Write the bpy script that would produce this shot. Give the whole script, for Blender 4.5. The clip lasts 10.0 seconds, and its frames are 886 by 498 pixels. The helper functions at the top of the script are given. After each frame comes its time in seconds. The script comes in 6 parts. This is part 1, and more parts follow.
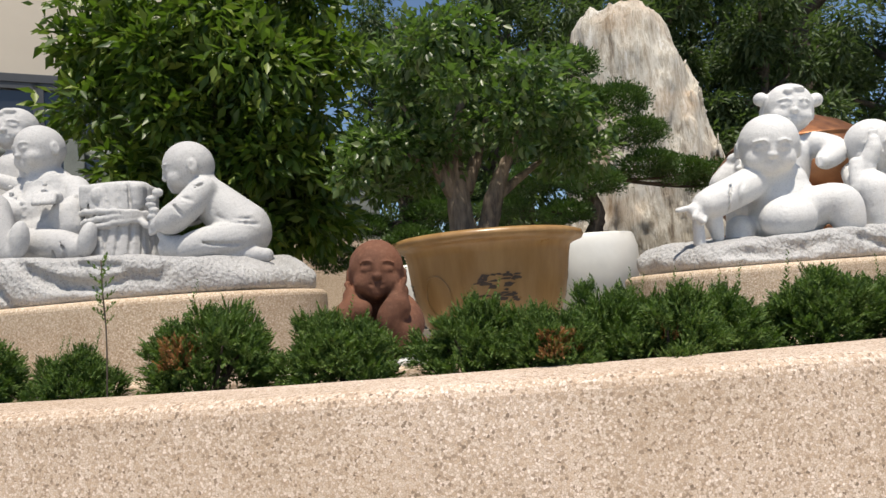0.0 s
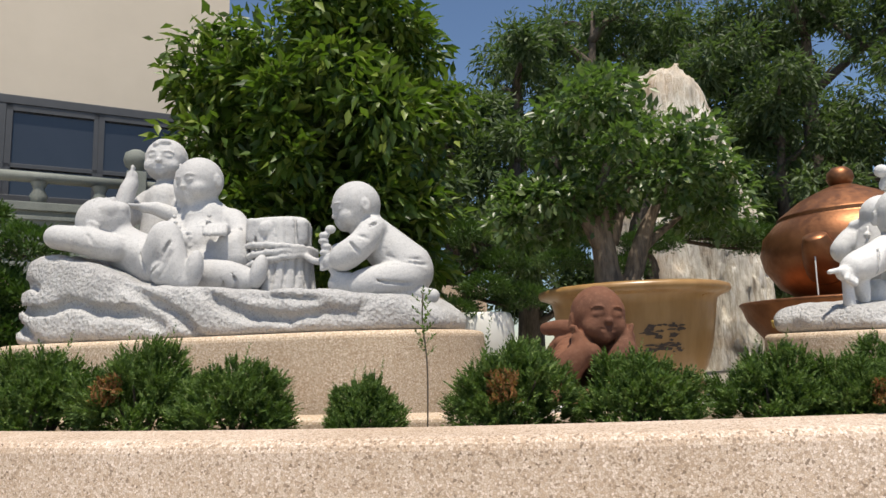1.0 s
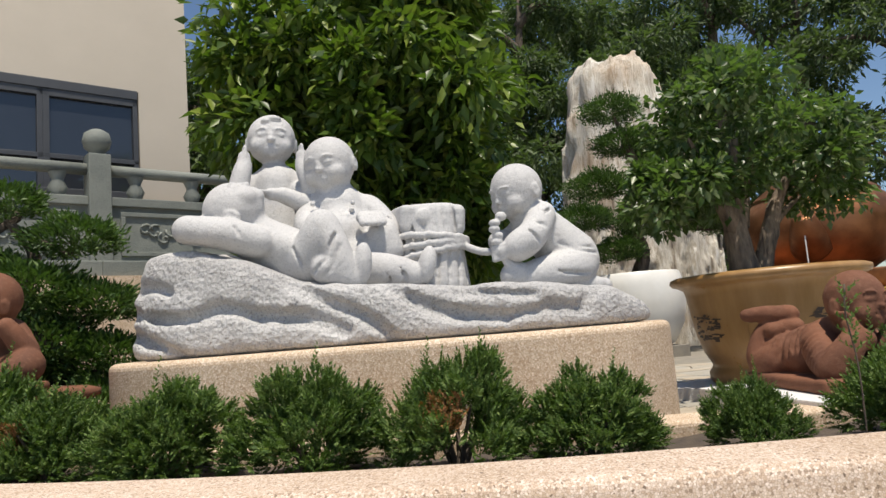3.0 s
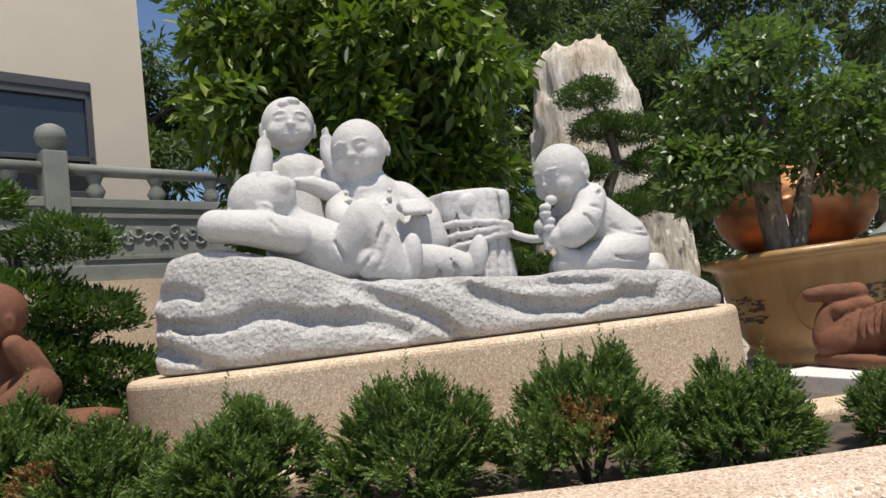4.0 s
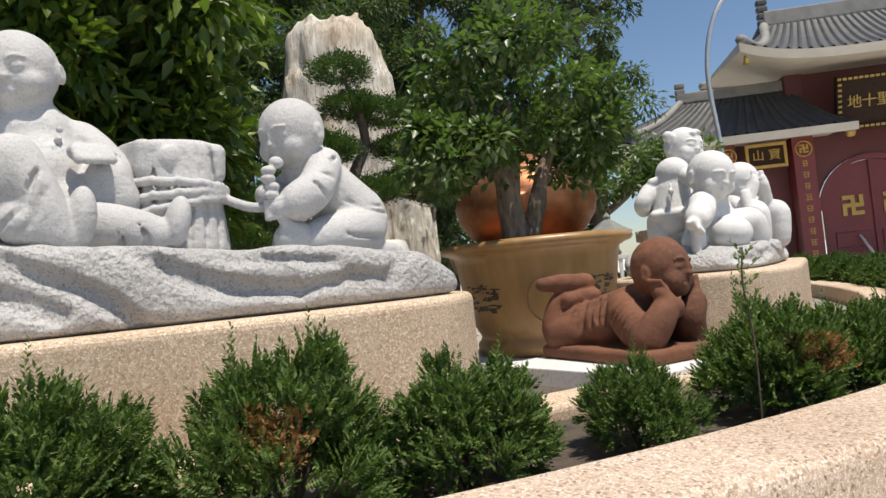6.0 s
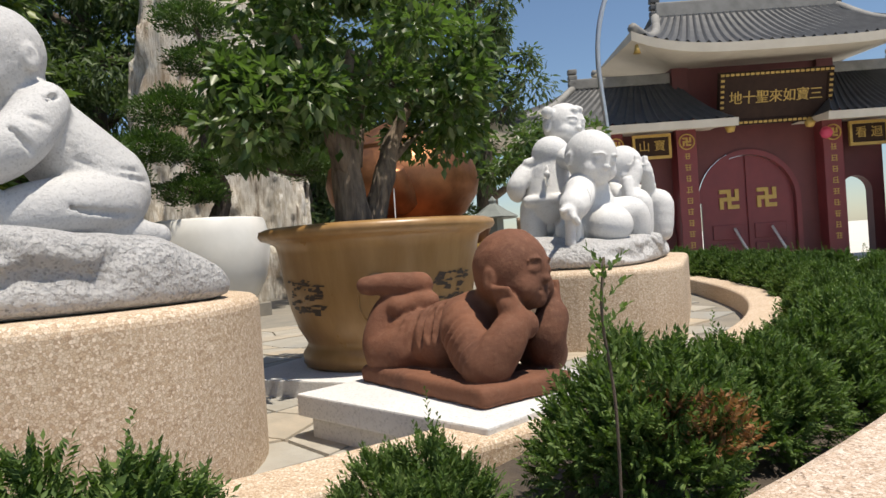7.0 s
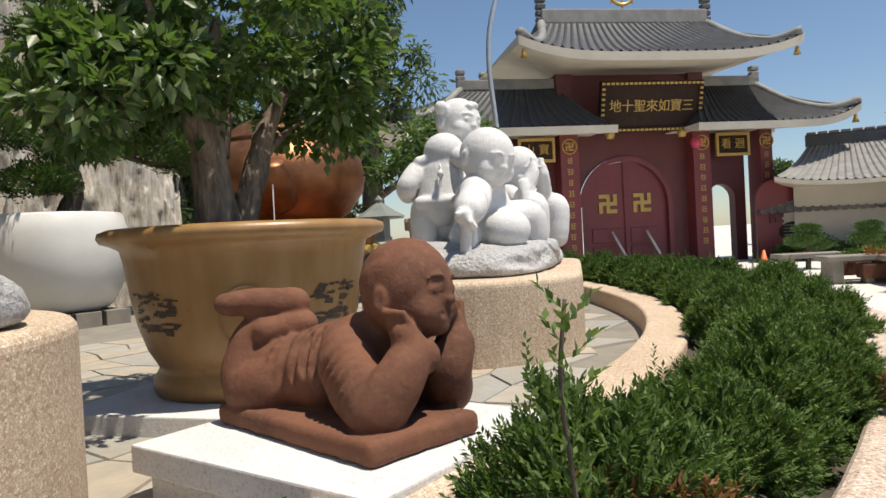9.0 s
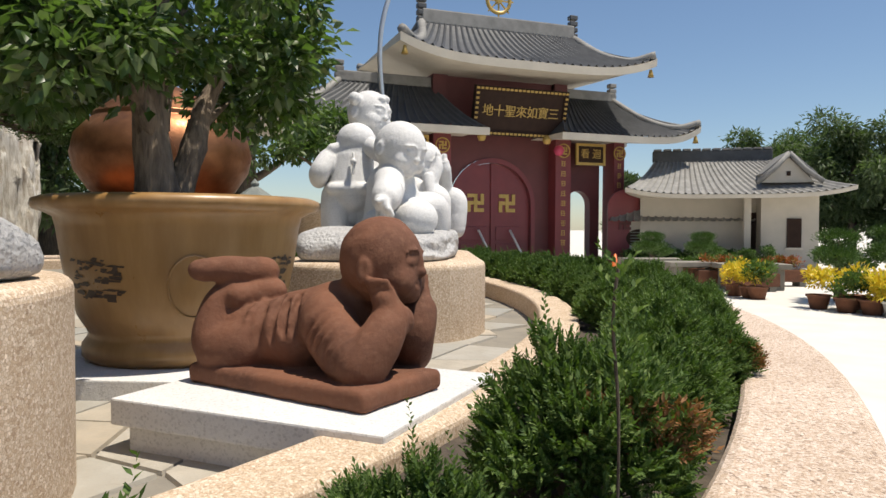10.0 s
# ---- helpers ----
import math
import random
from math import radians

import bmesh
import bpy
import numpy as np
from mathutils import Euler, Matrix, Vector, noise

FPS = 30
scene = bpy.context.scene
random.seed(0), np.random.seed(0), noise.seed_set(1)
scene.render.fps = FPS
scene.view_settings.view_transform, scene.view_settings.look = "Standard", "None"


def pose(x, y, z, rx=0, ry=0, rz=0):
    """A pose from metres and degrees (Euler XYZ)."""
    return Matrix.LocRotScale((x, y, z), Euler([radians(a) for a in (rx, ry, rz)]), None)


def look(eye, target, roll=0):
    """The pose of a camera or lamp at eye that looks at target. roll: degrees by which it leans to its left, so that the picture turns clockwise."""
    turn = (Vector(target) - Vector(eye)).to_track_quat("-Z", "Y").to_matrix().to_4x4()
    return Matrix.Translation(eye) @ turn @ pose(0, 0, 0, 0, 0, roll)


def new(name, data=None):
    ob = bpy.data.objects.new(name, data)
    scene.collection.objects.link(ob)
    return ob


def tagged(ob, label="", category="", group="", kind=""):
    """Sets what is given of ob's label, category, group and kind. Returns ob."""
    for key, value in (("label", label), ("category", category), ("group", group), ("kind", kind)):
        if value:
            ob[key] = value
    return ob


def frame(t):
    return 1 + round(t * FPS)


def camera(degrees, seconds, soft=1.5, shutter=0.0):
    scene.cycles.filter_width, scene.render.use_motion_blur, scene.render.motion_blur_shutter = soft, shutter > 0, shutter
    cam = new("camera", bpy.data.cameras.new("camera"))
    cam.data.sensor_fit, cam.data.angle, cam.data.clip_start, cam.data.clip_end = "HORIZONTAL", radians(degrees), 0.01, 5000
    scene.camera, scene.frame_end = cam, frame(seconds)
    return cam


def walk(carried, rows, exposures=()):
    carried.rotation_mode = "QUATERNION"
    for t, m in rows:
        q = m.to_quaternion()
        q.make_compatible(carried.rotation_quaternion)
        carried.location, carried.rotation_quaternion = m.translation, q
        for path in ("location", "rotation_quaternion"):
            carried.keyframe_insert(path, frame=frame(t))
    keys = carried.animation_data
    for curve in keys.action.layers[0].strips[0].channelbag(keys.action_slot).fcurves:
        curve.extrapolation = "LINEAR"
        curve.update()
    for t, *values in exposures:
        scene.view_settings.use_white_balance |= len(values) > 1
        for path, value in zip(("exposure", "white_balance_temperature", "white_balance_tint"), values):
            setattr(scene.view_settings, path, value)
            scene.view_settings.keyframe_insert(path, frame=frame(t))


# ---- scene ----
cam = camera(65.1, 10.0)
PATH = [
    (0, (0.111, 0.158, 1.356), (0.037, 2.15, 1.518), -4.5),
    (0.5, (-0.566, 0.013, 1.364), (-0.582, 1.992, 1.653), -8.1),
    (1, (-1.366, -0.025, 1.392), (-1.352, 1.953, 1.691), -2.0),
    (1.5, (-2.004, 0.039, 1.402), (-1.986, 2.024, 1.642), -2.7),
    (2, (-2.609, 0.263, 1.438), (-2.54, 2.25, 1.653), -2.1),
    (2.5, (-3.076, 0.437, 1.557), (-2.966, 2.42, 1.795), -2.3),
    (2.7, (-3.284, 0.489, 1.573), (-3.021, 2.456, 1.815), -2.5),
    (4, (-4.146, 1.126, 1.7), (-3.595, 3.038, 1.896), -7.3),
    (4.5, (-4.36, 1.45, 1.677), (-3.545, 3.27, 1.823), -9.5),
    (5, (-4.341, 1.614, 1.667), (-3.389, 3.368, 1.789), -10.5),
    (5.5, (-4.044, 1.564, 1.699), (-3.027, 3.283, 1.804), -8.4),
    (6, (-3.731, 1.667, 1.661), (-2.55, 3.279, 1.738), -5.6),
    (6.2, (-3.611, 1.827, 1.633), (-2.363, 3.388, 1.714), -5.9),
    (7.3, (-2.434, 2.323, 1.752), (-0.994, 3.711, 1.719), -3.5),
    (7.5, (-2.342, 2.406, 1.777), (-0.879, 3.769, 1.739), -4.0),
    (8, (-2.277, 2.461, 1.784), (-0.747, 3.749, 1.747), -4.9),
    (8.5, (-2.251, 2.531, 1.754), (-0.662, 3.745, 1.726), -4.5),
    (9, (-2.313, 2.59, 1.752), (-0.694, 3.764, 1.723), -3.0),
    (9.5, (-2.564, 2.691, 1.745), (-0.845, 3.712, 1.705), -1.5),
    (10, (-2.82, 2.775, 1.714), (-0.999, 3.599, 1.656), 0.2),
]
walk(cam, [(t, look(eye, target, roll)) for t, eye, target, roll in PATH])


# ---- world, sun, exposure ----
scene.view_settings.exposure = 0.15
world = bpy.data.worlds.new("world")
scene.world = world
world.use_nodes = True
wn = world.node_tree.nodes
sky = wn.new("ShaderNodeTexSky")
sky.sky_type = "NISHITA"
sky.sun_disc = False
SUN_FROM = Vector((0.08, -0.50, 1.55)).normalized()
sky.sun_elevation = math.asin(SUN_FROM.z)
sky.sun_rotation = math.atan2(SUN_FROM.x, SUN_FROM.y)
sky.air_density, sky.dust_density, sky.ozone_density = 1.0, 0.3, 3.0
world.node_tree.links.new(sky.outputs[0], wn["Background"].inputs[0])
wn["Background"].inputs[1].default_value = 0.10
sun = new("sun", bpy.data.lights.new("sun", "SUN"))
sun.data.energy, sun.data.angle, sun.data.color = 5.3, radians(0.55), (1.0, 0.915, 0.79)
sun.matrix_world = look(SUN_FROM * 60, (0, 0, 0))

# ---- materials ----


class Nodes:
    """A short way to write a node material."""

    def __init__(self, name, rough=0.6, metal=0.0, spec=0.5):
        self.mat = bpy.data.materials.new(name)
        self.mat.use_nodes = True
        self.t = self.mat.node_tree
        self.b = self.t.nodes["Principled BSDF"]
        self.b.inputs["Roughness"].default_value = rough
        self.b.inputs["Metallic"].default_value = metal
        self.b.inputs["Specular IOR Level"].default_value = spec
        self.co = self.add("ShaderNodeTexCoord").outputs["Object"]

    def add(self, kind, **sets):
        n = self.t.nodes.new(kind)
        for k, v in sets.items():
            if isinstance(v, bpy.types.NodeSocket):
                self.t.links.new(v, n.inputs[k.replace("_", " ")])
            else:
                n.inputs[k.replace("_", " ")].default_value = v
        return n

    def noise(self, scale, detail=4.0, rough=0.6, co=None):
        return self.add("ShaderNodeTexNoise", Vector=co or self.co, Scale=scale, Detail=detail, Roughness=rough).outputs[0]

    def voronoi(self, scale, feature="F1", out="Distance", co=None):
        n = self.add("ShaderNodeTexVoronoi", Vector=co or self.co, Scale=scale)
        n.feature = feature
        return n.outputs[out]

    def stretch(self, x, y, z):
        n = self.add("ShaderNodeMapping", Vector=self.co)
        n.inputs["Scale"].default_value = (x, y, z)
        return n.outputs[0]

    def ramp(self, fac, *stops):
        n = self.add("ShaderNodeValToRGB", Fac=fac)
        e = n.color_ramp.elements
        while len(e) < len(stops):
            e.new(0.5)
        for el, (p, c) in zip(e, stops):
            el.position = p
            el.color = (*c, 1) if len(c) == 3 else c
        return n.outputs[0]

    def mix(self, fac, a, b, blend="MIX"):
        n = self.t.nodes.new("ShaderNodeMix")
        n.data_type, n.blend_type = "RGBA", blend
        for sock, v in ((n.inputs[0], fac), (n.inputs[6], a), (n.inputs[7], b)):
            if isinstance(v, bpy.types.NodeSocket):
                self.t.links.new(v, sock)
            else:
                sock.default_value = v if isinstance(v, (int, float)) else (*v, 1)
        return n.outputs[2]

    def math(self, op, a, b=0.0):
        n = self.t.nodes.new("ShaderNodeMath")
        n.operation = op
        for sock, v in zip(n.inputs, (a, b)):
            if isinstance(v, bpy.types.NodeSocket):
                self.t.links.new(v, sock)
            else:
                sock.default_value = v
        return n.outputs[0]

    def bump(self, height, strength=0.4, distance=0.01):
        n = self.add("ShaderNodeBump", Height=height, Strength=strength, Distance=distance)
        if self.b.inputs["Normal"].is_linked:
            self.t.links.new(self.b.inputs["Normal"].links[0].from_socket, n.inputs["Normal"])
        self.t.links.new(n.outputs[0], self.b.inputs["Normal"])
        return self

    def color(self, c):
        if isinstance(c, bpy.types.NodeSocket):
            self.t.links.new(c, self.b.inputs["Base Color"])
        else:
            self.b.inputs["Base Color"].default_value = (*c, 1)
        return self

    def rough(self, r):
        self.t.links.new(r, self.b.inputs["Roughness"])
        return self


def mat_granite(name, light, dark, speck, chip, depth):
    m = Nodes(name, 0.75)
    big = m.noise(2.2, 5)
    fine = m.noise(160, 2)
    base = m.mix(m.ramp(big, (0.35, (0, 0, 0)), (0.7, (1, 1, 1))), light, dark)
    pep = m.ramp(m.voronoi(130, out="Color"), (0.0, (0.25, 0.25, 0.26)), (0.4, (1, 1, 1)))
    col = m.mix(speck, base, m.mix(1.0, base, pep, "MULTIPLY"))
    m.color(col)
    if depth > 0.6:
        m.bump(m.voronoi(chip * 1.1), 0.45, 0.03)
    m.bump(m.noise(chip, 6, 0.65), depth, 0.03).bump(m.noise(85, 3), 0.3, 0.005).bump(fine, 0.35, 0.004)
    return m.mat


def mat_pebble_wash(name, warm, size, dark):
    m = Nodes(name, 0.8)
    cell = m.voronoi(size, out="Color")
    stain = m.noise(1.3, 5)
    r, g, b = warm
    pebbles = m.ramp(cell, (0.0, (r * dark, g * dark * 0.85, b * dark * 0.75)), (0.28, (r * 0.85, g * 0.78, b * 0.7)), (0.65, (r, g, b)), (1.0, (min(1, r * 1.35), min(1, g * 1.4), min(1, b * 1.5))))
    joint = m.ramp(m.voronoi(size, "DISTANCE_TO_EDGE"), (0.0, (0.55, 0.5, 0.46)), (0.10, (1, 1, 1)))
    col = m.mix(1.0, pebbles, joint, "MULTIPLY")
    worn = m.ramp(stain, (0.3, (0.80, 0.77, 0.72)), (0.65, (1, 1, 1)))
    m.color(m.mix(1.0, col, worn, "MULTIPLY"))
    m.bump(m.voronoi(size), -0.7, 0.008)
    return m.mat


def mat_simple(name, a, b, scale=6.0, rough=0.6, metal=0.0, bump=0.2, grain=90.0, spec=0.5):
    m = Nodes(name, rough, metal, spec)
    m.color(m.mix(m.ramp(m.noise(scale, 6), (0.3, (0, 0, 0)), (0.7, (1, 1, 1))), a, b))
    m.bump(m.noise(grain, 4), bump, 0.006)
    return m.mat


def mat_leaf(name, a, b, c, rough=0.45, trans=0.25, spec=0.4):
    m = Nodes(name, rough, 0.0, spec)
    rnd = m.add("ShaderNodeNewGeometry").outputs["Random Per Island"]
    m.color(m.ramp(rnd, (0.0, a), (0.6, b), (1.0, c)))
    m.b.inputs["Transmission Weight"].default_value = 0.0
    out = m.t.nodes["Material Output"]
    tr = m.t.nodes.new("ShaderNodeBsdfTranslucent")
    tr.inputs[0].default_value = (b[0] * 1.6, b[1] * 1.8, b[2] * 0.8, 1)
    mx = m.t.nodes.new("ShaderNodeMixShader")
    mx.inputs[0].default_value = trans
    m.t.links.new(m.b.outputs[0], mx.inputs[1])
    m.t.links.new(tr.outputs[0], mx.inputs[2])
    m.t.links.new(mx.outputs[0], out.inputs[0])
    return m.mat


def mat_terracotta():
    m = Nodes("terracotta_clay", 0.85, 0, 0.3)
    a = m.mix(m.ramp(m.noise(3.0, 5), (0.35, (0, 0, 0)), (0.65, (1, 1, 1))), (0.185, 0.078, 0.043), (0.112, 0.050, 0.031))
    m.color(m.mix(m.ramp(m.noise(40, 4), (0.5, (0, 0, 0)), (0.85, (1, 1, 1))), a, (0.19, 0.095, 0.058)))
    m.bump(m.noise(60, 6), 0.35, 0.008).bump(m.noise(9, 3), 0.3, 0.02)
    return m.mat


def mat_glaze():
    m = Nodes("ochre_glaze", 0.32, 0, 0.6)
    run = m.noise(2.5, 5, co=m.stretch(3.0, 3.0, 0.5))
    m.color(m.mix(m.ramp(run, (0.35, (0, 0, 0)), (0.7, (1, 1, 1))), (0.25, 0.135, 0.042), (0.35, 0.205, 0.078)))
    m.rough(m.ramp(m.noise(7, 4), (0.3, (0.26, 0.26, 0.26)), (0.7, (0.5, 0.5, 0.5))))
    m.bump(m.noise(14, 4), 0.12, 0.01)
    return m.mat


def mat_copper():
    m = Nodes("hammered_copper", 0.42, 0.85)
    m.color(m.mix(m.ramp(m.noise(2.0, 6), (0.35, (0, 0, 0)), (0.65, (1, 1, 1))), (0.30, 0.135, 0.062), (0.20, 0.085, 0.04)))
    m.rough(m.ramp(m.noise(5, 4), (0.3, (0.36, 0.36, 0.36)), (0.7, (0.58, 0.58, 0.58))))
    m.bump(m.noise(16, 4), 0.15, 0.02)
    return m.mat


def mat_big_rock():
    m = Nodes("streaked_limestone", 0.85)
    streak = m.noise(1.3, 9, 0.7, co=m.stretch(3.2, 3.2, 0.55))
    rust = m.noise(0.7, 4)
    c = m.ramp(streak, (0.33, (0.20, 0.16, 0.12)), (0.43, (0.52, 0.46, 0.37)), (0.51, (0.74, 0.70, 0.62)), (0.57, (0.46, 0.40, 0.31)), (0.64, (0.78, 0.75, 0.69)))
    m.color(m.mix(m.ramp(rust, (0.5, (0, 0, 0)), (0.72, (0.6, 0.6, 0.6))), c, (0.45, 0.27, 0.13)))
    m.bump(streak, 0.9, 0.15).bump(m.noise(25, 5), 0.4, 0.03)
    return m.mat


def mat_flagstone():
    m = Nodes("slate_flagstone", 0.6)
    rnd = m.add("ShaderNodeObjectInfo").outputs["Random"]
    c = m.ramp(rnd, (0.0, (0.27, 0.28, 0.27)), (0.3, (0.42, 0.39, 0.33)), (0.6, (0.47, 0.38, 0.27)), (0.85, (0.33, 0.33, 0.31)), (1.0, (0.50, 0.45, 0.37)))
    m.color(m.mix(m.ramp(m.noise(5, 6), (0.35, (0.7, 0.7, 0.7)), (0.7, (0, 0, 0))), c, (0.30, 0.27, 0.22)))
    m.bump(m.noise(11, 7), 0.5, 0.02)
    return m.mat


def mat_bark(name, a, b):
    m = Nodes(name, 0.9)
    n = m.noise(9, 6, 0.65, co=m.stretch(3, 3, 0.6))
    m.color(m.mix(m.ramp(n, (0.35, (0, 0, 0)), (0.65, (1, 1, 1))), a, b))
    m.bump(n, 0.8, 0.03)
    return m.mat


def mat_plain(name, c, rough=0.5, metal=0.0, spec=0.5):
    return mat_simple(name, c, tuple(v * 0.82 for v in c), 5.0, rough, metal, 0.12, 60.0, spec)


GRANITE = mat_granite("carved_granite", (0.52, 0.515, 0.51), (0.42, 0.415, 0.415), 0.32, 30, 0.35)
GRANITE_WHITE = mat_granite("white_granite", (0.68, 0.675, 0.665), (0.58, 0.575, 0.57), 0.22, 30, 0.3)
GRANITE_ROUGH = mat_granite("split_granite", (0.58, 0.57, 0.56), (0.42, 0.41, 0.405), 0.7, 30, 1.0)
WASH = mat_pebble_wash("pebble_wash", (0.66, 0.54, 0.41), 115, 0.6)
WASH_WALL = mat_pebble_wash("pink_pebble_wash", (0.64, 0.53, 0.44), 115, 0.22)
TERRACOTTA = mat_terracotta()
GLAZE = mat_glaze()
COPPER = mat_copper()
BIG_ROCK = mat_big_rock()
FLAG = mat_flagstone()
MORTAR = mat_simple("mortar", (0.26, 0.235, 0.19), (0.18, 0.165, 0.14), 4, 0.9)
PLAZA = mat_simple("plaza_concrete", (0.66, 0.63, 0.57), (0.56, 0.53, 0.48), 1.5, 0.85, 0, 0.2, 40)
SLAB = mat_granite("white_slab", (0.68, 0.67, 0.65), (0.58, 0.57, 0.56), 0.4, 30, 0.25)
WHITE_GLAZE = mat_simple("white_glaze", (0.74, 0.73, 0.69), (0.66, 0.65, 0.61), 3, 0.28, 0, 0.05, 20, 0.6)
SOIL = mat_simple("soil", (0.09, 0.07, 0.05), (0.045, 0.035, 0.028), 12, 0.95, 0, 0.8, 50)
HEDGE_LEAF = mat_leaf("juniper_frond", (0.042, 0.080, 0.018), (0.082, 0.138, 0.032), (0.165, 0.225, 0.065), 0.68, 0.26, 0.3)
HEDGE_DRY = mat_leaf("dry_frond", (0.19, 0.085, 0.03), (0.26, 0.12, 0.045), (0.15, 0.10, 0.04), 0.7, 0.15)
PINE_LEAF = mat_leaf("pine_needles", (0.026, 0.058, 0.013), (0.055, 0.105, 0.023), (0.10, 0.155, 0.04), 0.55, 0.2)
FICUS_LEAF = mat_leaf("ficus_leaf", (0.032, 0.062, 0.018), (0.070, 0.118, 0.032), (0.19, 0.23, 0.095), 0.38, 0.38, 0.5)
TREE_LEAF = mat_leaf("long_leaf", (0.028, 0.058, 0.010), (0.072, 0.122, 0.018), (0.20, 0.25, 0.04), 0.42, 0.3)
FAR_LEAF = mat_leaf("far_leaf", (0.036, 0.058, 0.024), (0.066, 0.100, 0.040), (0.12, 0.16, 0.07), 0.6, 0.34)
BARK_DARK = mat_bark("dark_bark", (0.055, 0.042, 0.032), (0.12, 0.095, 0.07))
BARK_PALE = mat_bark("pale_bark", (0.25, 0.19, 0.135), (0.085, 0.065, 0.05))
BUILDING = mat_simple("beige_render", (0.52, 0.46, 0.38), (0.47, 0.415, 0.34), 0.8, 0.85, 0, 0.15, 70)
FRAME_GREY = mat_plain("grey_frame", (0.055, 0.058, 0.065), 0.5)
BALUSTRADE = mat_granite("grey_green_stone", (0.21, 0.225, 0.20), (0.15, 0.165, 0.15), 0.4, 30, 0.3)
RED_PAINT = mat_simple("maroon_paint", (0.185, 0.034, 0.038), (0.145, 0.028, 0.032), 2.0, 0.5, 0, 0.1, 30)
RED_WALL = mat_simple("dark_maroon_wall", (0.125, 0.032, 0.032), (0.09, 0.024, 0.024), 1.5, 0.6, 0, 0.1, 30)
GOLD = mat_simple("gilding", (0.50, 0.34, 0.10), (0.38, 0.25, 0.06), 8, 0.45, 0.3, 0.1)
TILE = mat_simple("grey_roof_tile", (0.075, 0.078, 0.082), (0.042, 0.044, 0.048), 3, 0.55, 0, 0.25, 30)
TILE_PALE = mat_simple("pale_roof_tile", (0.27, 0.265, 0.25), (0.17, 0.165, 0.155), 3, 0.7, 0, 0.25, 30)
EAVE = mat_simple("cream_eave", (0.60, 0.55, 0.46), (0.52, 0.47, 0.39), 2, 0.7)
# lacquered plaques; also painted shade in the house's window and doorway
DARK_WOOD_AND_SHADE = mat_simple("dark_lacquer_and_shade", (0.030, 0.018, 0.014), (0.045, 0.026, 0.018), 4, 0.75, 0, 0.1, 60, 0.15)
WHITE_WALL = mat_simple("white_plaster", (0.50, 0.46, 0.39), (0.43, 0.395, 0.335), 1.2, 0.8)
STEEL = mat_plain("galvanised_steel", (0.55, 0.56, 0.57), 0.4, 0.8)
INK = mat_plain("ink_brown", (0.055, 0.035, 0.025), 0.5)
ORANGE = mat_plain("orange_plastic", (0.75, 0.16, 0.03), 0.5)
YELLOW = mat_leaf("yellow_flower", (0.60, 0.42, 0.03), (0.70, 0.52, 0.04), (0.35, 0.40, 0.05), 0.6, 0.2)
BLOSSOM_RED = mat_leaf("red_flower", (0.45, 0.04, 0.03), (0.25, 0.12, 0.03), (0.08, 0.14, 0.03), 0.6, 0.2)
PINK = mat_plain("pink_lantern", (0.55, 0.06, 0.13), 0.6)


def mat_glass(name, c, rough):
    m = Nodes(name, rough, 0, 0.8)
    m.color(m.mix(m.noise(0.8, 3), c, tuple(v * 0.6 for v in c)))
    return m.mat


WINDOW = mat_glass("window_glass", (0.035, 0.04, 0.05), 0.06)

# ---- building helpers ----
rng = random.Random(7)
nrng = np.random.default_rng(11)


def mesh_of(name, verts, faces, mat, smooth=False):
    me = bpy.data.meshes.new(name)
    me.from_pydata(verts, [], faces)
    me.materials.append(mat)
    if smooth:
        me.polygons.foreach_set("use_smooth", [True] * len(me.polygons))
    me.update()
    return me


def part(name, bm, mat, parent=None, label="", smooth=False):
    """Links a bmesh (or a mesh) as one object under a thing or a part."""
    if isinstance(bm, bmesh.types.BMesh):
        me = bpy.data.meshes.new(name)
        bmesh.ops.recalc_face_normals(bm, faces=bm.faces)
        bm.to_mesh(me)
        bm.free()
        me.materials.append(mat)
        if smooth:
            me.polygons.foreach_set("use_smooth", [True] * len(me.polygons))
    else:
        me = bm
    ob = new(name, me)
    if parent is not None:
        ob.parent = parent
    if label:
        ob["label"] = label
    return ob


def thing(name, m, label, category, group="", kind=""):
    ob = new(name)
    ob.matrix_world = m
    return tagged(ob, label, category, group, kind)


def box(x0, x1, y0, y1, z0, z1, bevel=0.0, bm=None, seg=2):
    bm2 = bmesh.new()
    bmesh.ops.create_cube(bm2, size=1, matrix=Matrix.Translation(((x0 + x1) / 2, (y0 + y1) / 2, (z0 + z1) / 2)) @ Matrix.Diagonal((x1 - x0, y1 - y0, z1 - z0, 1)))
    if bevel:
        bmesh.ops.bevel(bm2, geom=bm2.edges[:], offset=bevel, segments=seg, affect="EDGES", profile=0.6)
    return join(bm, bm2)


def join(bm, other):
    if bm is None:
        return other
    me = bpy.data.meshes.new("tmp")
    other.to_mesh(me)
    other.free()
    bm.from_mesh(me)
    bpy.data.meshes.remove(me)
    return bm


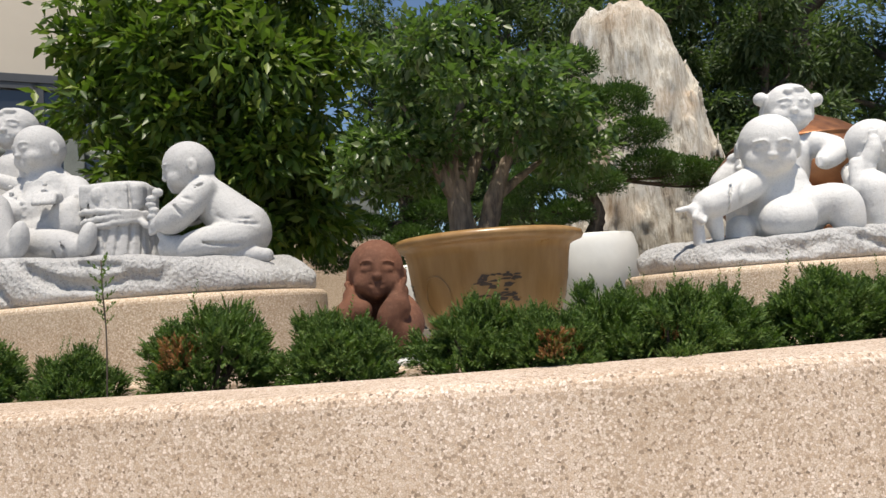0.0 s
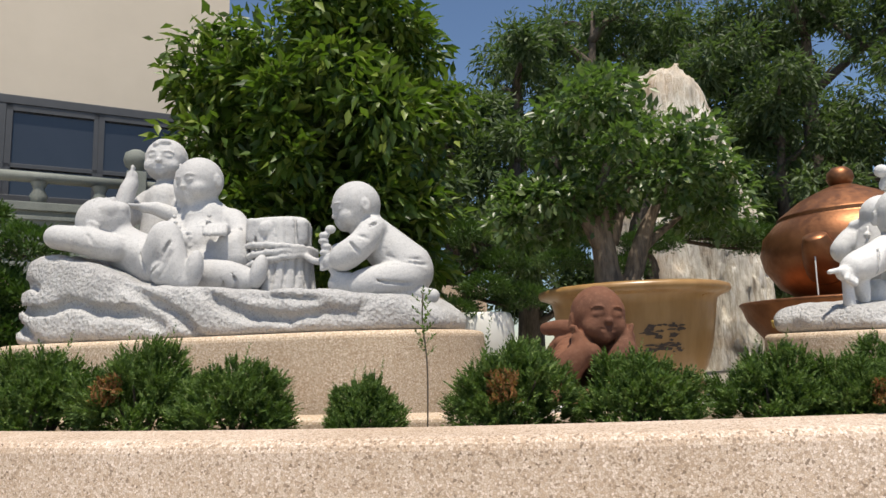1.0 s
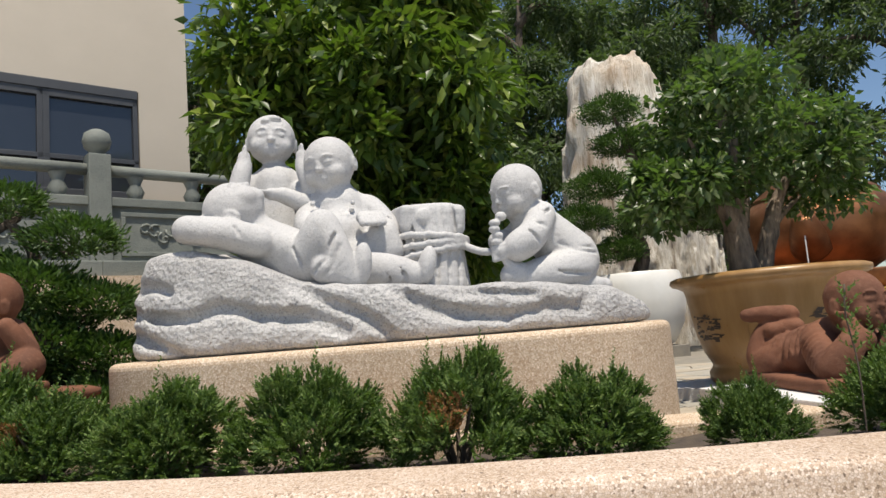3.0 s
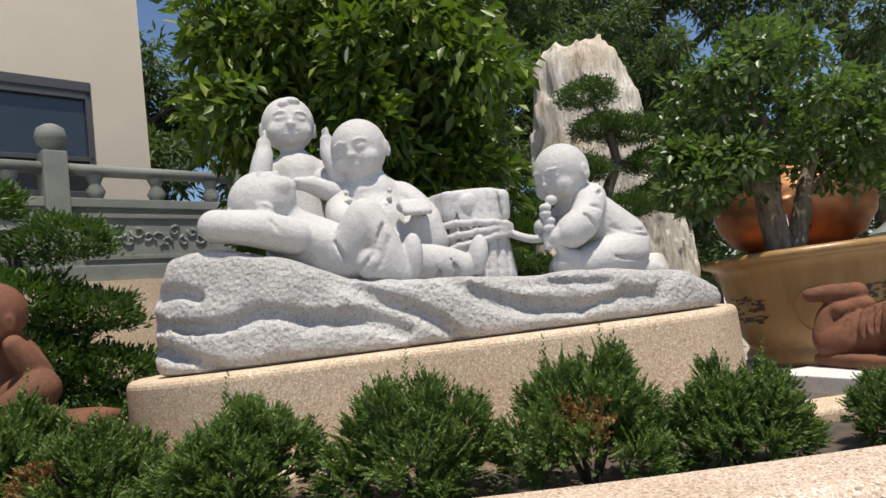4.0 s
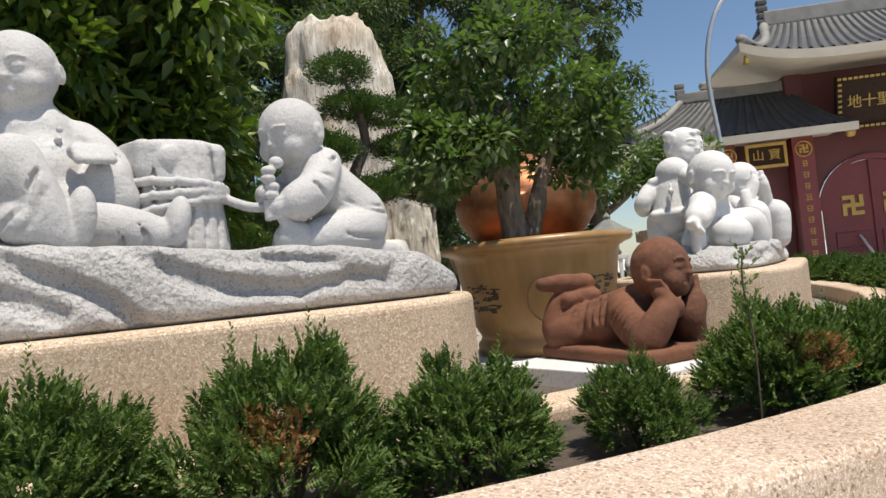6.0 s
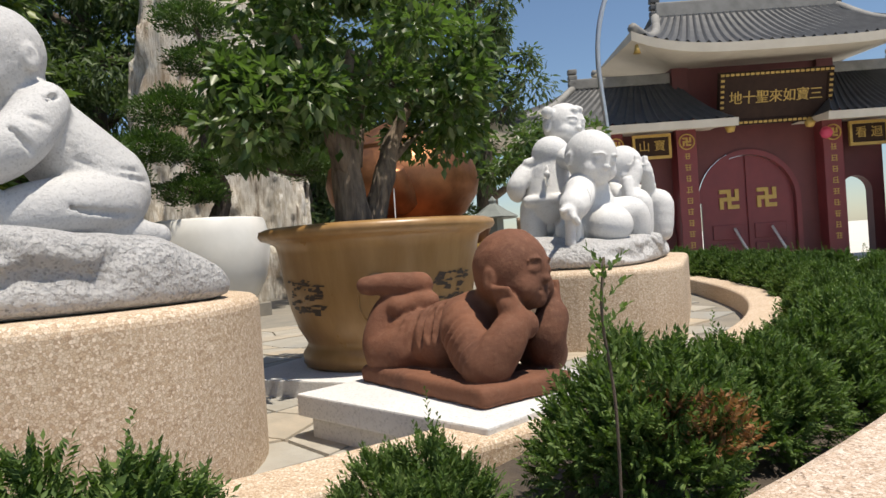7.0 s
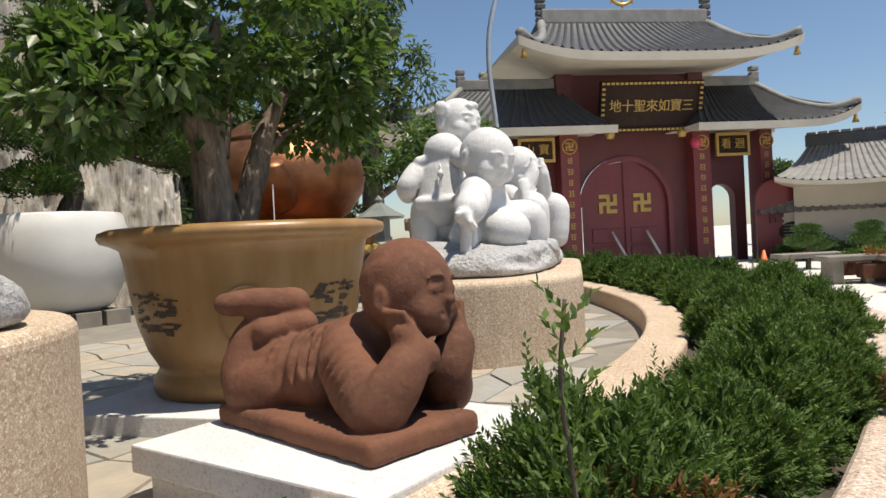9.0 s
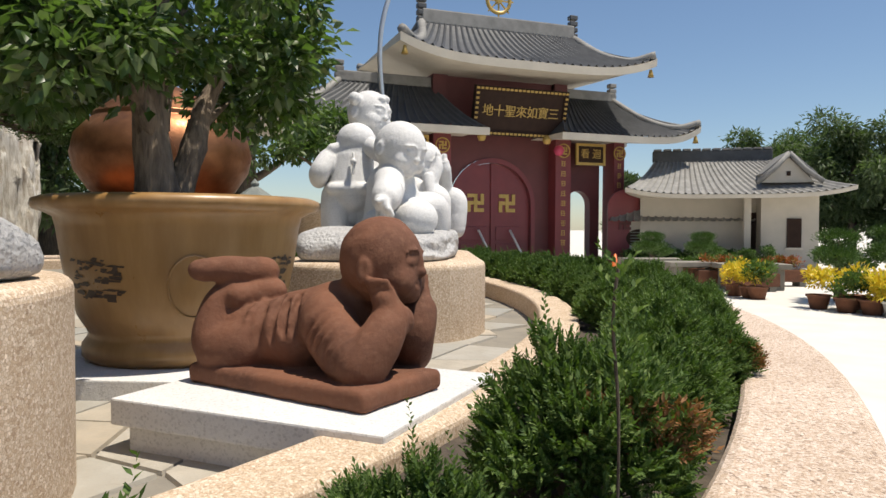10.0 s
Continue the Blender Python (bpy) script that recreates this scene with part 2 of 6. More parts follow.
def turned(profile, n=48, bm=None, m=None):
    """A turned body from (radius, height) pairs."""
    bm2 = bmesh.new()
    rings = []
    for r, z in profile:
        if r < 1e-5:
            rings.append([bm2.verts.new((0, 0, z))])
        else:
            rings.append([bm2.verts.new((r * math.cos(2 * math.pi * i / n), r * math.sin(2 * math.pi * i / n), z)) for i in range(n)])
    for a, b in zip(rings, rings[1:]):
        for i in range(n):
            j = (i + 1) % n
            if len(a) == 1 and len(b) > 1:
                bm2.faces.new((a[0], b[i], b[j]))
            elif len(b) == 1 and len(a) > 1:
                bm2.faces.new((a[i], a[j], b[0]))
            elif len(a) > 1:
                bm2.faces.new((a[i], a[j], b[j], b[i]))
    if m is not None:
        bm2.transform(m)
    return join(bm, bm2)


def tube(points, radii, n=8, bm=None, close=True):
    """A round tube along points, with a radius at each."""
    bm2 = bmesh.new()
    pts = [Vector(p) for p in points]
    rings = []
    up = Vector((0.3, 0.2, 1)).normalized()
    for i, p in enumerate(pts):
        d = (pts[min(i + 1, len(pts) - 1)] - pts[max(i - 1, 0)]).normalized()
        side = d.cross(up)
        if side.length < 0.05:
            side = d.cross(Vector((1, 0, 0)))
        side.normalize()
        other = side.cross(d)
        r = float(radii[i] if isinstance(radii, (list, tuple)) else radii)
        rings.append([bm2.verts.new(p + r * (math.cos(2 * math.pi * k / n) * side + math.sin(2 * math.pi * k / n) * other)) for k in range(n)])
    for a, b in zip(rings, rings[1:]):
        for k in range(n):
            bm2.faces.new((a[k], a[(k + 1) % n], b[(k + 1) % n], b[k]))
    if close:
        bm2.faces.new(rings[0][::-1])
        bm2.faces.new(rings[-1])
    return join(bm, bm2)


def smooth_line(points, n=6):
    """Catmull-Rom points through the given ones."""
    p = [Vector(q) for q in points]
    p = [2 * p[0] - p[1]] + p + [2 * p[-1] - p[-2]]
    out = []
    for i in range(1, len(p) - 2):
        for k in range(n):
            t = k / n
            out.append(0.5 * ((2 * p[i]) + (p[i + 1] - p[i - 1]) * t + (2 * p[i - 1] - 5 * p[i] + 4 * p[i + 1] - p[i + 2]) * t * t + (3 * p[i] - p[i - 1] - 3 * p[i + 1] + p[i + 2]) * t ** 3))
    out.append(p[-2])
    return out


def prism(outline, z0, z1, round_top=0.0, bm=None):
    """An upright prism over a plan outline, with a rounded top edge."""
    bm2 = bmesh.new()
    c = sum((Vector((*p, 0)) for p in outline), Vector()) / len(outline)
    levels = [(0.0, z0)]
    if round_top:
        levels += [(round_top * (1 - math.cos(a)), z1 - round_top * (1 - math.sin(a))) for a in (0, 0.4, 0.8, 1.2, math.pi / 2)]
    else:
        levels += [(0.0, z1)]
    rings = []
    for inset, z in levels:
        ring = []
        k = len(outline)
        for i in range(k):
            a, b = Vector(outline[i - 1]), Vector(outline[(i + 1) % k])
            t = (b - a).normalized()
            nrm = Vector((t.y, -t.x))
            if nrm.dot(Vector(outline[i]) - c.xy) < 0:
                nrm = -nrm
            q = Vector(outline[i]) - nrm * inset
            ring.append(bm2.verts.new((q.x, q.y, z)))
        rings.append(ring)
    for a, b in zip(rings, rings[1:]):
        for i in range(len(a)):
            bm2.faces.new((a[i], a[(i + 1) % len(a)], b[(i + 1) % len(a)], b[i]))
    bm2.faces.new(rings[-1])
    bm2.faces.new(rings[0][::-1])
    return join(bm, bm2)


# ---- carving: solid forms blended, cut and meshed ----


def ell(c, r, rot=(0, 0, 0)):
    R = np.array(Euler([radians(a) for a in rot]).to_matrix())
    c, r = np.array(c, float), np.array(r, float)

    def f(p):
        q = (p - c) @ R
        k0 = np.sqrt(((q / r) ** 2).sum(-1))
        k1 = np.sqrt(((q / (r * r)) ** 2).sum(-1)) + 1e-9
        return k0 * (k0 - 1) / k1

    m = r.max()
    return f, c - m, c + m


def cap(a, b, ra, rb=None):
    rb = ra if rb is None else rb
    a, b = np.array(a, float), np.array(b, float)
    d = b - a
    dd = (d * d).sum() + 1e-12

    def f(p):
        t = np.clip(((p - a) @ d) / dd, 0, 1)
        return np.sqrt(((p - a - t[..., None] * d) ** 2).sum(-1)) - (ra + (rb - ra) * t)

    m = max(ra, rb)
    return f, np.minimum(a, b) - m, np.maximum(a, b) + m


def slab_of(c, half, rot=(0, 0, 0), rnd=0.02):
    R = np.array(Euler([radians(a) for a in rot]).to_matrix())
    c, half = np.array(c, float), np.array(half, float)

    def f(p):
        q = np.abs((p - c) @ R) - half + rnd
        return np.sqrt((np.maximum(q, 0) ** 2).sum(-1)) + np.minimum(q.max(-1), 0) - rnd

    m = np.sqrt((half ** 2).sum())
    return f, c - m, c + m


def wave_noise(p, scale, seed, octaves=3):
    g = np.random.default_rng(seed)
    out = np.zeros(p.shape[:-1])
    amp = 1.0
    for o in range(octaves):
        for k in range(4):
            d = g.normal(size=3)
            d *= scale * (2 ** o) * (0.7 + 0.6 * g.random()) / np.linalg.norm(d)
            out += amp * np.sin(p @ d + g.random() * 6.28 + 1.3 * np.sin(p @ (d[[1, 2, 0]] * 0.7)))
        amp *= 0.5
    return out / 4


class Clay:
    def __init__(self, res=0.014):
        self.res, self.ops, self.wave = res, [], None

    def add(self, prim, k=0.03):
        self.ops.append((1, prim, k))
        return self

    def cut(self, prim, k=0.01):
        self.ops.append((-1, prim, k))
        return self

    def line(self, points, radii, k=0.03, sign=1):
        pts = smooth_line(points, 4)
        for i in range(len(pts) - 1):
            r0 = radii if isinstance(radii, float) else radii[0] + (radii[1] - radii[0]) * i / (len(pts) - 1)
            r1 = radii if isinstance(radii, float) else radii[0] + (radii[1] - radii[0]) * (i + 1) / (len(pts) - 1)
            self.ops.append((sign, cap(pts[i], pts[i + 1], r0, r1), k))
        return self

    def mesh(self, name, mat):
        h = self.res
        pos = [o for o in self.ops if o[0] > 0]
        lo = np.min([o[1][1] for o in pos], 0) - 4 * h
        hi = np.max([o[1][2] for o in pos], 0) + 4 * h
        n = np.ceil((hi - lo) / h).astype(int) + 1
        ax = [lo[i] + h * np.arange(n[i]) for i in range(3)]
        F = np.full(n, 0.5)
        for sign, (f, a, b), k in self.ops:
            pad = k + 3 * h
            i0 = np.clip(np.floor((a - pad - lo) / h).astype(int), 0, n)
            i1 = np.clip(np.ceil((b + pad - lo) / h).astype(int) + 1, 0, n)
            s = tuple(slice(u, v) for u, v in zip(i0, i1))
            if any(u >= v for u, v in zip(i0, i1)):
                continue
            P = np.stack(np.meshgrid(*[ax[i][s[i]] for i in range(3)], indexing="ij"), -1)
            d, e = f(P), F[s]
            if sign > 0:
                t = np.clip(0.5 + 0.5 * (d - e) / k, 0, 1)
                F[s] = d * (1 - t) + e * t - k * t * (1 - t)
            else:
                t = np.clip(0.5 - 0.5 * (e + d) / k, 0, 1)
                F[s] = e * (1 - t) - d * t + k * t * (1 - t)
        if self.wave:
            P = np.stack(np.meshgrid(*ax, indexing="ij"), -1)
            F = F + self.wave(P)
        v, q = surface_net(F, lo, h)
        return mesh_of(name, v, q, mat, True)


def surface_net(F, lo, h):
    """Quads round the zero level of a field on a grid."""
    S = F < 0
    n = np.array(F.shape) - 1
    total = np.zeros((*n, 3))
    count = np.zeros(n)
    corner = lambda A, i, j, k: A[i:i + n[0], j:j + n[1], k:k + n[2]]
    for a in range(3):
        for u in (0, 1):
            for w in (0, 1):
                o = [0, 0, 0]
                b, c = [x for x in range(3) if x != a]
                o[b], o[c] = u, w
                e = list(o)
                e[a] = 1
                f0, f1 = corner(F, *o), corner(F, *e)
                cross = (f0 < 0) != (f1 < 0)
                t = np.where(cross, f0 / np.where(cross, f0 - f1, 1), 0)
                for x in range(3):
                    total[..., x] += np.where(cross, (t if x == a else o[x]), 0)
                count += cross
    on = count > 0
    ids = np.full(n, -1)
    ids[on] = np.arange(on.sum())
    base = np.stack(np.nonzero(on), -1)
    verts = lo + h * (base + total[on] / count[on][:, None])
    quads = []
    for a in range(3):
        b, c = [(1, 2), (2, 0), (0, 1)][a]
        s0 = [slice(1, n[0]), slice(1, n[1]), slice(1, n[2])]
        s0[a] = slice(0, n[a])
        s1 = list(s0)
        s1[a] = slice(1, n[a] + 1)
        A, B = S[tuple(s0)], S[tuple(s1)]
        idx = np.stack(np.nonzero(A != B), -1)
        off = np.array([1, 1, 1])
        off[a] = 0
        cell = idx + off
        def at(db, dc):
            m = cell.copy()
            m[:, b] += db
            m[:, c] += dc
            return ids[m[:, 0], m[:, 1], m[:, 2]]
        q = np.stack([at(-1, -1), at(0, -1), at(0, 0), at(-1, 0)], -1)
        flip = ~A[tuple(idx.T)]
        q[flip] = q[flip][:, ::-1]
        quads.append(q)
    return verts.tolist(), np.concatenate(quads).tolist()

# ---- setting: plaza, planter walls, beds, paving ----
PLAZA_Z, WALL_Z, BED_Z, RIM_Z, FLOOR_Z = 0.30, 1.10, 0.98, 1.06, 0.88


def island_line():
    """The inner edge of the outer wall as a plan curve of slowly changing bend."""
    right, left = [], []
    for out, sign, bends in ((right, 1, ((5.5, 0.110), (10.5, 0.055), (22.0, 0.17))), (left, -1, ((10.0, 0.095), (20.0, 0.14)))):
        x, y, a, s = 0.1, 2.83, 0.0, 0.0
        while s < bends[-1][0]:
            k = next(b for e, b in bends if s < e)
            out.append((sign * s, Vector((x, y)), Vector((-sign * math.sin(a), math.cos(a)))))
            x, y, a, s = x + sign * 0.1 * math.cos(a), y + 0.1 * math.sin(a), a + 0.1 * k, s + 0.1
    return left[:0:-1] + right


LINE = island_line()


def on_line(s, inward):
    """The plan point s metres along the wall from its foremost point and so far inside its inner edge."""
    _, p, n = min(LINE, key=lambda e: abs(e[0] - s))
    return p + n * inward


def curb(name, a, b, z0, z1, rnd, mat, step=3):
    """A kerb wall between two offsets of the wall line, with rounded top edges."""
    prof = [(a, z0)] + [(a + rnd * (1 - math.cos(t)), z1 - rnd * (1 - math.sin(t))) for t in (0, 0.5, 1.0, 1.57)]
    prof += [(b - rnd * (1 - math.cos(t)), z1 - rnd * (1 - math.sin(t))) for t in (1.57, 1.0, 0.5, 0)] + [(b, z0)]
    verts, faces = [], []
    st = LINE[::step]
    for _, p, n in st:
        for off, z in prof:
            q = p + n * off
            verts.append((q.x, q.y, z))
    m = len(prof)
    for i in range(len(st) - 1):
        for k in range(m - 1):
            faces.append((i * m + k, (i + 1) * m + k, (i + 1) * m + k + 1, i * m + k + 1))
    return new(name, mesh_of(name, verts, faces, mat, False))


def ground():
    n = 60
    verts, faces = [], []
    for r in (0.0, 30.0, 120.0, 900.0):
        for i in range(n):
            verts.append((r * math.cos(2 * math.pi * i / n), r * math.sin(2 * math.pi * i / n) + 6, PLAZA_Z))
    for k in range(3):
        for i in range(n):
            j = (i + 1) % n
            faces.append((k * n + i, (k + 1) * n + i, (k + 1) * n + j, k * n + j) if k else (i, n + i, n + j))
    tagged(new("ground", mesh_of("ground", verts, faces, PLAZA)), "pale sunlit concrete plaza round the garden island", "ground", kind="structure")


ground()
tagged(curb("planter_wall", -0.43, 0.0, PLAZA_Z - 0.05, WALL_Z, 0.045, WASH_WALL), "pink pebble-wash retaining wall with rounded top", "wall", kind="structure")
tagged(curb("inner_rim", 0.86, 1.16, FLOOR_Z - 0.05, RIM_Z, 0.03, WASH), "low beige pebble-wash rim round the paved court", "wall", kind="structure")


def bed_and_court():
    st = LINE[::3]
    verts, faces = [], []
    for _, p, n in st:
        for off in (-0.02, 0.88):
            q = p + n * off
            verts.append((q.x, q.y, BED_Z + 0.02 * math.sin(7 * q.x)))
    for i in range(len(st) - 1):
        faces.append((2 * i, 2 * i + 2, 2 * i + 3, 2 * i + 1))
    tagged(new("soil_bed", mesh_of("soil_bed", verts, faces, SOIL)), "dry brown soil strip under the clipped shrubs", "soil", kind="structure")
    ring = [p + n * 1.12 for _, p, n in st]
    verts = [(q.x, q.y, FLOOR_Z - 0.012) for q in ring] + [(2.0, 14.0, FLOOR_Z - 0.012)]
    faces = [(i, i + 1, len(ring)) for i in range(len(ring) - 1)] + [(len(ring) - 1, 0, len(ring))]
    return tagged(new("court_floor", mesh_of("court_floor", verts, faces, MORTAR)), "court floor of irregular slate flagstones in mortar", "floor", kind="structure")


court = bed_and_court()


def rounded_plan(x0, x1, y0, y1, r, n=10):
    out = []
    for cx, cy, a0 in ((x1 - r, y0 + r, -90), (x1 - r, y1 - r, 0), (x0 + r, y1 - r, 90), (x0 + r, y0 + r, 180)):
        for i in range(n + 1):
            a = radians(a0 + 90 * i / n)
            out.append((cx + r * math.cos(a), cy + r * math.sin(a)))
    return out


def pill_plan(a, b, r, n=18):
    a, b = Vector(a), Vector(b)
    h = math.atan2(b.y - a.y, b.x - a.x)
    out = [(b.x + r * math.cos(h - math.pi / 2 + math.pi * i / n), b.y + r * math.sin(h - math.pi / 2 + math.pi * i / n)) for i in range(n + 1)]
    return out + [(a.x + r * math.cos(h + math.pi / 2 + math.pi * i / n), a.y + r * math.sin(h + math.pi / 2 + math.pi * i / n)) for i in range(n + 1)]


def plinth(name, plan, z0, z1, label):
    c = sum((Vector(p) for p in plan), Vector((0, 0))) / len(plan)
    ob = part(name, prism([(x - c.x, y - c.y) for x, y in plan], 0, z1 - z0, 0.045), WASH)
    ob.location = (c.x, c.y, z0)
    return tagged(ob, label, "plinth")


GROUP_A = pose(-2.95, 5.75, 0, 0, 0, -12.6)
plinth("sculpture_plinth", [tuple((GROUP_A @ Vector((x, y, 0))).xy) for x, y in rounded_plan(-1.95, 1.96, -1.12, 0.94, 1.0, 16)], FLOOR_Z - 0.02, 1.56, "beige pebble-wash plinth under the monks asleep on a boulder")
plinth("sculpture_plinth", pill_plan((2.16, 5.58), (4.3, 6.58), 0.85), FLOOR_Z - 0.02, 1.46, "round-ended beige pebble-wash plinth under the three children")

# ---- statues ----


def face(cl, c, r, R, hair=0):
    """A plain round child's head of radius r; R turns it (it looks along its own -y)."""
    c, R = Vector(c), R.to_3x3()
    at = lambda x, y, z: c + R @ Vector((x, y, z)) * r
    e = [math.degrees(a) for a in R.to_euler()]
    s = lambda *v: tuple(r * a for a in v)
    cl.add(ell(at(0, 0.05, 0.1), s(0.98, 1.02, 1.0), e), 0.02)
    cl.add(ell(at(0, -0.12, -0.28), s(0.88, 0.82, 0.72), e), 0.1 * r)
    for i in (-1, 1):
        cl.add(ell(at(0.40 * i, -0.60, -0.36), s(0.40, 0.34, 0.36), e), 0.12 * r)
        cl.add(ell(at(0.97 * i, 0.12, -0.14), s(0.13, 0.20, 0.30), e), 0.05 * r)
        cl.cut(ell(at(1.10 * i, 0.06, -0.12), s(0.06, 0.10, 0.17), e), 0.05 * r)
        cl.add(ell(at(0.36 * i, -0.83, 0.06), s(0.17, 0.10, 0.08), e), 0.08 * r)
        cl.line([at(0.58 * i, -0.84, -0.03), at(0.38 * i, -0.965, -0.07), at(0.17 * i, -0.96, -0.02)], 0.034 * r, 0.03 * r, -1)
        cl.line([at(0.60 * i, -0.80, 0.26), at(0.36 * i, -0.92, 0.34), at(0.14 * i, -0.95, 0.27)], 0.02 * r, 0.05 * r, 1)
    cl.add(ell(at(0, -0.99, -0.16), s(0.15, 0.13, 0.12), e), 0.08 * r)
    cl.add(ell(at(0, -0.95, 0.0), s(0.07, 0.08, 0.16), e), 0.08 * r)
    cl.add(ell(at(0, -0.72, -0.66), s(0.26, 0.24, 0.2), e), 0.15 * r)
    cl.add(ell(at(0, -0.93, -0.47), s(0.22, 0.09, 0.11), e), 0.08 * r)
    cl.line([at(-0.25, -0.93, -0.43), at(0, -1.03, -0.49), at(0.25, -0.93, -0.43)], 0.035 * r, 0.04 * r, -1)
    if hair:
        cl.add(ell(at(0.05, -0.66, 0.78), s(0.36, 0.22, 0.16), e), 0.05 * r)
        cl.add(ell(at(-0.2, -0.72, 0.66), s(0.22, 0.2, 0.14), e), 0.05 * r)
    return at


def turn(yaw=0, pitch=0, roll=0):
    return Euler((radians(pitch), radians(roll), radians(yaw))).to_matrix()


def palm(cl, wrist, tip, side, r=0.045):
    """A small plump open palm from wrist to tip, with finger ridges along side."""
    w, t, sd = Vector(wrist), Vector(tip), Vector(side).normalized()
    cl.add(cap(w, w.lerp(t, 0.5), r * 1.1, r * 0.95), 0.02)
    for i in (-1.5, -0.5, 0.5, 1.5):
        cl.add(cap(w.lerp(t, 0.4) + sd * i * r * 0.5, t + sd * i * r * 0.42, r * 0.34, r * 0.28), 0.006)


def put_statue(name, cl, base, mat, label, category="statue"):
    me = cl.mesh(name, mat)
    me.transform(Matrix.Translation(-Vector(base)))
    ob = new(name, me)
    ob.location = base
    return tagged(ob, label, category)


def folds(cl, lines, r=0.012, k=0.012):
    for ln in lines:
        cl.line(ln, r, k, -1)


def monks_group():
    # sleeping monk
    cl = Clay(0.0105)
    f = Vector((0.30, -0.22, 0.93)).normalized()
    up = Vector((-0.93, 0.05, 0.33))
    x = (-f).cross(up).normalized()
    R = Matrix((x, -f, x.cross(-f))).transposed()
    face(cl, (-4.0, 5.38, 2.52), 0.19, R)
    cl.add(cap((-3.86, 5.42, 2.32), (-3.48, 5.42, 2.08), 0.17, 0.20), 0.05)
    cl.add(ell((-3.66, 5.40, 2.24), (0.22, 0.19, 0.14), (0, 25, 0)), 0.05)
    cl.line([(-3.86, 5.24, 2.28), (-4.08, 5.18, 2.34), (-4.29, 5.24, 2.38)], (0.105, 0.085), 0.03)
    cl.line([(-4.29, 5.24, 2.38), (-4.2, 5.38, 2.40), (-4.02, 5.48, 2.40)], (0.085, 0.07), 0.03)
    cl.line([(-3.52, 5.30, 2.12), (-3.46, 5.22, 2.26), (-3.43, 5.18, 2.36)], (0.14, 0.095), 0.05)
    cl.line([(-3.43, 5.18, 2.36), (-3.36, 5.14, 2.20), (-3.30, 5.12, 2.02)], (0.095, 0.085), 0.03)
    cl.add(cap((-3.42, 5.14, 2.06), (-3.26, 5.12, 1.98), 0.10, 0.07), 0.03)
    cl.add(ell((-3.19, 5.12, 2.08), (0.065, 0.075, 0.145), (0, 8, 0)), 0.015)
    cl.line([(-3.45, 5.40, 2.06), (-3.1, 5.36, 2.06), (-2.84, 5.28, 2.0)], (0.14, 0.095), 0.04)
    cl.add(ell((-2.74, 5.24, 2.06), (0.062, 0.08, 0.135), (0, 14, 0)), 0.015)
    folds(cl, [[(-3.98, 5.10, 2.36), (-3.9, 5.08, 2.24), (-3.80, 5.10, 2.14)], [(-3.94, 5.12, 2.42), (-3.84, 5.1, 2.30), (-3.74, 5.14, 2.2)],
               [(-3.62, 5.2, 2.22), (-3.58, 5.16, 2.1), (-3.6, 5.2, 1.98)], [(-3.36, 5.07, 2.28), (-3.42, 5.05, 2.14), (-3.52, 5.1, 2.02)],
               [(-3.33, 5.04, 2.2), (-3.38, 5.03, 2.08), (-3.46, 5.06, 1.98)], [(-3.05, 5.25, 2.08), (-3.0, 5.24, 2.0), (-3.02, 5.26, 1.93)], [(-2.93, 5.22, 2.05), (-2.9, 5.2, 1.98), (-2.92, 5.24, 1.92)]])
    put_statue("monk_statue", cl, (-3.6, 5.35, 1.95), GRANITE, "pale granite statue of a child monk asleep on the boulder")
    # laughing child with raised palms
    cl = Clay(0.0105)
    face(cl, (-3.76, 5.98, 3.11), 0.185, turn(2, 2, 3), 1)
    cl.add(cap((-3.74, 5.98, 2.74), (-3.74, 5.98, 2.2), 0.19, 0.26), 0.06)
    cl.add(cap((-3.9, 5.96, 2.74), (-3.58, 5.96, 2.74), 0.10), 0.05)
    for sx, hx in ((-3.92, -3.955), (-3.54, -3.53)):
        d = -1 if sx < -3.73 else 1
        cl.line([(sx, 5.94, 2.72), (sx + 0.13 * d, 5.82, 2.56), (sx + 0.09 * d, 5.70, 2.62)], (0.085, 0.075), 0.03)
        cl.line([(sx + 0.09 * d, 5.70, 2.62), (hx + 0.02 * d, 5.71, 2.78), (hx, 5.73, 2.86)], (0.075, 0.05), 0.02)
        palm(cl, (hx, 5.73, 2.85), (hx - 0.01 * d, 5.74, 3.0), (0.25, -1, 0), 0.048)
    folds(cl, [[(-3.85, 5.8, 2.7), (-3.76, 5.74, 2.5), (-3.7, 5.74, 2.3)], [(-3.62, 5.8, 2.7), (-3.7, 5.74, 2.5), (-3.72, 5.74, 2.3)]])
    palm(cl, (-3.68, 5.60, 2.60), (-3.86, 5.52, 2.61), (0, -1, 0.3), 0.045)
    cl.line([(-3.56, 5.86, 2.68), (-3.5, 5.68, 2.54), (-3.68, 5.6, 2.6)], (0.08, 0.055), 0.02)
    put_statue("child_statue", cl, (-3.74, 5.98, 1.95), GRANITE, "pale granite statue of a laughing child with palms beside its cheeks").location.z += 0.06
    # sitting monk with beads
    cl = Clay(0.0105)
    face(cl, (-3.34, 5.64, 2.88), 0.19, turn(-30, 12, -4))
    cl.add(cap((-3.30, 5.70, 2.56), (-3.26, 5.68, 2.22), 0.20, 0.27), 0.06)
    cl.add(cap((-3.45, 5.68, 2.57), (-3.10, 5.70, 2.56), 0.10), 0.05)
    cl.add(ell((-3.28, 5.56, 2.34), (0.20, 0.16, 0.18)), 0.05)
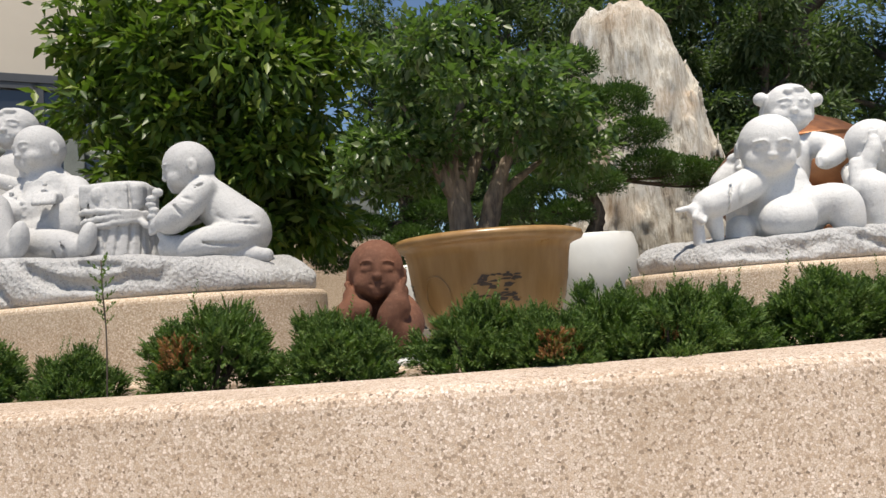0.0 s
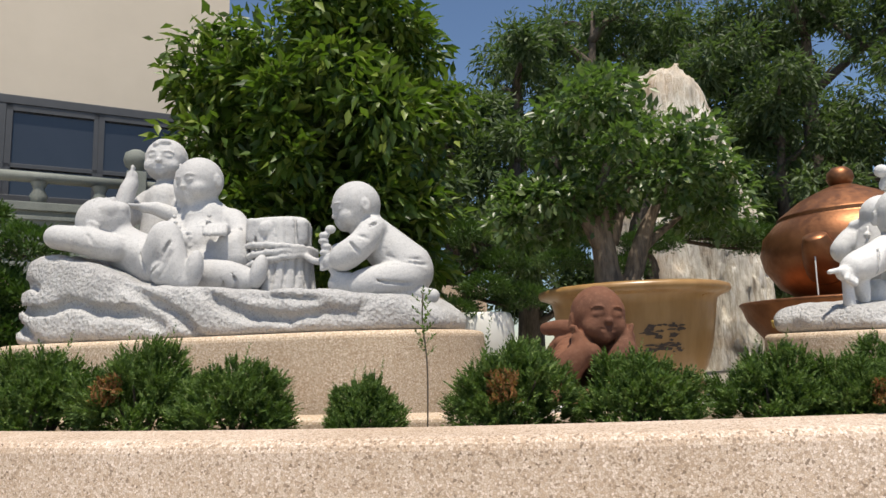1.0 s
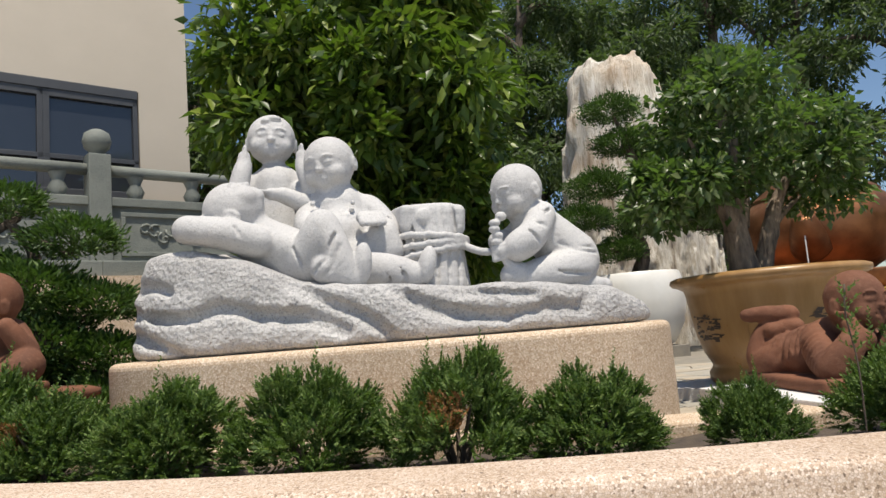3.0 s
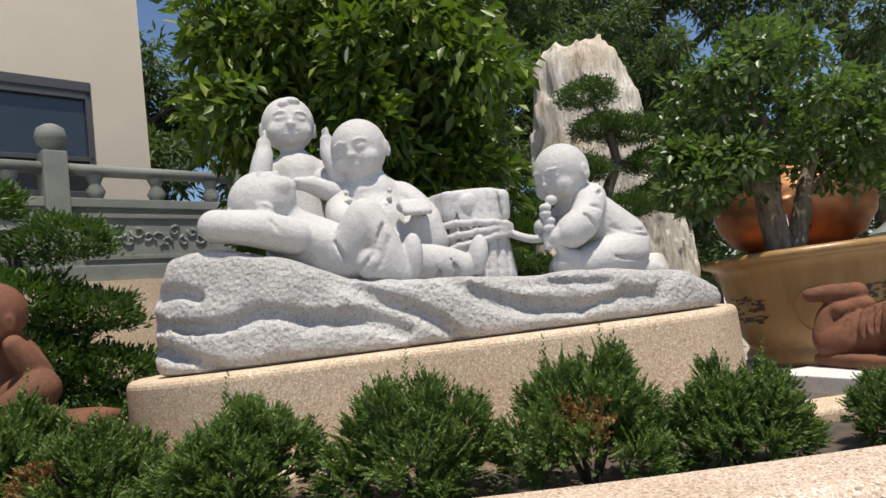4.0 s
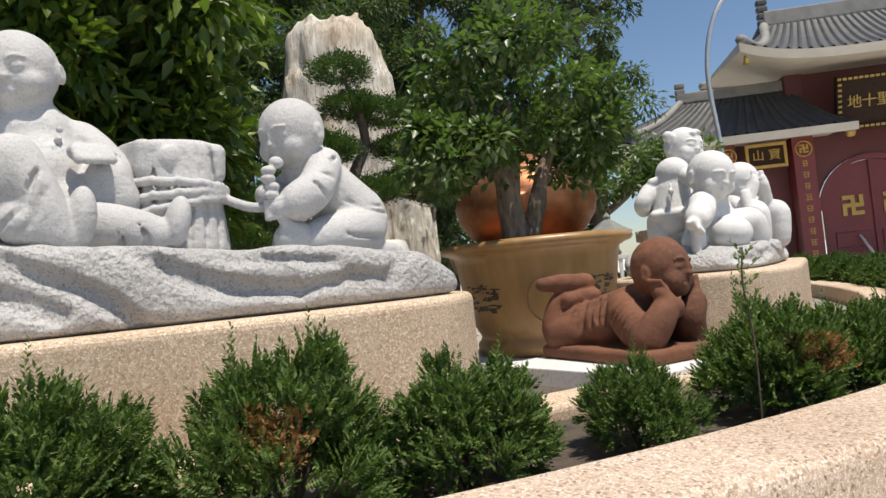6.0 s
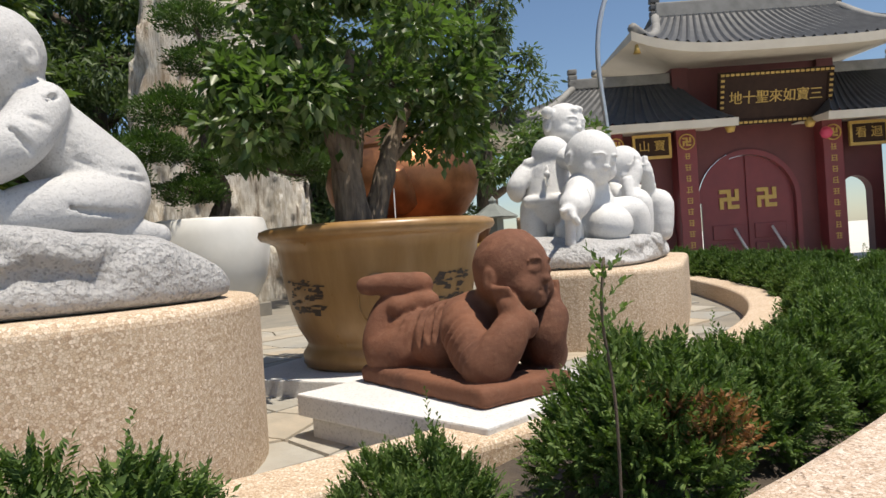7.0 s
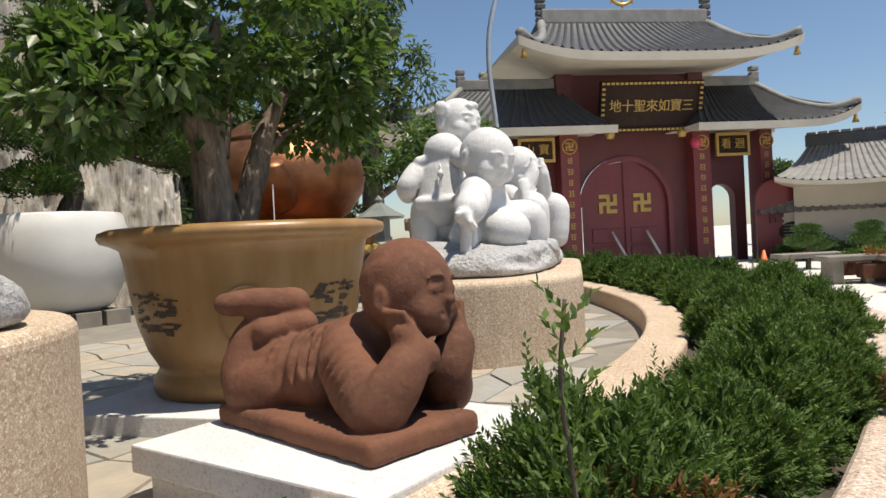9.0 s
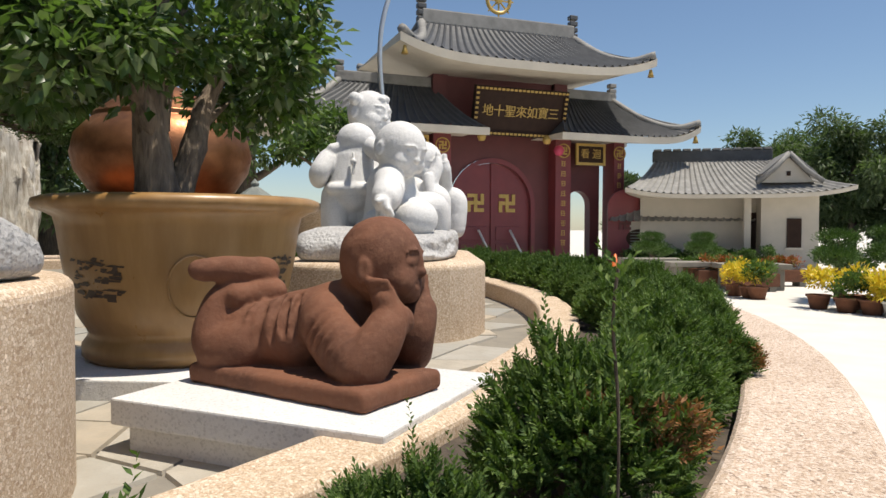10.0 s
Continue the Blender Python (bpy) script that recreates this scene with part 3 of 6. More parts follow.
    cl.line([(-3.06, 5.68, 2.54), (-2.97, 5.55, 2.36), (-3.02, 5.42, 2.30)], (0.10, 0.10), 0.04)
    cl.line([(-3.5, 5.66, 2.52), (-3.52, 5.5, 2.40), (-3.42, 5.42, 2.34)], (0.09, 0.08), 0.04)
    cl.add(cap((-3.4, 5.5, 2.12), (-2.98, 5.44, 2.2), 0.15, 0.12), 0.05)
    for i in range(5):
        cl.add(cap((-3.17 + 0.037 * i, 5.30, 2.43), (-3.16 + 0.037 * i, 5.26, 2.37), 0.022), 0.006)
    cl.add(cap((-3.15, 5.36, 2.43), (-3.04, 5.36, 2.43), 0.045), 0.02)
    for i in range(9):
        a = math.pi * (i / 8)
        cl.add(ell((-3.34 + 0.14 * math.cos(a), 5.47 - 0.02 * math.sin(a), 2.56 - 0.13 * math.sin(a)), (0.019, 0.019, 0.019)), 0.004)
    for i in range(5):
        cl.add(ell((-3.345 + 0.012 * (i % 2), 5.41, 2.41 - 0.035 * i), (0.022, 0.022, 0.022)), 0.004)
    folds(cl, [[(-3.1, 5.56, 2.54), (-3.06, 5.46, 2.42), (-3.12, 5.42, 2.34)], [(-3.46, 5.5, 2.56), (-3.4, 5.46, 2.4), (-3.36, 5.42, 2.3)], [(-2.95, 5.48, 2.44), (-2.92, 5.42, 2.32), (-2.96, 5.4, 2.2)]])
    put_statue("monk_statue", cl, (-3.28, 5.65, 1.95), GRANITE, "pale granite statue of a seated monk wearing prayer beads")
    # kneeling boy
    cl = Clay(0.0105)
    face(cl, (-2.01, 5.40, 2.57), 0.19, turn(-68, 16, 0))
    cl.add(cap((-1.90, 5.43, 2.36), (-1.62, 5.46, 2.08), 0.155, 0.205), 0.05)
    cl.add(ell((-1.62, 5.46, 2.02), (0.20, 0.21, 0.17)), 0.05)
    cl.line([(-1.62, 5.33, 1.98), (-1.82, 5.28, 1.96), (-2.0, 5.28, 1.93)], (0.13, 0.10), 0.04)
    cl.line([(-1.62, 5.60, 1.98), (-1.82, 5.62, 1.96), (-2.0, 5.60, 1.93)], (0.13, 0.10), 0.04)
    cl.line([(-2.0, 5.28, 1.9), (-1.7, 5.3, 1.86), (-1.42, 5.34, 1.84)], (0.07, 0.055), 0.03)
    cl.line([(-1.86, 5.30, 2.38), (-1.98, 5.22, 2.22), (-2.10, 5.22, 2.14)], (0.095, 0.10), 0.03)
    cl.line([(-1.90, 5.54, 2.36), (-2.04, 5.56, 2.24), (-2.16, 5.46, 2.22)], (0.085, 0.075), 0.03)
    cl.add(cap((-2.10, 5.22, 2.14), (-2.20, 5.24, 2.12), 0.055), 0.02)
    for i in range(4):
        cl.add(cap((-2.20, 5.21, 2.16 - 0.028 * i), (-2.26, 5.25, 2.15 - 0.028 * i), 0.019), 0.005)
    folds(cl, [[(-1.96, 5.14, 2.30), (-1.86, 5.14, 2.26), (-1.78, 5.2, 2.2)], [(-2.02, 5.13, 2.24), (-1.94, 5.12, 2.14), (-1.9, 5.16, 2.06)], [(-1.80, 5.26, 2.22), (-1.66, 5.24, 2.14), (-1.48, 5.30, 2.12)],
               [(-1.76, 5.27, 2.16), (-1.62, 5.24, 2.10), (-1.45, 5.32, 2.08)], [(-1.9, 5.18, 1.97), (-1.75, 5.17, 1.94), (-1.55, 5.22, 1.93)], [(-1.98, 5.2, 2.3), (-1.9, 5.2, 2.36), (-1.84, 5.22, 2.4)]])
    put_statue("kneeling_child_statue", cl, (-1.75, 5.42, 1.83), GRANITE, "pale granite statue of a kneeling boy tying a rope")
    # stump with rope
    cl = Clay(0.0115)
    cl.add(cap((-2.67, 5.60, 1.95), (-2.66, 5.60, 2.40), 0.30, 0.245), 0.03)
    cl.add(slab_of((-2.66, 5.60, 2.42), (0.245, 0.22, 0.11), (4, 3, 6), 0.05), 0.04)
    cl.cut(slab_of((-2.66, 5.60, 2.65), (0.4, 0.4, 0.115), (5, -2, 0), 0.01), 0.015)
    for i in range(9):
        a = -2.9 + i * 0.33
        cl.line([(-2.67 + 0.30 * math.cos(a), 5.6 + 0.30 * math.sin(a), 1.9), (-2.66 + 0.26 * math.cos(a + 0.1), 5.6 + 0.26 * math.sin(a + 0.1), 2.2), (-2.66 + 0.25 * math.cos(a + 0.05), 5.6 + 0.25 * math.sin(a + 0.05), 2.5)], 0.012, 0.015, -1)
    for zr, tilt in ((2.22, 0.02), (2.275, -0.02), (2.165, 0.05)):
        n = 44
        for i in range(n):
            a0, a1 = 2 * math.pi * i / n, 2 * math.pi * (i + 1) / n
            rr = 0.285
            w = 0.006 * math.sin(i * 2.0)
            cl.add(cap((-2.66 + rr * math.cos(a0), 5.6 + rr * math.sin(a0), zr + tilt * math.cos(a0) + w), (-2.66 + rr * math.cos(a1), 5.6 + rr * math.sin(a1), zr + tilt * math.cos(a1) - w), 0.026, 0.021), 0.004)
    cl.line([(-2.42, 5.44, 2.20), (-2.32, 5.34, 2.14), (-2.2, 5.26, 2.13)], 0.026, 0.01)
    cl.add(ell((-2.72, 5.36, 2.42), (0.05, 0.02, 0.06), (0, 30, 0)), 0.01)
    put_statue("tree_stump_statue", cl, (-2.66, 5.6, 1.88), GRANITE, "carved granite tree stump wound with thick rope", "sculpture")
    cl = Clay(0.0105)
    for i in range(4):
        cl.add(ell((-2.235 + 0.012 * math.sin(i * 2), 5.24, 2.19 + 0.045 * i), (0.042, 0.04, 0.028)), 0.006)
    cl.add(ell((-2.19, 5.24, 2.37), (0.042, 0.035, 0.035)), 0.01)
    cl.line([(-2.22, 5.24, 2.2), (-2.18, 5.24, 2.06), (-2.1, 5.22, 1.98)], 0.028, 0.01)
    cl.add(ell((-2.1, 5.28, 1.95), (0.12, 0.1, 0.1)), 0.03)
    put_statue("rope_knot_statue", cl, (-2.2, 5.25, 1.85), GRANITE, "carved granite knot of rope in the boy's grip", "sculpture")


def boulder(name, m, xs, zs, yfront, yback, z0, cuts, label, seed=3, res=0.022):
    """A long split-granite boulder in its own frame m: its top follows (xs, zs), with clefts (x, z) carved into its front."""
    xs, zs = np.array(xs), np.array(zs)
    bulge = lambda x: yfront + 0.30 * np.clip(np.abs((x - (xs[0] + xs[-1]) / 2) / ((xs[-1] - xs[0]) / 2)), 0, 1.2) ** 5

    def f(p):
        xx, yy, zz = p[..., 0], p[..., 1], p[..., 2]
        top = np.interp(xx, xs, zs) + 0.05 * np.clip(yy - yfront - 0.3, 0, 1)
        lean = 0.10 * np.clip(zz - z0, 0, 1)
        parts = [zz - top, bulge(xx) + lean - yy, yy - yback, xs[0] - xx, xx - xs[-1], z0 - zz]
        k = 28.0
        return np.log(sum(np.exp(k * np.clip(q, -1, 1)) for q in parts)) / k * 0.8

    cl = Clay(res)
    cl.add((f, np.array((xs[0], yfront - 0.05, z0)), np.array((xs[-1], yback, zs.max() + 0.1))), 0.001)
    for ln, r in cuts:
        cl.line([(x, float(bulge(x)) + 0.10 * (z - z0) + 0.012, z) for x, z in ln], r, 0.022, -1)
        cl.line([(x, float(bulge(x)) + 0.10 * (z - z0) - 0.005, z + 0.03) for x, z in ln], r * 0.5, 0.012, -1)
    fade = lambda P: np.clip((P[..., 2] - z0) / 0.08, 0, 1)
    cl.wave = lambda P: (0.020 * wave_noise(P, 6, seed) + 0.014 * np.abs(wave_noise(P, 17, seed + 1))) * fade(P)
    me = cl.mesh(name, GRANITE_ROUGH)
    me.transform(Matrix.Translation((0, 0, -z0)))
    ob = new(name, me)
    ob.matrix_world = m @ Matrix.Translation((0, 0, z0))
    return tagged(ob, label, "boulder")


monks_group()
boulder("granite_boulder", GROUP_A, (-1.66, -1.5, -1.15, -0.82, -0.46, -0.05, 0.76, 1.48, 1.78), (2.02, 2.24, 2.26, 2.14, 1.99, 1.94, 1.87, 1.82, 1.66), -0.97, 0.55, 1.56,
        [([(-1.68, 2.02), (-1.45, 2.03), (-1.3, 1.98)], 0.035), ([(-1.68, 1.88), (-1.2, 1.80), (-0.95, 1.85), (-0.7, 1.78), (-0.35, 1.74), (-0.2, 1.66)], 0.045),
         ([(-0.55, 2.0), (-0.3, 1.84), (-0.05, 1.72), (0.12, 1.56)], 0.042), ([(0.05, 1.95), (0.25, 1.80), (0.5, 1.70), (0.78, 1.66)], 0.042),
         ([(0.45, 1.84), (0.75, 1.81), (0.98, 1.78)], 0.028), ([(1.25, 1.66), (1.35, 1.78), (1.45, 1.84)], 0.03), ([(-1.68, 1.74), (-1.35, 1.64), (-1.2, 1.56)], 0.035), ([(0.8, 1.66), (1.1, 1.70), (1.3, 1.66)], 0.025)],
        "rough-hewn grey granite boulder carrying the carved monks")


def children_group():
    # bald seated child pointing
    cl = Clay(0.012)
    face(cl, (2.64, 5.74, 2.47), 0.225, turn(-14, 18, 6))
    cl.add(cap((2.74, 5.88, 2.16), (2.76, 5.86, 1.92), 0.22, 0.28), 0.06)
    cl.line([(2.54, 5.80, 2.22), (2.30, 5.66, 2.12), (2.06, 5.56, 2.03)], (0.12, 0.11), 0.04)
    cl.add(cap((2.06, 5.56, 2.03), (1.96, 5.54, 1.99), 0.065), 0.02)
    cl.line([(2.10, 5.60, 1.95), (2.12, 5.60, 1.86), (2.14, 5.62, 1.76)], (0.06, 0.03), 0.03)
    cl.add(cap((1.97, 5.53, 1.94), (1.97, 5.54, 1.74), 0.04, 0.045), 0.01)
    for i in range(3):
        cl.add(cap((1.97 + 0.03 * i, 5.50 + 0.01 * i, 2.0 - 0.02 * i), (1.93 + 0.03 * i, 5.47, 1.94 - 0.02 * i), 0.024), 0.006)
    cl.add(cap((1.96, 5.53, 2.02), (1.82, 5.50, 2.0), 0.026, 0.02), 0.006)
    cl.add(ell((2.66, 5.60, 1.88), (0.20, 0.19, 0.17)), 0.04)
    cl.line([(2.86, 5.74, 1.95), (3.06, 5.62, 1.98), (3.10, 5.58, 1.80)], (0.15, 0.10), 0.04)
    cl.add(cap((2.4, 5.84, 1.84), (2.36, 5.8, 1.74), 0.12, 0.1), 0.04)
    folds(cl, [[(2.36, 5.56, 2.2), (2.3, 5.52, 2.1), (2.3, 5.58, 1.98)], [(2.24, 5.54, 2.16), (2.2, 5.5, 2.06), (2.2, 5.54, 1.98)], [(2.72, 5.6, 2.2), (2.8, 5.58, 2.06), (2.78, 5.58, 1.9)]])
    put_statue("child_statue", cl, (2.7, 5.8, 1.72), GRANITE_WHITE, "pale granite statue of a bald child crouching and pointing").location += Vector((-0.14, -0.15, -0.08))
    # girl leaning over
    cl = Clay(0.012)
    at = face(cl, (3.02, 6.28, 3.02), 0.205, turn(-8, 6, 8), 1)
    for i in (-1, 1):
        cl.add(ell(at(1.08 * i, 0.1, 0.45), (0.06, 0.06, 0.06)), 0.015)
    cl.add(cap((2.98, 6.30, 2.62), (2.84, 6.30, 2.20), 0.19, 0.22), 0.06)
    cl.add(ell((2.84, 6.30, 2.36), (0.24, 0.24, 0.20)), 0.04)
    cl.line([(3.16, 6.22, 2.70), (3.26, 6.06, 2.60), (3.10, 5.92, 2.50)], (0.10, 0.075), 0.04)
    cl.line([(2.84, 6.26, 2.72), (2.70, 6.06, 2.66), (2.72, 5.94, 2.58)], (0.09, 0.065), 0.04)
    palm(cl, (3.10, 5.92, 2.50), (2.98, 5.80, 2.47), (0, 0, 1), 0.05)
    cl.add(slab_of((2.84, 6.32, 2.10), (0.22, 0.2, 0.14), (0, 0, -20), 0.08), 0.04)
    for dx in (-0.1, 0.1):
        cl.line([(2.84 + dx, 6.32 - dx * 0.3, 2.08), (2.83 + dx, 6.32 - dx * 0.3, 1.9), (2.82 + dx, 6.30, 1.76)], (0.13, 0.11), 0.03)
    folds(cl, [[(2.62, 6.2, 2.2), (2.7, 6.1, 2.17), (2.84, 6.07, 2.16)], [(2.62, 6.25, 2.24), (2.62, 6.4, 2.2), (2.74, 6.52, 2.16)]])
    put_statue("girl_statue", cl, (2.86, 6.3, 1.72), GRANITE_WHITE, "pale granite statue of a girl with hair buns leaning over").location += Vector((-0.07, -0.12, -0.22))
    # standing child seen from behind
    cl = Clay(0.012)
    cl.add(ell((2.52, 6.22, 2.58), (0.18, 0.18, 0.17)), 0.02)
    cl.add(cap((2.50, 6.24, 2.38), (2.46, 6.24, 2.12), 0.19, 0.215), 0.05)
    cl.add(slab_of((2.46, 6.24, 2.14), (0.23, 0.21, 0.05), (0, 0, 30), 0.05), 0.02)
    for dx in (-0.10, 0.10):
        cl.line([(2.46 + dx, 6.24 - dx, 2.08), (2.45 + dx, 6.24 - dx, 1.9), (2.45 + dx, 6.24 - dx, 1.74)], (0.125, 0.115), 0.02)
    cl.line([(2.34, 6.40, 2.42), (2.22, 6.42, 2.28), (2.36, 6.52, 2.22)], (0.085, 0.07), 0.03)
    palm(cl, (2.34, 6.36, 2.50), (2.44, 6.24, 2.55), (0, 0, 1), 0.045)
    folds(cl, [[(2.26, 6.34, 2.16), (2.28, 6.16, 2.15), (2.40, 6.04, 2.15)]], 0.012)
    cl.line([(2.31, 6.12, 2.45), (2.29, 6.10, 2.36), (2.27, 6.10, 2.26)], 0.012, 0.01)
    cl.add(ell((2.28, 6.10, 2.37), (0.03, 0.03, 0.03)), 0.01)
    put_statue("child_statue", cl, (2.47, 6.24, 1.72), GRANITE_WHITE, "pale granite statue of a standing child seen from behind").location += Vector((0.14, -0.09, -0.07))
    # crouching child covering its face
    cl = Clay(0.012)
    face(cl, (3.42, 5.96, 2.46), 0.19, turn(-10, 20, 0))
    cl.add(cap((3.46, 6.06, 2.24), (3.48, 6.06, 1.92), 0.17, 0.24), 0.05)
    for dx in (-0.16, 0.16):
        cl.line([(3.45 + dx, 6.02, 2.26), (3.44 + dx * 1.3, 5.84, 2.16), (3.42 + dx * 0.6, 5.76, 2.40)], (0.085, 0.055), 0.03)
        palm(cl, (3.42 + dx * 0.6, 5.76, 2.38), (3.42 + dx * 0.5, 5.76, 2.54), (1, 0, 0), 0.045)
        cl.line([(3.48 + dx, 5.98, 1.92), (3.48 + dx * 1.3, 5.74, 2.10), (3.46 + dx * 1.2, 5.70, 1.80)], (0.13, 0.09), 0.04)
    cl.line([(3.2, 5.8, 2.3), (3.16, 5.76, 2.1), (3.14, 5.78, 1.9)], (0.05, 0.03), 0.02)
    put_statue("child_statue", cl, (3.46, 5.95, 1.72), GRANITE_WHITE, "pale granite statue of a crouching child with hands at its eyes").location += Vector((-0.02, -0.15, -0.09))


children_group()
boulder("granite_boulder", pose(3.0, 5.92, -0.06, 0, 0, 22), (-1.45, -1.3, -0.9, 0.0, 0.8, 1.5), (1.62, 1.70, 1.75, 1.77, 1.76, 1.70), -0.62, 0.6, 1.52,
        [([(-1.4, 1.64), (-1.0, 1.60), (-0.6, 1.66)], 0.03), ([(-0.5, 1.76), (-0.2, 1.64), (0.1, 1.56)], 0.03), ([(0.2, 1.7), (0.6, 1.62), (1.0, 1.66)], 0.03), ([(-1.2, 1.72), (-0.9, 1.64), (-0.7, 1.54)], 0.025)],
        "rough-hewn grey granite slab carrying the three carved children", 9, 0.018)


def lying_boy():
    cl = Clay(0.0095)
    face(cl, (-0.21, 4.22, 1.605), 0.184, turn(9, 0, 3))
    cl.add(cap((-0.24, 4.42, 1.38), (-0.27, 4.60, 1.31), 0.155, 0.172), 0.05)
    cl.add(cap((-0.28, 4.60, 1.295), (-0.30, 4.90, 1.265), 0.168, 0.158), 0.05)
    # hem of the jacket over the trousers
    for k in range(14):
        a = radians(-20 + 17 * k)
        b = radians(-3 + 17 * k)
        cl.add(cap((-0.295 - 0.162 * math.cos(a), 4.80, 1.275 + 0.162 * math.sin(a)), (-0.295 - 0.162 * math.cos(b), 4.80, 1.275 + 0.162 * math.sin(b)), 0.010), 0.014)
    cl.wave = lambda P: 0.0035 * wave_noise(P, 45, 5, 2)
    for dx, ex in ((-1, -0.50), (1, -0.06)):
        cl.line([(-0.24 + 0.13 * dx, 4.42, 1.38), (-0.24 + 0.20 * dx, 4.30, 1.29), (ex, 4.16, 1.225)], (0.112, 0.095), 0.035)
        cl.line([(ex, 4.16, 1.22), (ex - 0.06 * dx, 4.11, 1.31), (-0.21 + 0.14 * dx, 4.10, 1.40)], (0.096, 0.072), 0.025)
        cl.add(cap((-0.215 + 0.16 * dx, 4.10, 1.372), (-0.20 + 0.10 * dx, 4.09, 1.385), 0.066), 0.008)
        palm(cl, (-0.21 + 0.13 * dx, 4.105, 1.40), (-0.21 + 0.185 * dx, 4.14, 1.545), (0.15, -1, 0), 0.058)
    for dx in (-0.12, 0.09):
        cl.line([(-0.28 + dx, 4.84, 1.24), (-0.29 + dx, 4.98, 1.23), (-0.29 + dx * 0.8, 5.04, 1.30)], (0.11, 0.085), 0.03)
    cl.line([(-0.40, 5.03, 1.28), (-0.36, 5.02, 1.40), (-0.28, 4.96, 1.52)], (0.085, 0.065), 0.03)
    cl.line([(-0.20, 5.03, 1.28), (-0.16, 5.00, 1.38), (-0.20, 4.90, 1.47)], (0.085, 0.065), 0.03)
    cl.line([(-0.22, 4.86, 1.56), (-0.34, 4.98, 1.57), (-0.44, 5.08, 1.57)], (0.062, 0.045), 0.02)
    cl.line([(-0.22, 4.80, 1.47), (-0.30, 4.88, 1.46), (-0.36, 4.92, 1.45)], (0.055, 0.045), 0.02)
    # creases round the jacket and along the sleeves
    for y, a0, a1, slant in ((4.72, 0, 60, 0.02), (4.64, -5, 75, 0.03), (4.585, 5, 60, 0.03), (4.53, 0, 70, 0.04)):
        t = np.clip((y - 4.60) / 0.30, -1, 1)
        xc, zc, r = -0.28 - 0.02 * t, 1.295 - 0.03 * t, 0.171 - 0.012 * max(t, 0)
        cl.line([(xc - r * math.cos(radians(a)), y + slant * (a - a0) / (a1 - a0), zc + r * math.sin(radians(a))) for a in (a0, (a0 + a1) / 2, a1)], 0.0055, 0.030, -1)
    for k in range(6):
        u = 0.12 + 0.15 * k
        x, y, z = -0.40 - 0.12 * u, 4.40 - 0.22 * u, 1.40 - 0.16 * u
        cl.line([(x - 0.085, y + 0.05, z - 0.05), (x - 0.088, y, z + 0.025), (x - 0.03, y - 0.05, z + 0.085)], 0.005, 0.02, -1)
    cl.add(slab_of((-0.31, 4.53, 1.128), (0.275, 0.53, 0.043), (0, 0, -9), 0.03), 0.006)
    boy = put_statue("lying_boy_statue", cl, (-0.28, 4.56, 1.085), TERRACOTTA, "reddish terracotta statue of a bald boy lying on his elbows")
    boy.data.transform(Matrix.Diagonal((0.88, 0.88, 0.94, 1)))
    boy.location = (-0.49, 4.416, 1.085)


lying_boy()


def stone_slab(x0, x1, y0, y1, z0, z1, rz, label):
    c = ((x0 + x1) / 2, (y0 + y1) / 2, z0)
    ob = part("stone_slab", box(x0 - c[0], x1 - c[0], y0 - c[1], y1 - c[1], 0, z1 - z0, 0.008), SLAB)
    ob.matrix_world = pose(*c, 0, 0, rz)
    return tagged(ob, label, "slab")


stone_slab(-1.0, 0.01, 3.80, 4.95, 0.985, 1.085, 0.5, "thick pale granite slab under the terracotta boy")
stone_slab(-0.95, -0.05, 3.85, 4.91, 0.87, 0.978, 1, "thick pale granite slab laid on the flagstones")
stone_slab(-0.50, 0.92, 5.05, 6.5, 0.87, 0.985, 20, "pale granite slab under the big glazed pot")


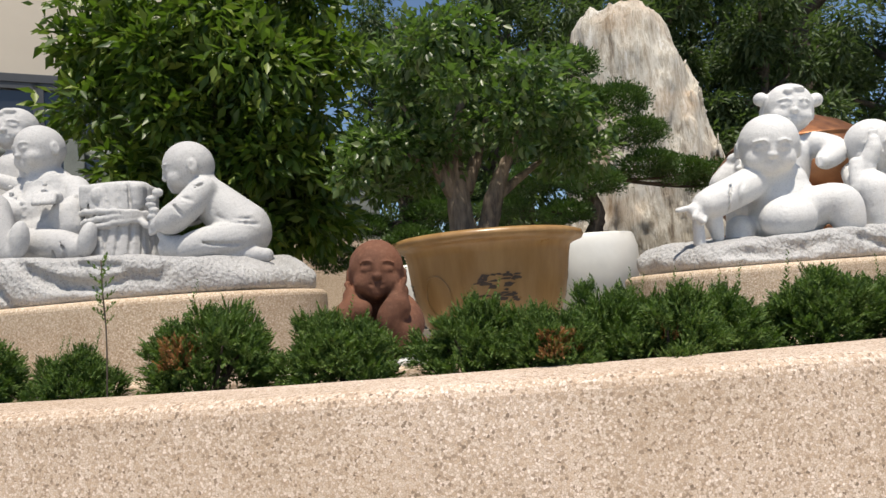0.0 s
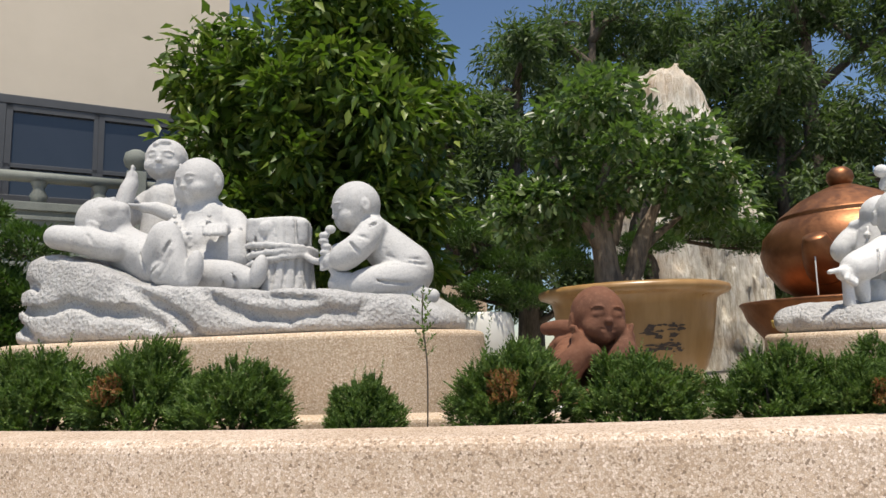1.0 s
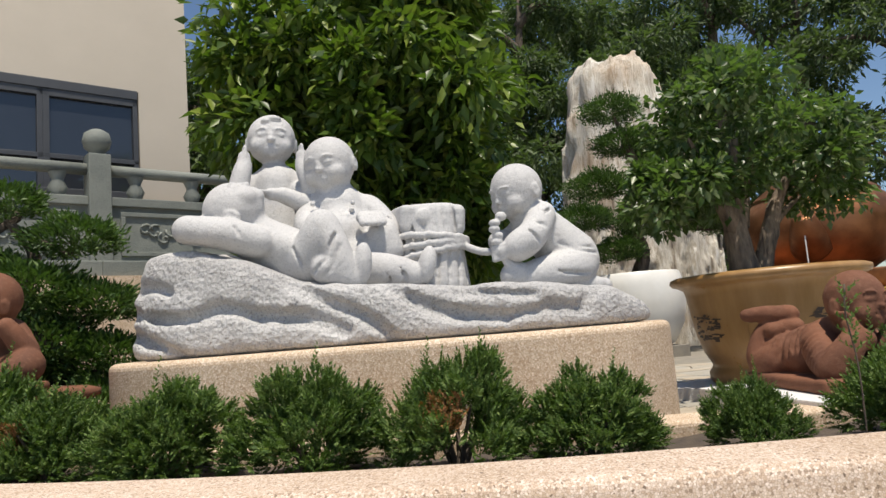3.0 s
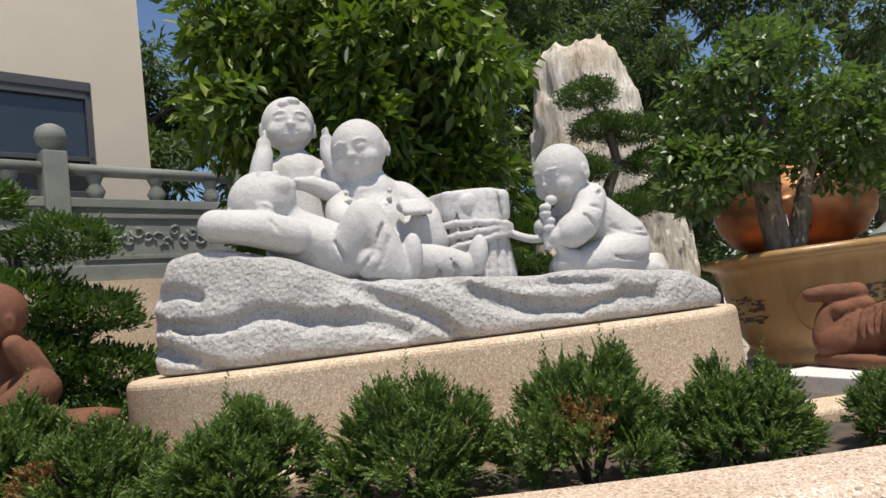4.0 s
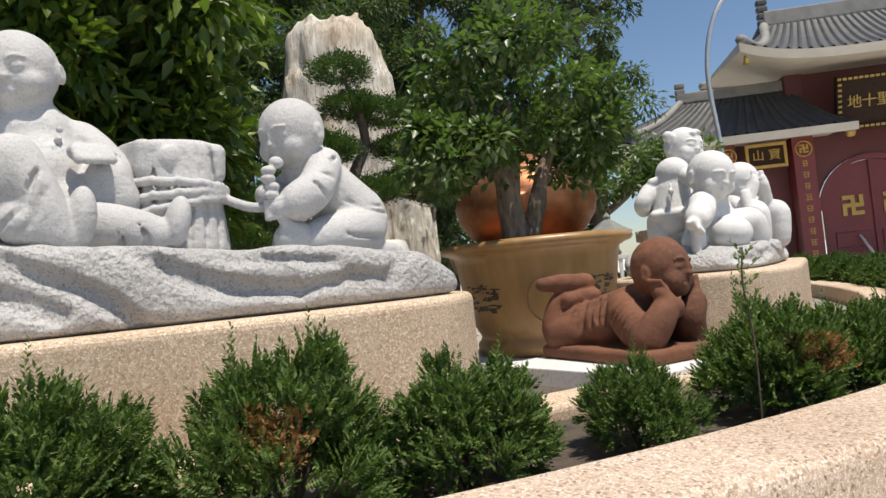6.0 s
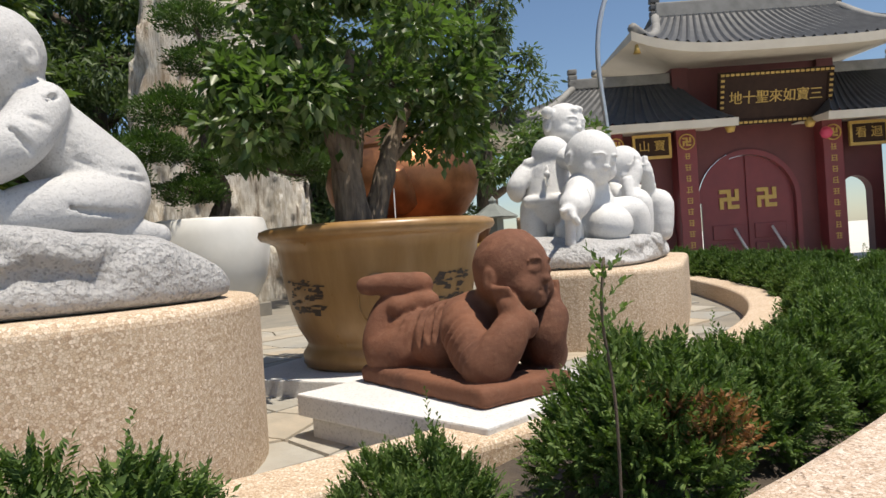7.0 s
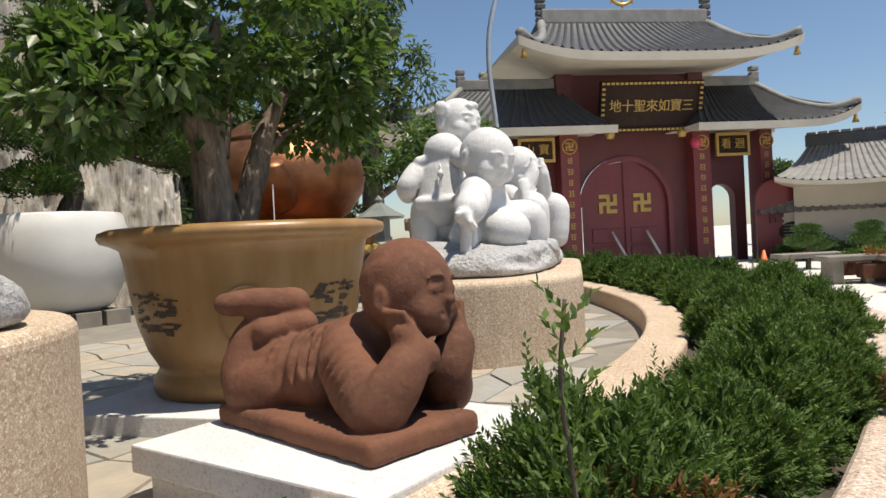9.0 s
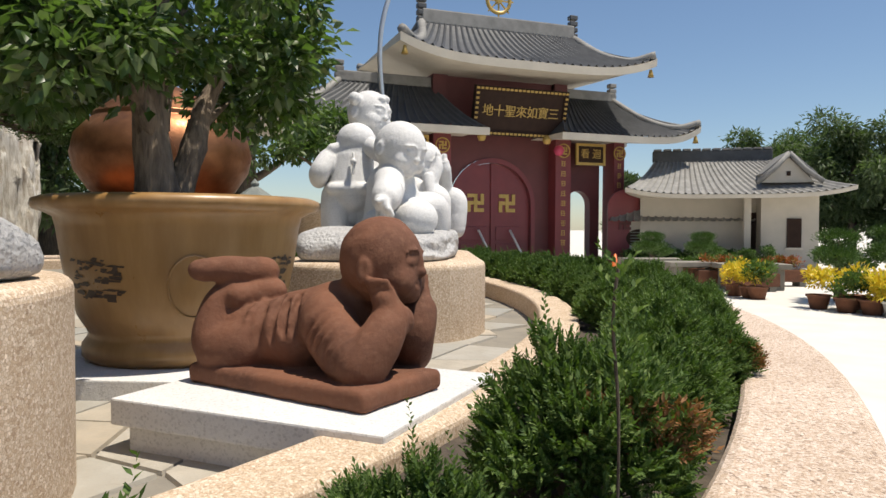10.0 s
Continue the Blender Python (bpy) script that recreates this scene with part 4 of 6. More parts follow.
def big_pot():
    t = thing("flower_pot", pose(0.257, 5.832, 0.985), "huge ochre-glazed ceramic pot with a painted landscape panel", "pot")
    prof = [(0.0, 0.0), (0.51, 0.0), (0.54, 0.03), (0.54, 0.09), (0.515, 0.125), (0.505, 0.15), (0.52, 0.18), (0.56, 0.25), (0.605, 0.39), (0.635, 0.55), (0.66, 0.73), (0.675, 0.79), (0.72, 0.815),
            (0.768, 0.83), (0.784, 0.855), (0.776, 0.885), (0.735, 0.90), (0.69, 0.895), (0.665, 0.87), (0.655, 0.81), (0.0, 0.80)]
    part("body", turned(prof, 96), GLAZE, t, smooth=True)
    soil = part("soil", turned([(0.0, 0.855), (0.4, 0.855), (0.662, 0.84)], 40), SOIL, t, "dark potting soil")
    # painted panel: dark strokes lying on the wall of the pot
    rr = random.Random(5)
    wall = lambda z: np.interp(z, [p[1] for p in prof[5:12]], [p[0] for p in prof[5:12]]) + 0.004
    for a0 in (-85, -178, 5, 95):
        verts, faces = [], []
        for k in range(70):
            z = rr.uniform(0.36, 0.57)
            a = radians(a0 + rr.uniform(-15, 15))
            w, hh = rr.uniform(0.012, 0.05), rr.uniform(0.004, 0.014)
            if abs(z - 0.46) < 0.04 and rr.random() < 0.5:
                continue
            b = len(verts)
            for da, dz in ((-w, -hh * rr.random()), (w * rr.random(), -hh), (w, hh * rr.random()), (-w * rr.random(), hh)):
                R = wall(z + dz)
                verts.append((R * math.cos(a + da / R), R * math.sin(a + da / R), z + dz))
            faces.append((b, b + 1, b + 2, b + 3))
        part("painted_panel", mesh_of("painted_panel", verts, faces, INK), INK, t, "dark brushed landscape painting")
    ring = []
    for i in range(60):
        u = 2 * math.pi * i / 60
        a = radians(-131) + 0.20 * math.cos(u)
        z = 0.43 + 0.16 * math.sin(u)
        ring.append((wall(z) * math.cos(a), wall(z) * math.sin(a), z))
    part("moulded_ring", tube(ring + ring[:1], 0.006, 5), GLAZE, t, "thin moulded cartouche line")


big_pot()


def white_pot(x, y, z, r, h, label):
    t = thing("white_pot", pose(x, y, z), label, "pot")
    prof = [(0, 0.16), (0.62, 0.16), (0.72, 0.20), (0.93, 0.42), (1.0, 0.66), (0.99, 0.85), (0.93, 0.98), (0.90, 1.0), (0.85, 1.0), (0.84, 0.93), (0, 0.92)]
    part("body", turned([(a * r, b * h) for a, b in prof], 64), WHITE_GLAZE, t, smooth=True)
    part("soil", turned([(0.0, 0.94 * h), (0.83 * r, 0.94 * h)], 24), SOIL, t)
    for i in range(3):
        for j in (0, 1):
            b = part("foot_block", box(-0.19 * r, 0.19 * r, -0.4 * r, 0.4 * r, 0, 0.155 * h, 0.01), MORTAR, t, "dark stone block")
            b.location = ((i - 1) * 0.45 * r, (j - 0.5) * 0.82 * r, 0)


white_pot(-0.86, 10.3, FLOOR_Z, 0.58, 1.08, "round white-glazed pot on dark blocks in the shade")
white_pot(2.1, 12.0, FLOOR_Z - 0.05, 0.85, 1.5, "round white-glazed pot on dark blocks before the standing rock")

# ---- plants ----


def leaf_mesh(name, P, D, L, W, mat, fold=0.18, up=None):
    """Many single leaves: a folded kite each, from base P along D."""
    n = len(P)
    side = np.cross(D, nrng.normal(size=(n, 3)) * 0.6 + np.array((0, 0, 1.0)))
    side /= np.linalg.norm(side, axis=1)[:, None] + 1e-9
    nor = np.cross(side, D)
    L = np.broadcast_to(L, n)[:, None]
    W = np.broadcast_to(W, n)[:, None]
    mid = P + D * L * 0.45
    v = np.stack([P, mid + side * W * 0.5 + nor * W * fold, P + D * L - nor * L * 0.08, mid - side * W * 0.5 + nor * W * fold], 1).reshape(-1, 3)
    i = np.arange(n)[:, None] * 4
    f = np.concatenate([i + np.array([[0, 1, 2]]), i + np.array([[0, 2, 3]])], 1).reshape(-1, 3)
    me = bpy.data.meshes.new(name)
    me.vertices.add(len(v))
    me.vertices.foreach_set("co", v.ravel())
    me.loops.add(f.size)
    me.loops.foreach_set("vertex_index", f.ravel())
    me.polygons.add(len(f))
    me.polygons.foreach_set("loop_start", np.arange(len(f)) * 3)
    me.polygons.foreach_set("loop_total", np.full(len(f), 3))
    me.materials.append(mat)
    me.update(calc_edges=True)
    me.validate()
    return me


def unit(v):
    return v / (np.linalg.norm(v, axis=-1, keepdims=True) + 1e-9)


def clump_points(clumps, per, shell=0.55):
    """Points and outward directions in rough-edged clumps (x, y, z, rx, ry, rz)."""
    P, O = [], []
    for c in clumps:
        n = max(4, int(per * c[6] if len(c) > 6 else per))
        d = unit(nrng.normal(size=(n, 3)))
        r = (shell + (1 - shell) * nrng.random(n) ** 0.6) * (1 + 0.18 * np.sin(5 * d[:, 0] + 3 * d[:, 2] + c[0] * 7) + 0.12 * nrng.normal(size=n))
        P.append(np.array(c[:3]) + d * r[:, None] * np.array(c[3:6]))
        O.append(d)
    return np.concatenate(P), np.concatenate(O)


def hedge_bush_mesh(seed, w=0.225, h=0.29, clumps=30, sprays=34):
    """Leaflets of one clipped conifer: flat two-sided fans set in tufts, with hollows between the tufts."""
    g = np.random.default_rng(seed)
    P, D, L = [], [], []
    n = clumps * sprays
    ca = np.arange(clumps) * 2.4 + g.normal(size=clumps) * 0.25
    ce = np.arccos(1 - 1.0 * (np.arange(clumps) + 0.5) / clumps)
    cd = np.stack([np.sin(ce) * np.cos(ca), np.sin(ce) * np.sin(ca), np.cos(ce)], 1)
    reach = 0.55 + 0.50 * g.random(clumps)
    cc = cd * np.array((w, w, h * 0.86)) * reach[:, None]
    cc[:, 2] += 0.05
    who = np.repeat(np.arange(clumps), sprays)
    d = unit(g.normal(size=(n, 3)) + 0.9 * cd[who] + np.array((0, 0, 0.35)))
    base = cc[who] + d * (0.060 * g.random(n) ** 0.5)[:, None] * np.array((1, 1, 1.25))
    inner = g.random(n) < 0.16
    base[inner] *= np.array((0.62, 0.62, 0.75))
    base[:, 2] = np.maximum(base[:, 2], 0.015)
    axis = unit(0.8 * d + 0.5 * cd[who] + np.array((0, 0, 0.38)) + 0.2 * g.normal(size=(n, 3)))
    side = unit(np.cross(axis, g.normal(size=(n, 3))))
    ln = 0.042 + 0.036 * g.random(n)
    for k in range(7):
        t = (k + 1) / 7.0
        at = base + axis * (ln * t * 0.85)[:, None]
        for sgn in ((-1, 1) if k < 6 else (0,)):
            b = unit(axis + side * sgn * 1.05 + 0.06 * g.normal(size=(n, 3)))
            bl = ln * (0.40 - 0.24 * abs(t - 0.35)) if sgn else ln * 0.3
            P.append(at)
            D.append(b)
            L.append(bl)
            if sgn and k in (1, 2, 3):
                P.append(at + b * (bl * 0.45)[:, None])
                D.append(unit(b * 0.5 + axis))
                L.append(bl * 0.6)
    return np.concatenate(P), np.concatenate(D), np.concatenate(L)


def hedge_kinds(sprays, grow):
    kinds = []
    for seed in range(5):
        P, D, L = hedge_bush_mesh(seed + 1, sprays=sprays)
        L = L * grow
        leaf = leaf_mesh("foliage", P, D, L, L * 0.40, HEDGE_LEAF, 0.1)
        tp, td, tl = [], [], []
        for j in range(26):
            tp.append((0.0016 * j, 0.001 * j, 0.0062 * j))
            b = j * 2.4
            td.append((0.7 * math.cos(b), 0.7 * math.sin(b), 0.75))
            tl.append(0.030 - 0.0007 * j)
        tip = leaf_mesh("shoot", np.array(tp), unit(np.array(td)), np.array(tl), np.array(tl) * 0.5, HEDGE_LEAF, 0.1)
        g = np.random.default_rng(seed + 40)
        keep = (np.abs(P[:, 0] - 0.12 * math.cos(seed)) < 0.05) & (np.abs(P[:, 2] - 0.20) < 0.05) & (P[:, 1] < 0)
        keep &= g.random(len(P)) < 0.8
        dry = leaf_mesh("dry_sprig", P[keep] * 1.04 + np.array((0, -0.01, 0)), D[keep], L[keep], L[keep] * 0.42, HEDGE_DRY, 0.1) if keep.sum() > 4 else None
        stem = bmesh.new()
        for k in range(7):
            a = k * 0.9
            stem = tube([(0, 0, -0.03), (0.06 * math.cos(a), 0.06 * math.sin(a), 0.1), (0.14 * math.cos(a), 0.14 * math.sin(a), 0.22)], [0.012, 0.009, 0.004], 5, stem)
        sm = bpy.data.meshes.new("stem")
        stem.to_mesh(sm)
        stem.free()
        sm.materials.append(BARK_DARK)
        kinds.append((leaf, tip, dry, sm))
    return kinds


def hedge():
    near, far = hedge_kinds(64, 0.92), hedge_kinds(18, 1.6)
    spots = [(x, 0.42, 1.35) for x in (-7.3, -6.65, -6.0, -5.35, -4.7)] + [(-3.90, 0.40, 1.26), (-3.22, 0.38, 1.28), (-2.56, 0.34, 1.20), (-1.92, 0.32, 0.84), (-1.16, 0.30, 1.10), (-0.64, 0.30, 1.0), (-0.04, 0.31, 1.0), (0.56, 0.33, 1.04), (1.12, 0.36, 1.06), (1.62, 0.40, 1.08), (0.28, 0.16, 0.85), (0.84, 0.18, 0.9)]
    s = 2.1
    while s < 17.5:
        spots += [(s + rng.uniform(-0.06, 0.06), 0.14 + rng.uniform(-0.04, 0.04), 1.0), (s + 0.2 + rng.uniform(-0.06, 0.06), 0.64 + rng.uniform(-0.05, 0.05), 0.98)]
        s += 0.36
    s = -7.9
    while s > -14:
        spots.append((s, 0.42, 1.0))
        s -= 0.6
    for i, (s, off, size) in enumerate(spots):
        q = on_line(s, off)
        leaf, tip, dry, stem = (near if -7.2 < s < 4.6 else far)[(i * 3) % 5]
        sz = size * rng.uniform(0.9, 1.1)
        t = thing("hedge_shrub", pose(q.x, q.y, BED_Z + 0.01, 0, 0, rng.uniform(-40, 40)) @ Matrix.Diagonal((sz, sz, sz * rng.uniform(0.92, 1.1), 1)), "low feathery green juniper shrub in the soil strip" if i % 3 else "low feathery juniper shrub with some browned tips", "shrub", "shrubs of the low hedge")
        part("foliage", leaf, None, t)
        for k in range((1, 2, 1, 3, 1)[i % 5]):
            sh = part("shoot", tip, None, t, "upright new shoot")
            a = rng.uniform(0, 6.28)
            sh.location = (0.10 * math.cos(a), 0.10 * math.sin(a), rng.uniform(0.26, 0.31))
        part("stem", stem, None, t)
        if dry and i % 3 == 0:
            tagged(part("dry_sprig", dry, None, t, "rust-brown dried fronds"), kind="stuff")


hedge()


def limbs(trunk, branches, n=8):
    bm = tube(smooth_line(trunk[0], 5), list(np.interp(np.linspace(0, 1, len(smooth_line(trunk[0], 5))), np.linspace(0, 1, len(trunk[1])), trunk[1])), n)
    for pts, radii in branches:
        line = smooth_line(pts, 4)
        bm = tube(line, list(np.interp(np.linspace(0, 1, len(line)), np.linspace(0, 1, len(radii)), radii)), 6, bm)
    return bm


def tree(name, m, trunk, branches, clumps, per, leaf, bark, label, L, W, droop=0.0, shell=0.5, wild=0.5, category="tree"):
    t = thing(name, m, label, category)
    part("trunk", limbs(trunk, branches), bark, t, smooth=True)
    P, O = clump_points(clumps, per, shell)
    D = unit(O + wild * nrng.normal(size=P.shape) + np.array((0, 0, -droop)))
    ln = L * (0.7 + 0.6 * nrng.random(len(P)))
    part("crown", leaf_mesh("crown", P, D, ln, ln * W, leaf), None, t)
    return t


def ball_clumps(c, size, n, small, seed):
    """Foliage clumps strewn through an egg-shaped crown."""
    g = np.random.default_rng(seed)
    out = []
    for i in range(n):
        d = unit(g.normal(size=3))
        p = np.array(c) + d * np.array(size) * (0.35 + 0.65 * g.random() ** 0.5)
        s = small * (0.6 + 0.8 * g.random())
        out.append((*p, s, s, s * 0.8))
    return out


def ficus_in_pot():
    fork = [([(-0.06, 0, 0.40), (-0.26, -0.05, 0.8), (-0.45, -0.1, 1.2)], [0.075, 0.05, 0.02]), ([(0.02, 0.03, 0.45), (0.16, 0.1, 0.8), (0.30, 0.1, 1.2)], [0.075, 0.05, 0.02]),
            ([(0.10, 0.02, -0.03), (0.20, 0.02, 0.18), (0.25, -0.02, 0.36), (0.36, 0.0, 0.62), (0.55, -0.08, 0.98)], [0.12, 0.085, 0.08, 0.06, 0.02]),
            ([(0.24, 0.0, 0.36), (0.46, 0.12, 0.52), (0.75, 0.15, 0.72)], [0.06, 0.04, 0.012]),
            ([(-0.12, 0, 0.62), (-0.45, -0.15, 0.76), (-0.8, -0.2, 0.86)], [0.045, 0.028, 0.01]), ([(-0.08, -0.05, 0.02), (-0.20, -0.08, -0.01), (-0.34, -0.1, -0.05)], [0.07, 0.045, 0.02]), ([(0.15, -0.1, 0.02), (0.26, -0.16, -0.01), (0.38, -0.2, -0.05)], [0.06, 0.04, 0.02])]
    clumps = ball_clumps((0.05, 0.0, 1.18), (1.0, 0.85, 0.58), 40, 0.21, 3) + ball_clumps((-0.6, 0, 0.72), (0.5, 0.5, 0.25), 16, 0.18, 4) + ball_clumps((0.85, 0, 0.85), (0.4, 0.45, 0.25), 12, 0.18, 6) + ball_clumps((0.05, 0, 1.72), (0.35, 0.35, 0.18), 9, 0.17, 8)
    tree("ficus_bonsai", pose(0.10, 5.86, 1.84), ([(0, 0, -0.05), (-0.03, 0.0, 0.2), (-0.04, 0.02, 0.45), (-0.05, 0.0, 0.8), (0.05, 0, 1.2)], [0.15, 0.11, 0.10, 0.07, 0.03]), fork, clumps, 135, FICUS_LEAF, BARK_PALE,
         "old potted ficus with twisted trunks and glossy leaves", 0.082, 0.56, 0.25, 0.45)


ficus_in_pot()


def cloud_pine(x, y, z, pads, trunk, label, branches=()):
    clumps = [(px, py, pz, r, r, r * 0.45, (r / 0.3) ** 2) for px, py, pz, r in pads]
    t = thing("cloud_pine", pose(x, y, z), label, "tree")
    br = [([trunk[0][-1] if i == 0 else trunk[0][max(1, min(len(trunk[0]) - 1, int(len(trunk[0]) * (pz / max(p[2] for p in pads)))))], (px * 0.6, py * 0.6, pz - 0.12), (px, py, pz - 0.05)], [0.035, 0.025, 0.012]) for i, (px, py, pz, r) in enumerate(pads)]
    part("trunk", limbs(trunk, br), BARK_DARK, t, smooth=True)
    for c in clumps:
        P, O = clump_points([(0, 0, 0, *c[3:])], 1700, 0.6)
        D = unit(O * np.array((1, 1, 0.5)) + np.array((0, 0, 0.7)) + 0.45 * nrng.normal(size=P.shape))
        ln = 0.058 * (0.8 + 0.5 * nrng.random(len(P)))
        pad = part("needle_pad", leaf_mesh("needle_pad", P, D, ln, ln * 0.36, PINE_LEAF), None, t, "clipped flat cushion of needles")
        pad.location = c[:3]
    return t


cloud_pine(-0.86, 10.3, 1.85, [(0.0, 0, 1.3, 0.4), (0.5, 0, 0.9, 0.42), (-0.55, 0, 0.75, 0.42), (0.2, -0.2, 0.5, 0.4), (0.75, 0, 0.35, 0.4), (-0.9, 0, 0.3, 0.4), (-0.3, -0.3, 0.15, 0.4), (0.9, 0, 1.2, 0.3)],
           ([(0, 0, 0), (-0.1, 0, 0.4), (0.1, 0, 0.8), (0, 0, 1.2)], [0.09, 0.08, 0.06, 0.03]), "cloud-pruned pine drooping over a white pot in the shade")
cloud_pine(2.1, 12.0, 2.2, [(0.05, 0.2, 3.2, 0.52), (0.15, 0.1, 2.55, 0.5), (0.80, 0.1, 2.45, 0.55), (1.05, 0, 1.85, 0.52), (1.2, 0, 1.3, 0.5), (-0.45, 0, 1.75, 0.55), (-0.85, -0.1, 1.15, 0.52), (0.2, -0.3, 1.0, 0.5), (1.9, 0.5, 1.2, 0.5), (2.6, 0.9, 1.12, 0.55), (3.1, 1.2, 1.08, 0.42), (-1.3, 0, 0.75, 0.45), (-0.3, -0.2, 0.55, 0.45)],
           ([(0, 0, -0.1), (0.25, 0, 0.5), (0.0, 0, 1.2), (0.3, 0, 1.9), (0.15, 0, 2.6), (0.05, 0.1, 3.0)], [0.15, 0.13, 0.11, 0.09, 0.06, 0.03]), "tall cloud-pruned pine with a long low limb before the rock")
cloud_pine(-5.62, 6.75, 1.16, [(-0.35, 0, 1.78, 0.34), (0.22, 0, 1.46, 0.36), (-0.6, 0, 1.25, 0.40), (-0.1, -0.1, 1.05, 0.44), (0.35, 0, 0.9, 0.38), (-0.75, 0, 0.75, 0.44), (0.0, -0.1, 0.6, 0.44), (0.45, 0, 0.45, 0.42), (-0.3, -0.1, 0.3, 0.42), (0.45, -0.2, 0.1, 0.42), (-0.85, 0, 1.6, 0.32)],
           ([(0, 0, 0), (0.1, 0, 0.4), (-0.2, 0, 0.9), (-0.1, 0, 1.3), (-0.3, 0, 1.6)], [0.09, 0.08, 0.06, 0.05, 0.02]), "dense cloud-pruned pine beside the seated terracotta boy")


def garden_tree():
    cl = ball_clumps((0.12, 0, 3.5), (1.6, 1.6, 1.9), 88, 0.42, 21) + ball_clumps((0.7, -0.2, 1.9), (0.85, 0.9, 0.6), 20, 0.32, 22) + ball_clumps((-0.55, 0, 1.9), (0.7, 0.8, 0.5), 14, 0.34, 23)
    tree("garden_tree", pose(-2.85, 8.4, 0.9), ([(0, 0, -0.1), (0.05, 0, 0.9), (-0.05, 0, 1.8), (0.0, 0, 3.0), (0.1, 0, 4.4)], [0.11, 0.095, 0.085, 0.06, 0.02]),
         [([(0, 0, 1.2), (0.5, 0, 1.7), (1.1, -0.1, 2.3)], [0.06, 0.04, 0.015]), ([(0, 0, 1.4), (-0.5, 0.1, 2.0), (-1.1, 0, 2.7)], [0.06, 0.04, 0.015]), ([(0, 0, 2.2), (0.5, 0.2, 3.0), (1.0, 0.2, 3.8)], [0.05, 0.03, 0.012])],
         cl, 270, TREE_LEAF, BARK_DARK, "leafy garden tree with long drooping green leaves", 0.18, 0.42, 0.4, 0.3, 0.6)


garden_tree()


def far_tree(x, y, h, spread, seed, label, leafsize=0.27, per=210):
    g = np.random.default_rng(seed)
    trunk = ([(0, 0, -0.2), (0.15, 0, h * 0.3), (-0.1, 0.1, h * 0.6), (0.2, 0, h * 0.92)], [0.035 * h, 0.028 * h, 0.018 * h, 0.005 * h])
    br, cl = [], []
    for k in range(11):
        z = h * (0.16 + 0.068 * k)
        a = k * 2.4 + seed
        r = spread * (0.65 + 0.4 * g.random()) * (1 - 0.45 * abs(k / 10 - 0.35))
        e = (r * math.cos(a), r * math.sin(a), z + 0.16 * h * g.random())
        br.append(([(0.05, 0.03, z), (e[0] * 0.5, e[1] * 0.5, z + 0.05 * h), e], [0.013 * h, 0.008 * h, 0.002 * h]))
        for q in range(5):
            t = 0.45 + 0.16 * q
            s = spread * (0.14 + 0.13 * g.random())
            cl.append((e[0] * t + g.normal() * s * 0.7, e[1] * t + g.normal() * s * 0.7, z + (e[2] - z) * t + g.normal() * s * 0.7, s, s, s * 0.85))
    cl += [(g.normal() * 0.2 * spread, g.normal() * 0.2 * spread, h * (0.86 + 0.1 * g.random()), spread * 0.28, spread * 0.28, spread * 0.3) for _ in range(5)]
    tree("tall_tree", pose(x, y, PLAZA_Z), trunk, br, cl, per, FAR_LEAF, BARK_DARK, label, leafsize, 0.3, 0.55, 0.25, 0.7)


for i, (x, y, h, s) in enumerate([(1.2, 21, 11, 2.6), (4.2, 23, 14, 3.0), (7.0, 24, 13, 2.8), (9.8, 24.5, 14, 3.0), (12.5, 26, 13, 2.8), (-2.0, 24, 12, 3.0), (2.5, 30, 16, 3.6), (15.0, 31, 14, 3.2), (-1, 17.5, 8, 2.2), (14.3, 17.4, 12, 2.7), (-6.2, 19, 9, 2.6), (-9, 24, 12, 3), (9.0, 20, 9, 2.4), (6.2, 20.5, 10, 2.6), (11.6, 22.6, 15, 3.2), (13.4, 20.6, 14, 2.6), (8.4, 26, 16, 3.4), (5.4, 26.5, 16, 3.4)]):
    far_tree(x, y, h, s, 50 + i, "tall wispy grey-green tree with drooping foliage" if i % 2 else "tall airy dark tree behind the court")


def sprout():
    t = thing("conifer_sprout", pose(-1.44, 3.02, BED_Z), "thin upright conifer sprout growing above the hedge", "plant")
    line = smooth_line([(0, 0, 0), (0.01, 0.0, 0.35), (-0.005, 0.01, 0.55), (0.0, 0.0, 0.68)], 5)
    part("stem", tube(line, [0.0035] * len(line), 6), BARK_DARK, t, smooth=True)
    P, D, L = [], [], []
    for j in range(16):
        a, z = j * 2.2, 0.40 + 0.0175 * j
        d = Vector((math.cos(a), math.sin(a), 0.9)).normalized()
        for k in range(7):
            q = Vector((0, 0, z)) + d * (0.008 + 0.008 * k)
            b = k * 1.9
            P.append(tuple(q))
            D.append((d.x + 0.7 * math.cos(b), d.y + 0.7 * math.sin(b), d.z + 0.3))
            L.append(0.022)
    part("foliage", leaf_mesh("foliage", np.array(P), unit(np.array(D)), np.array(L), np.array(L) * 0.5, HEDGE_LEAF), None, t)


sprout()


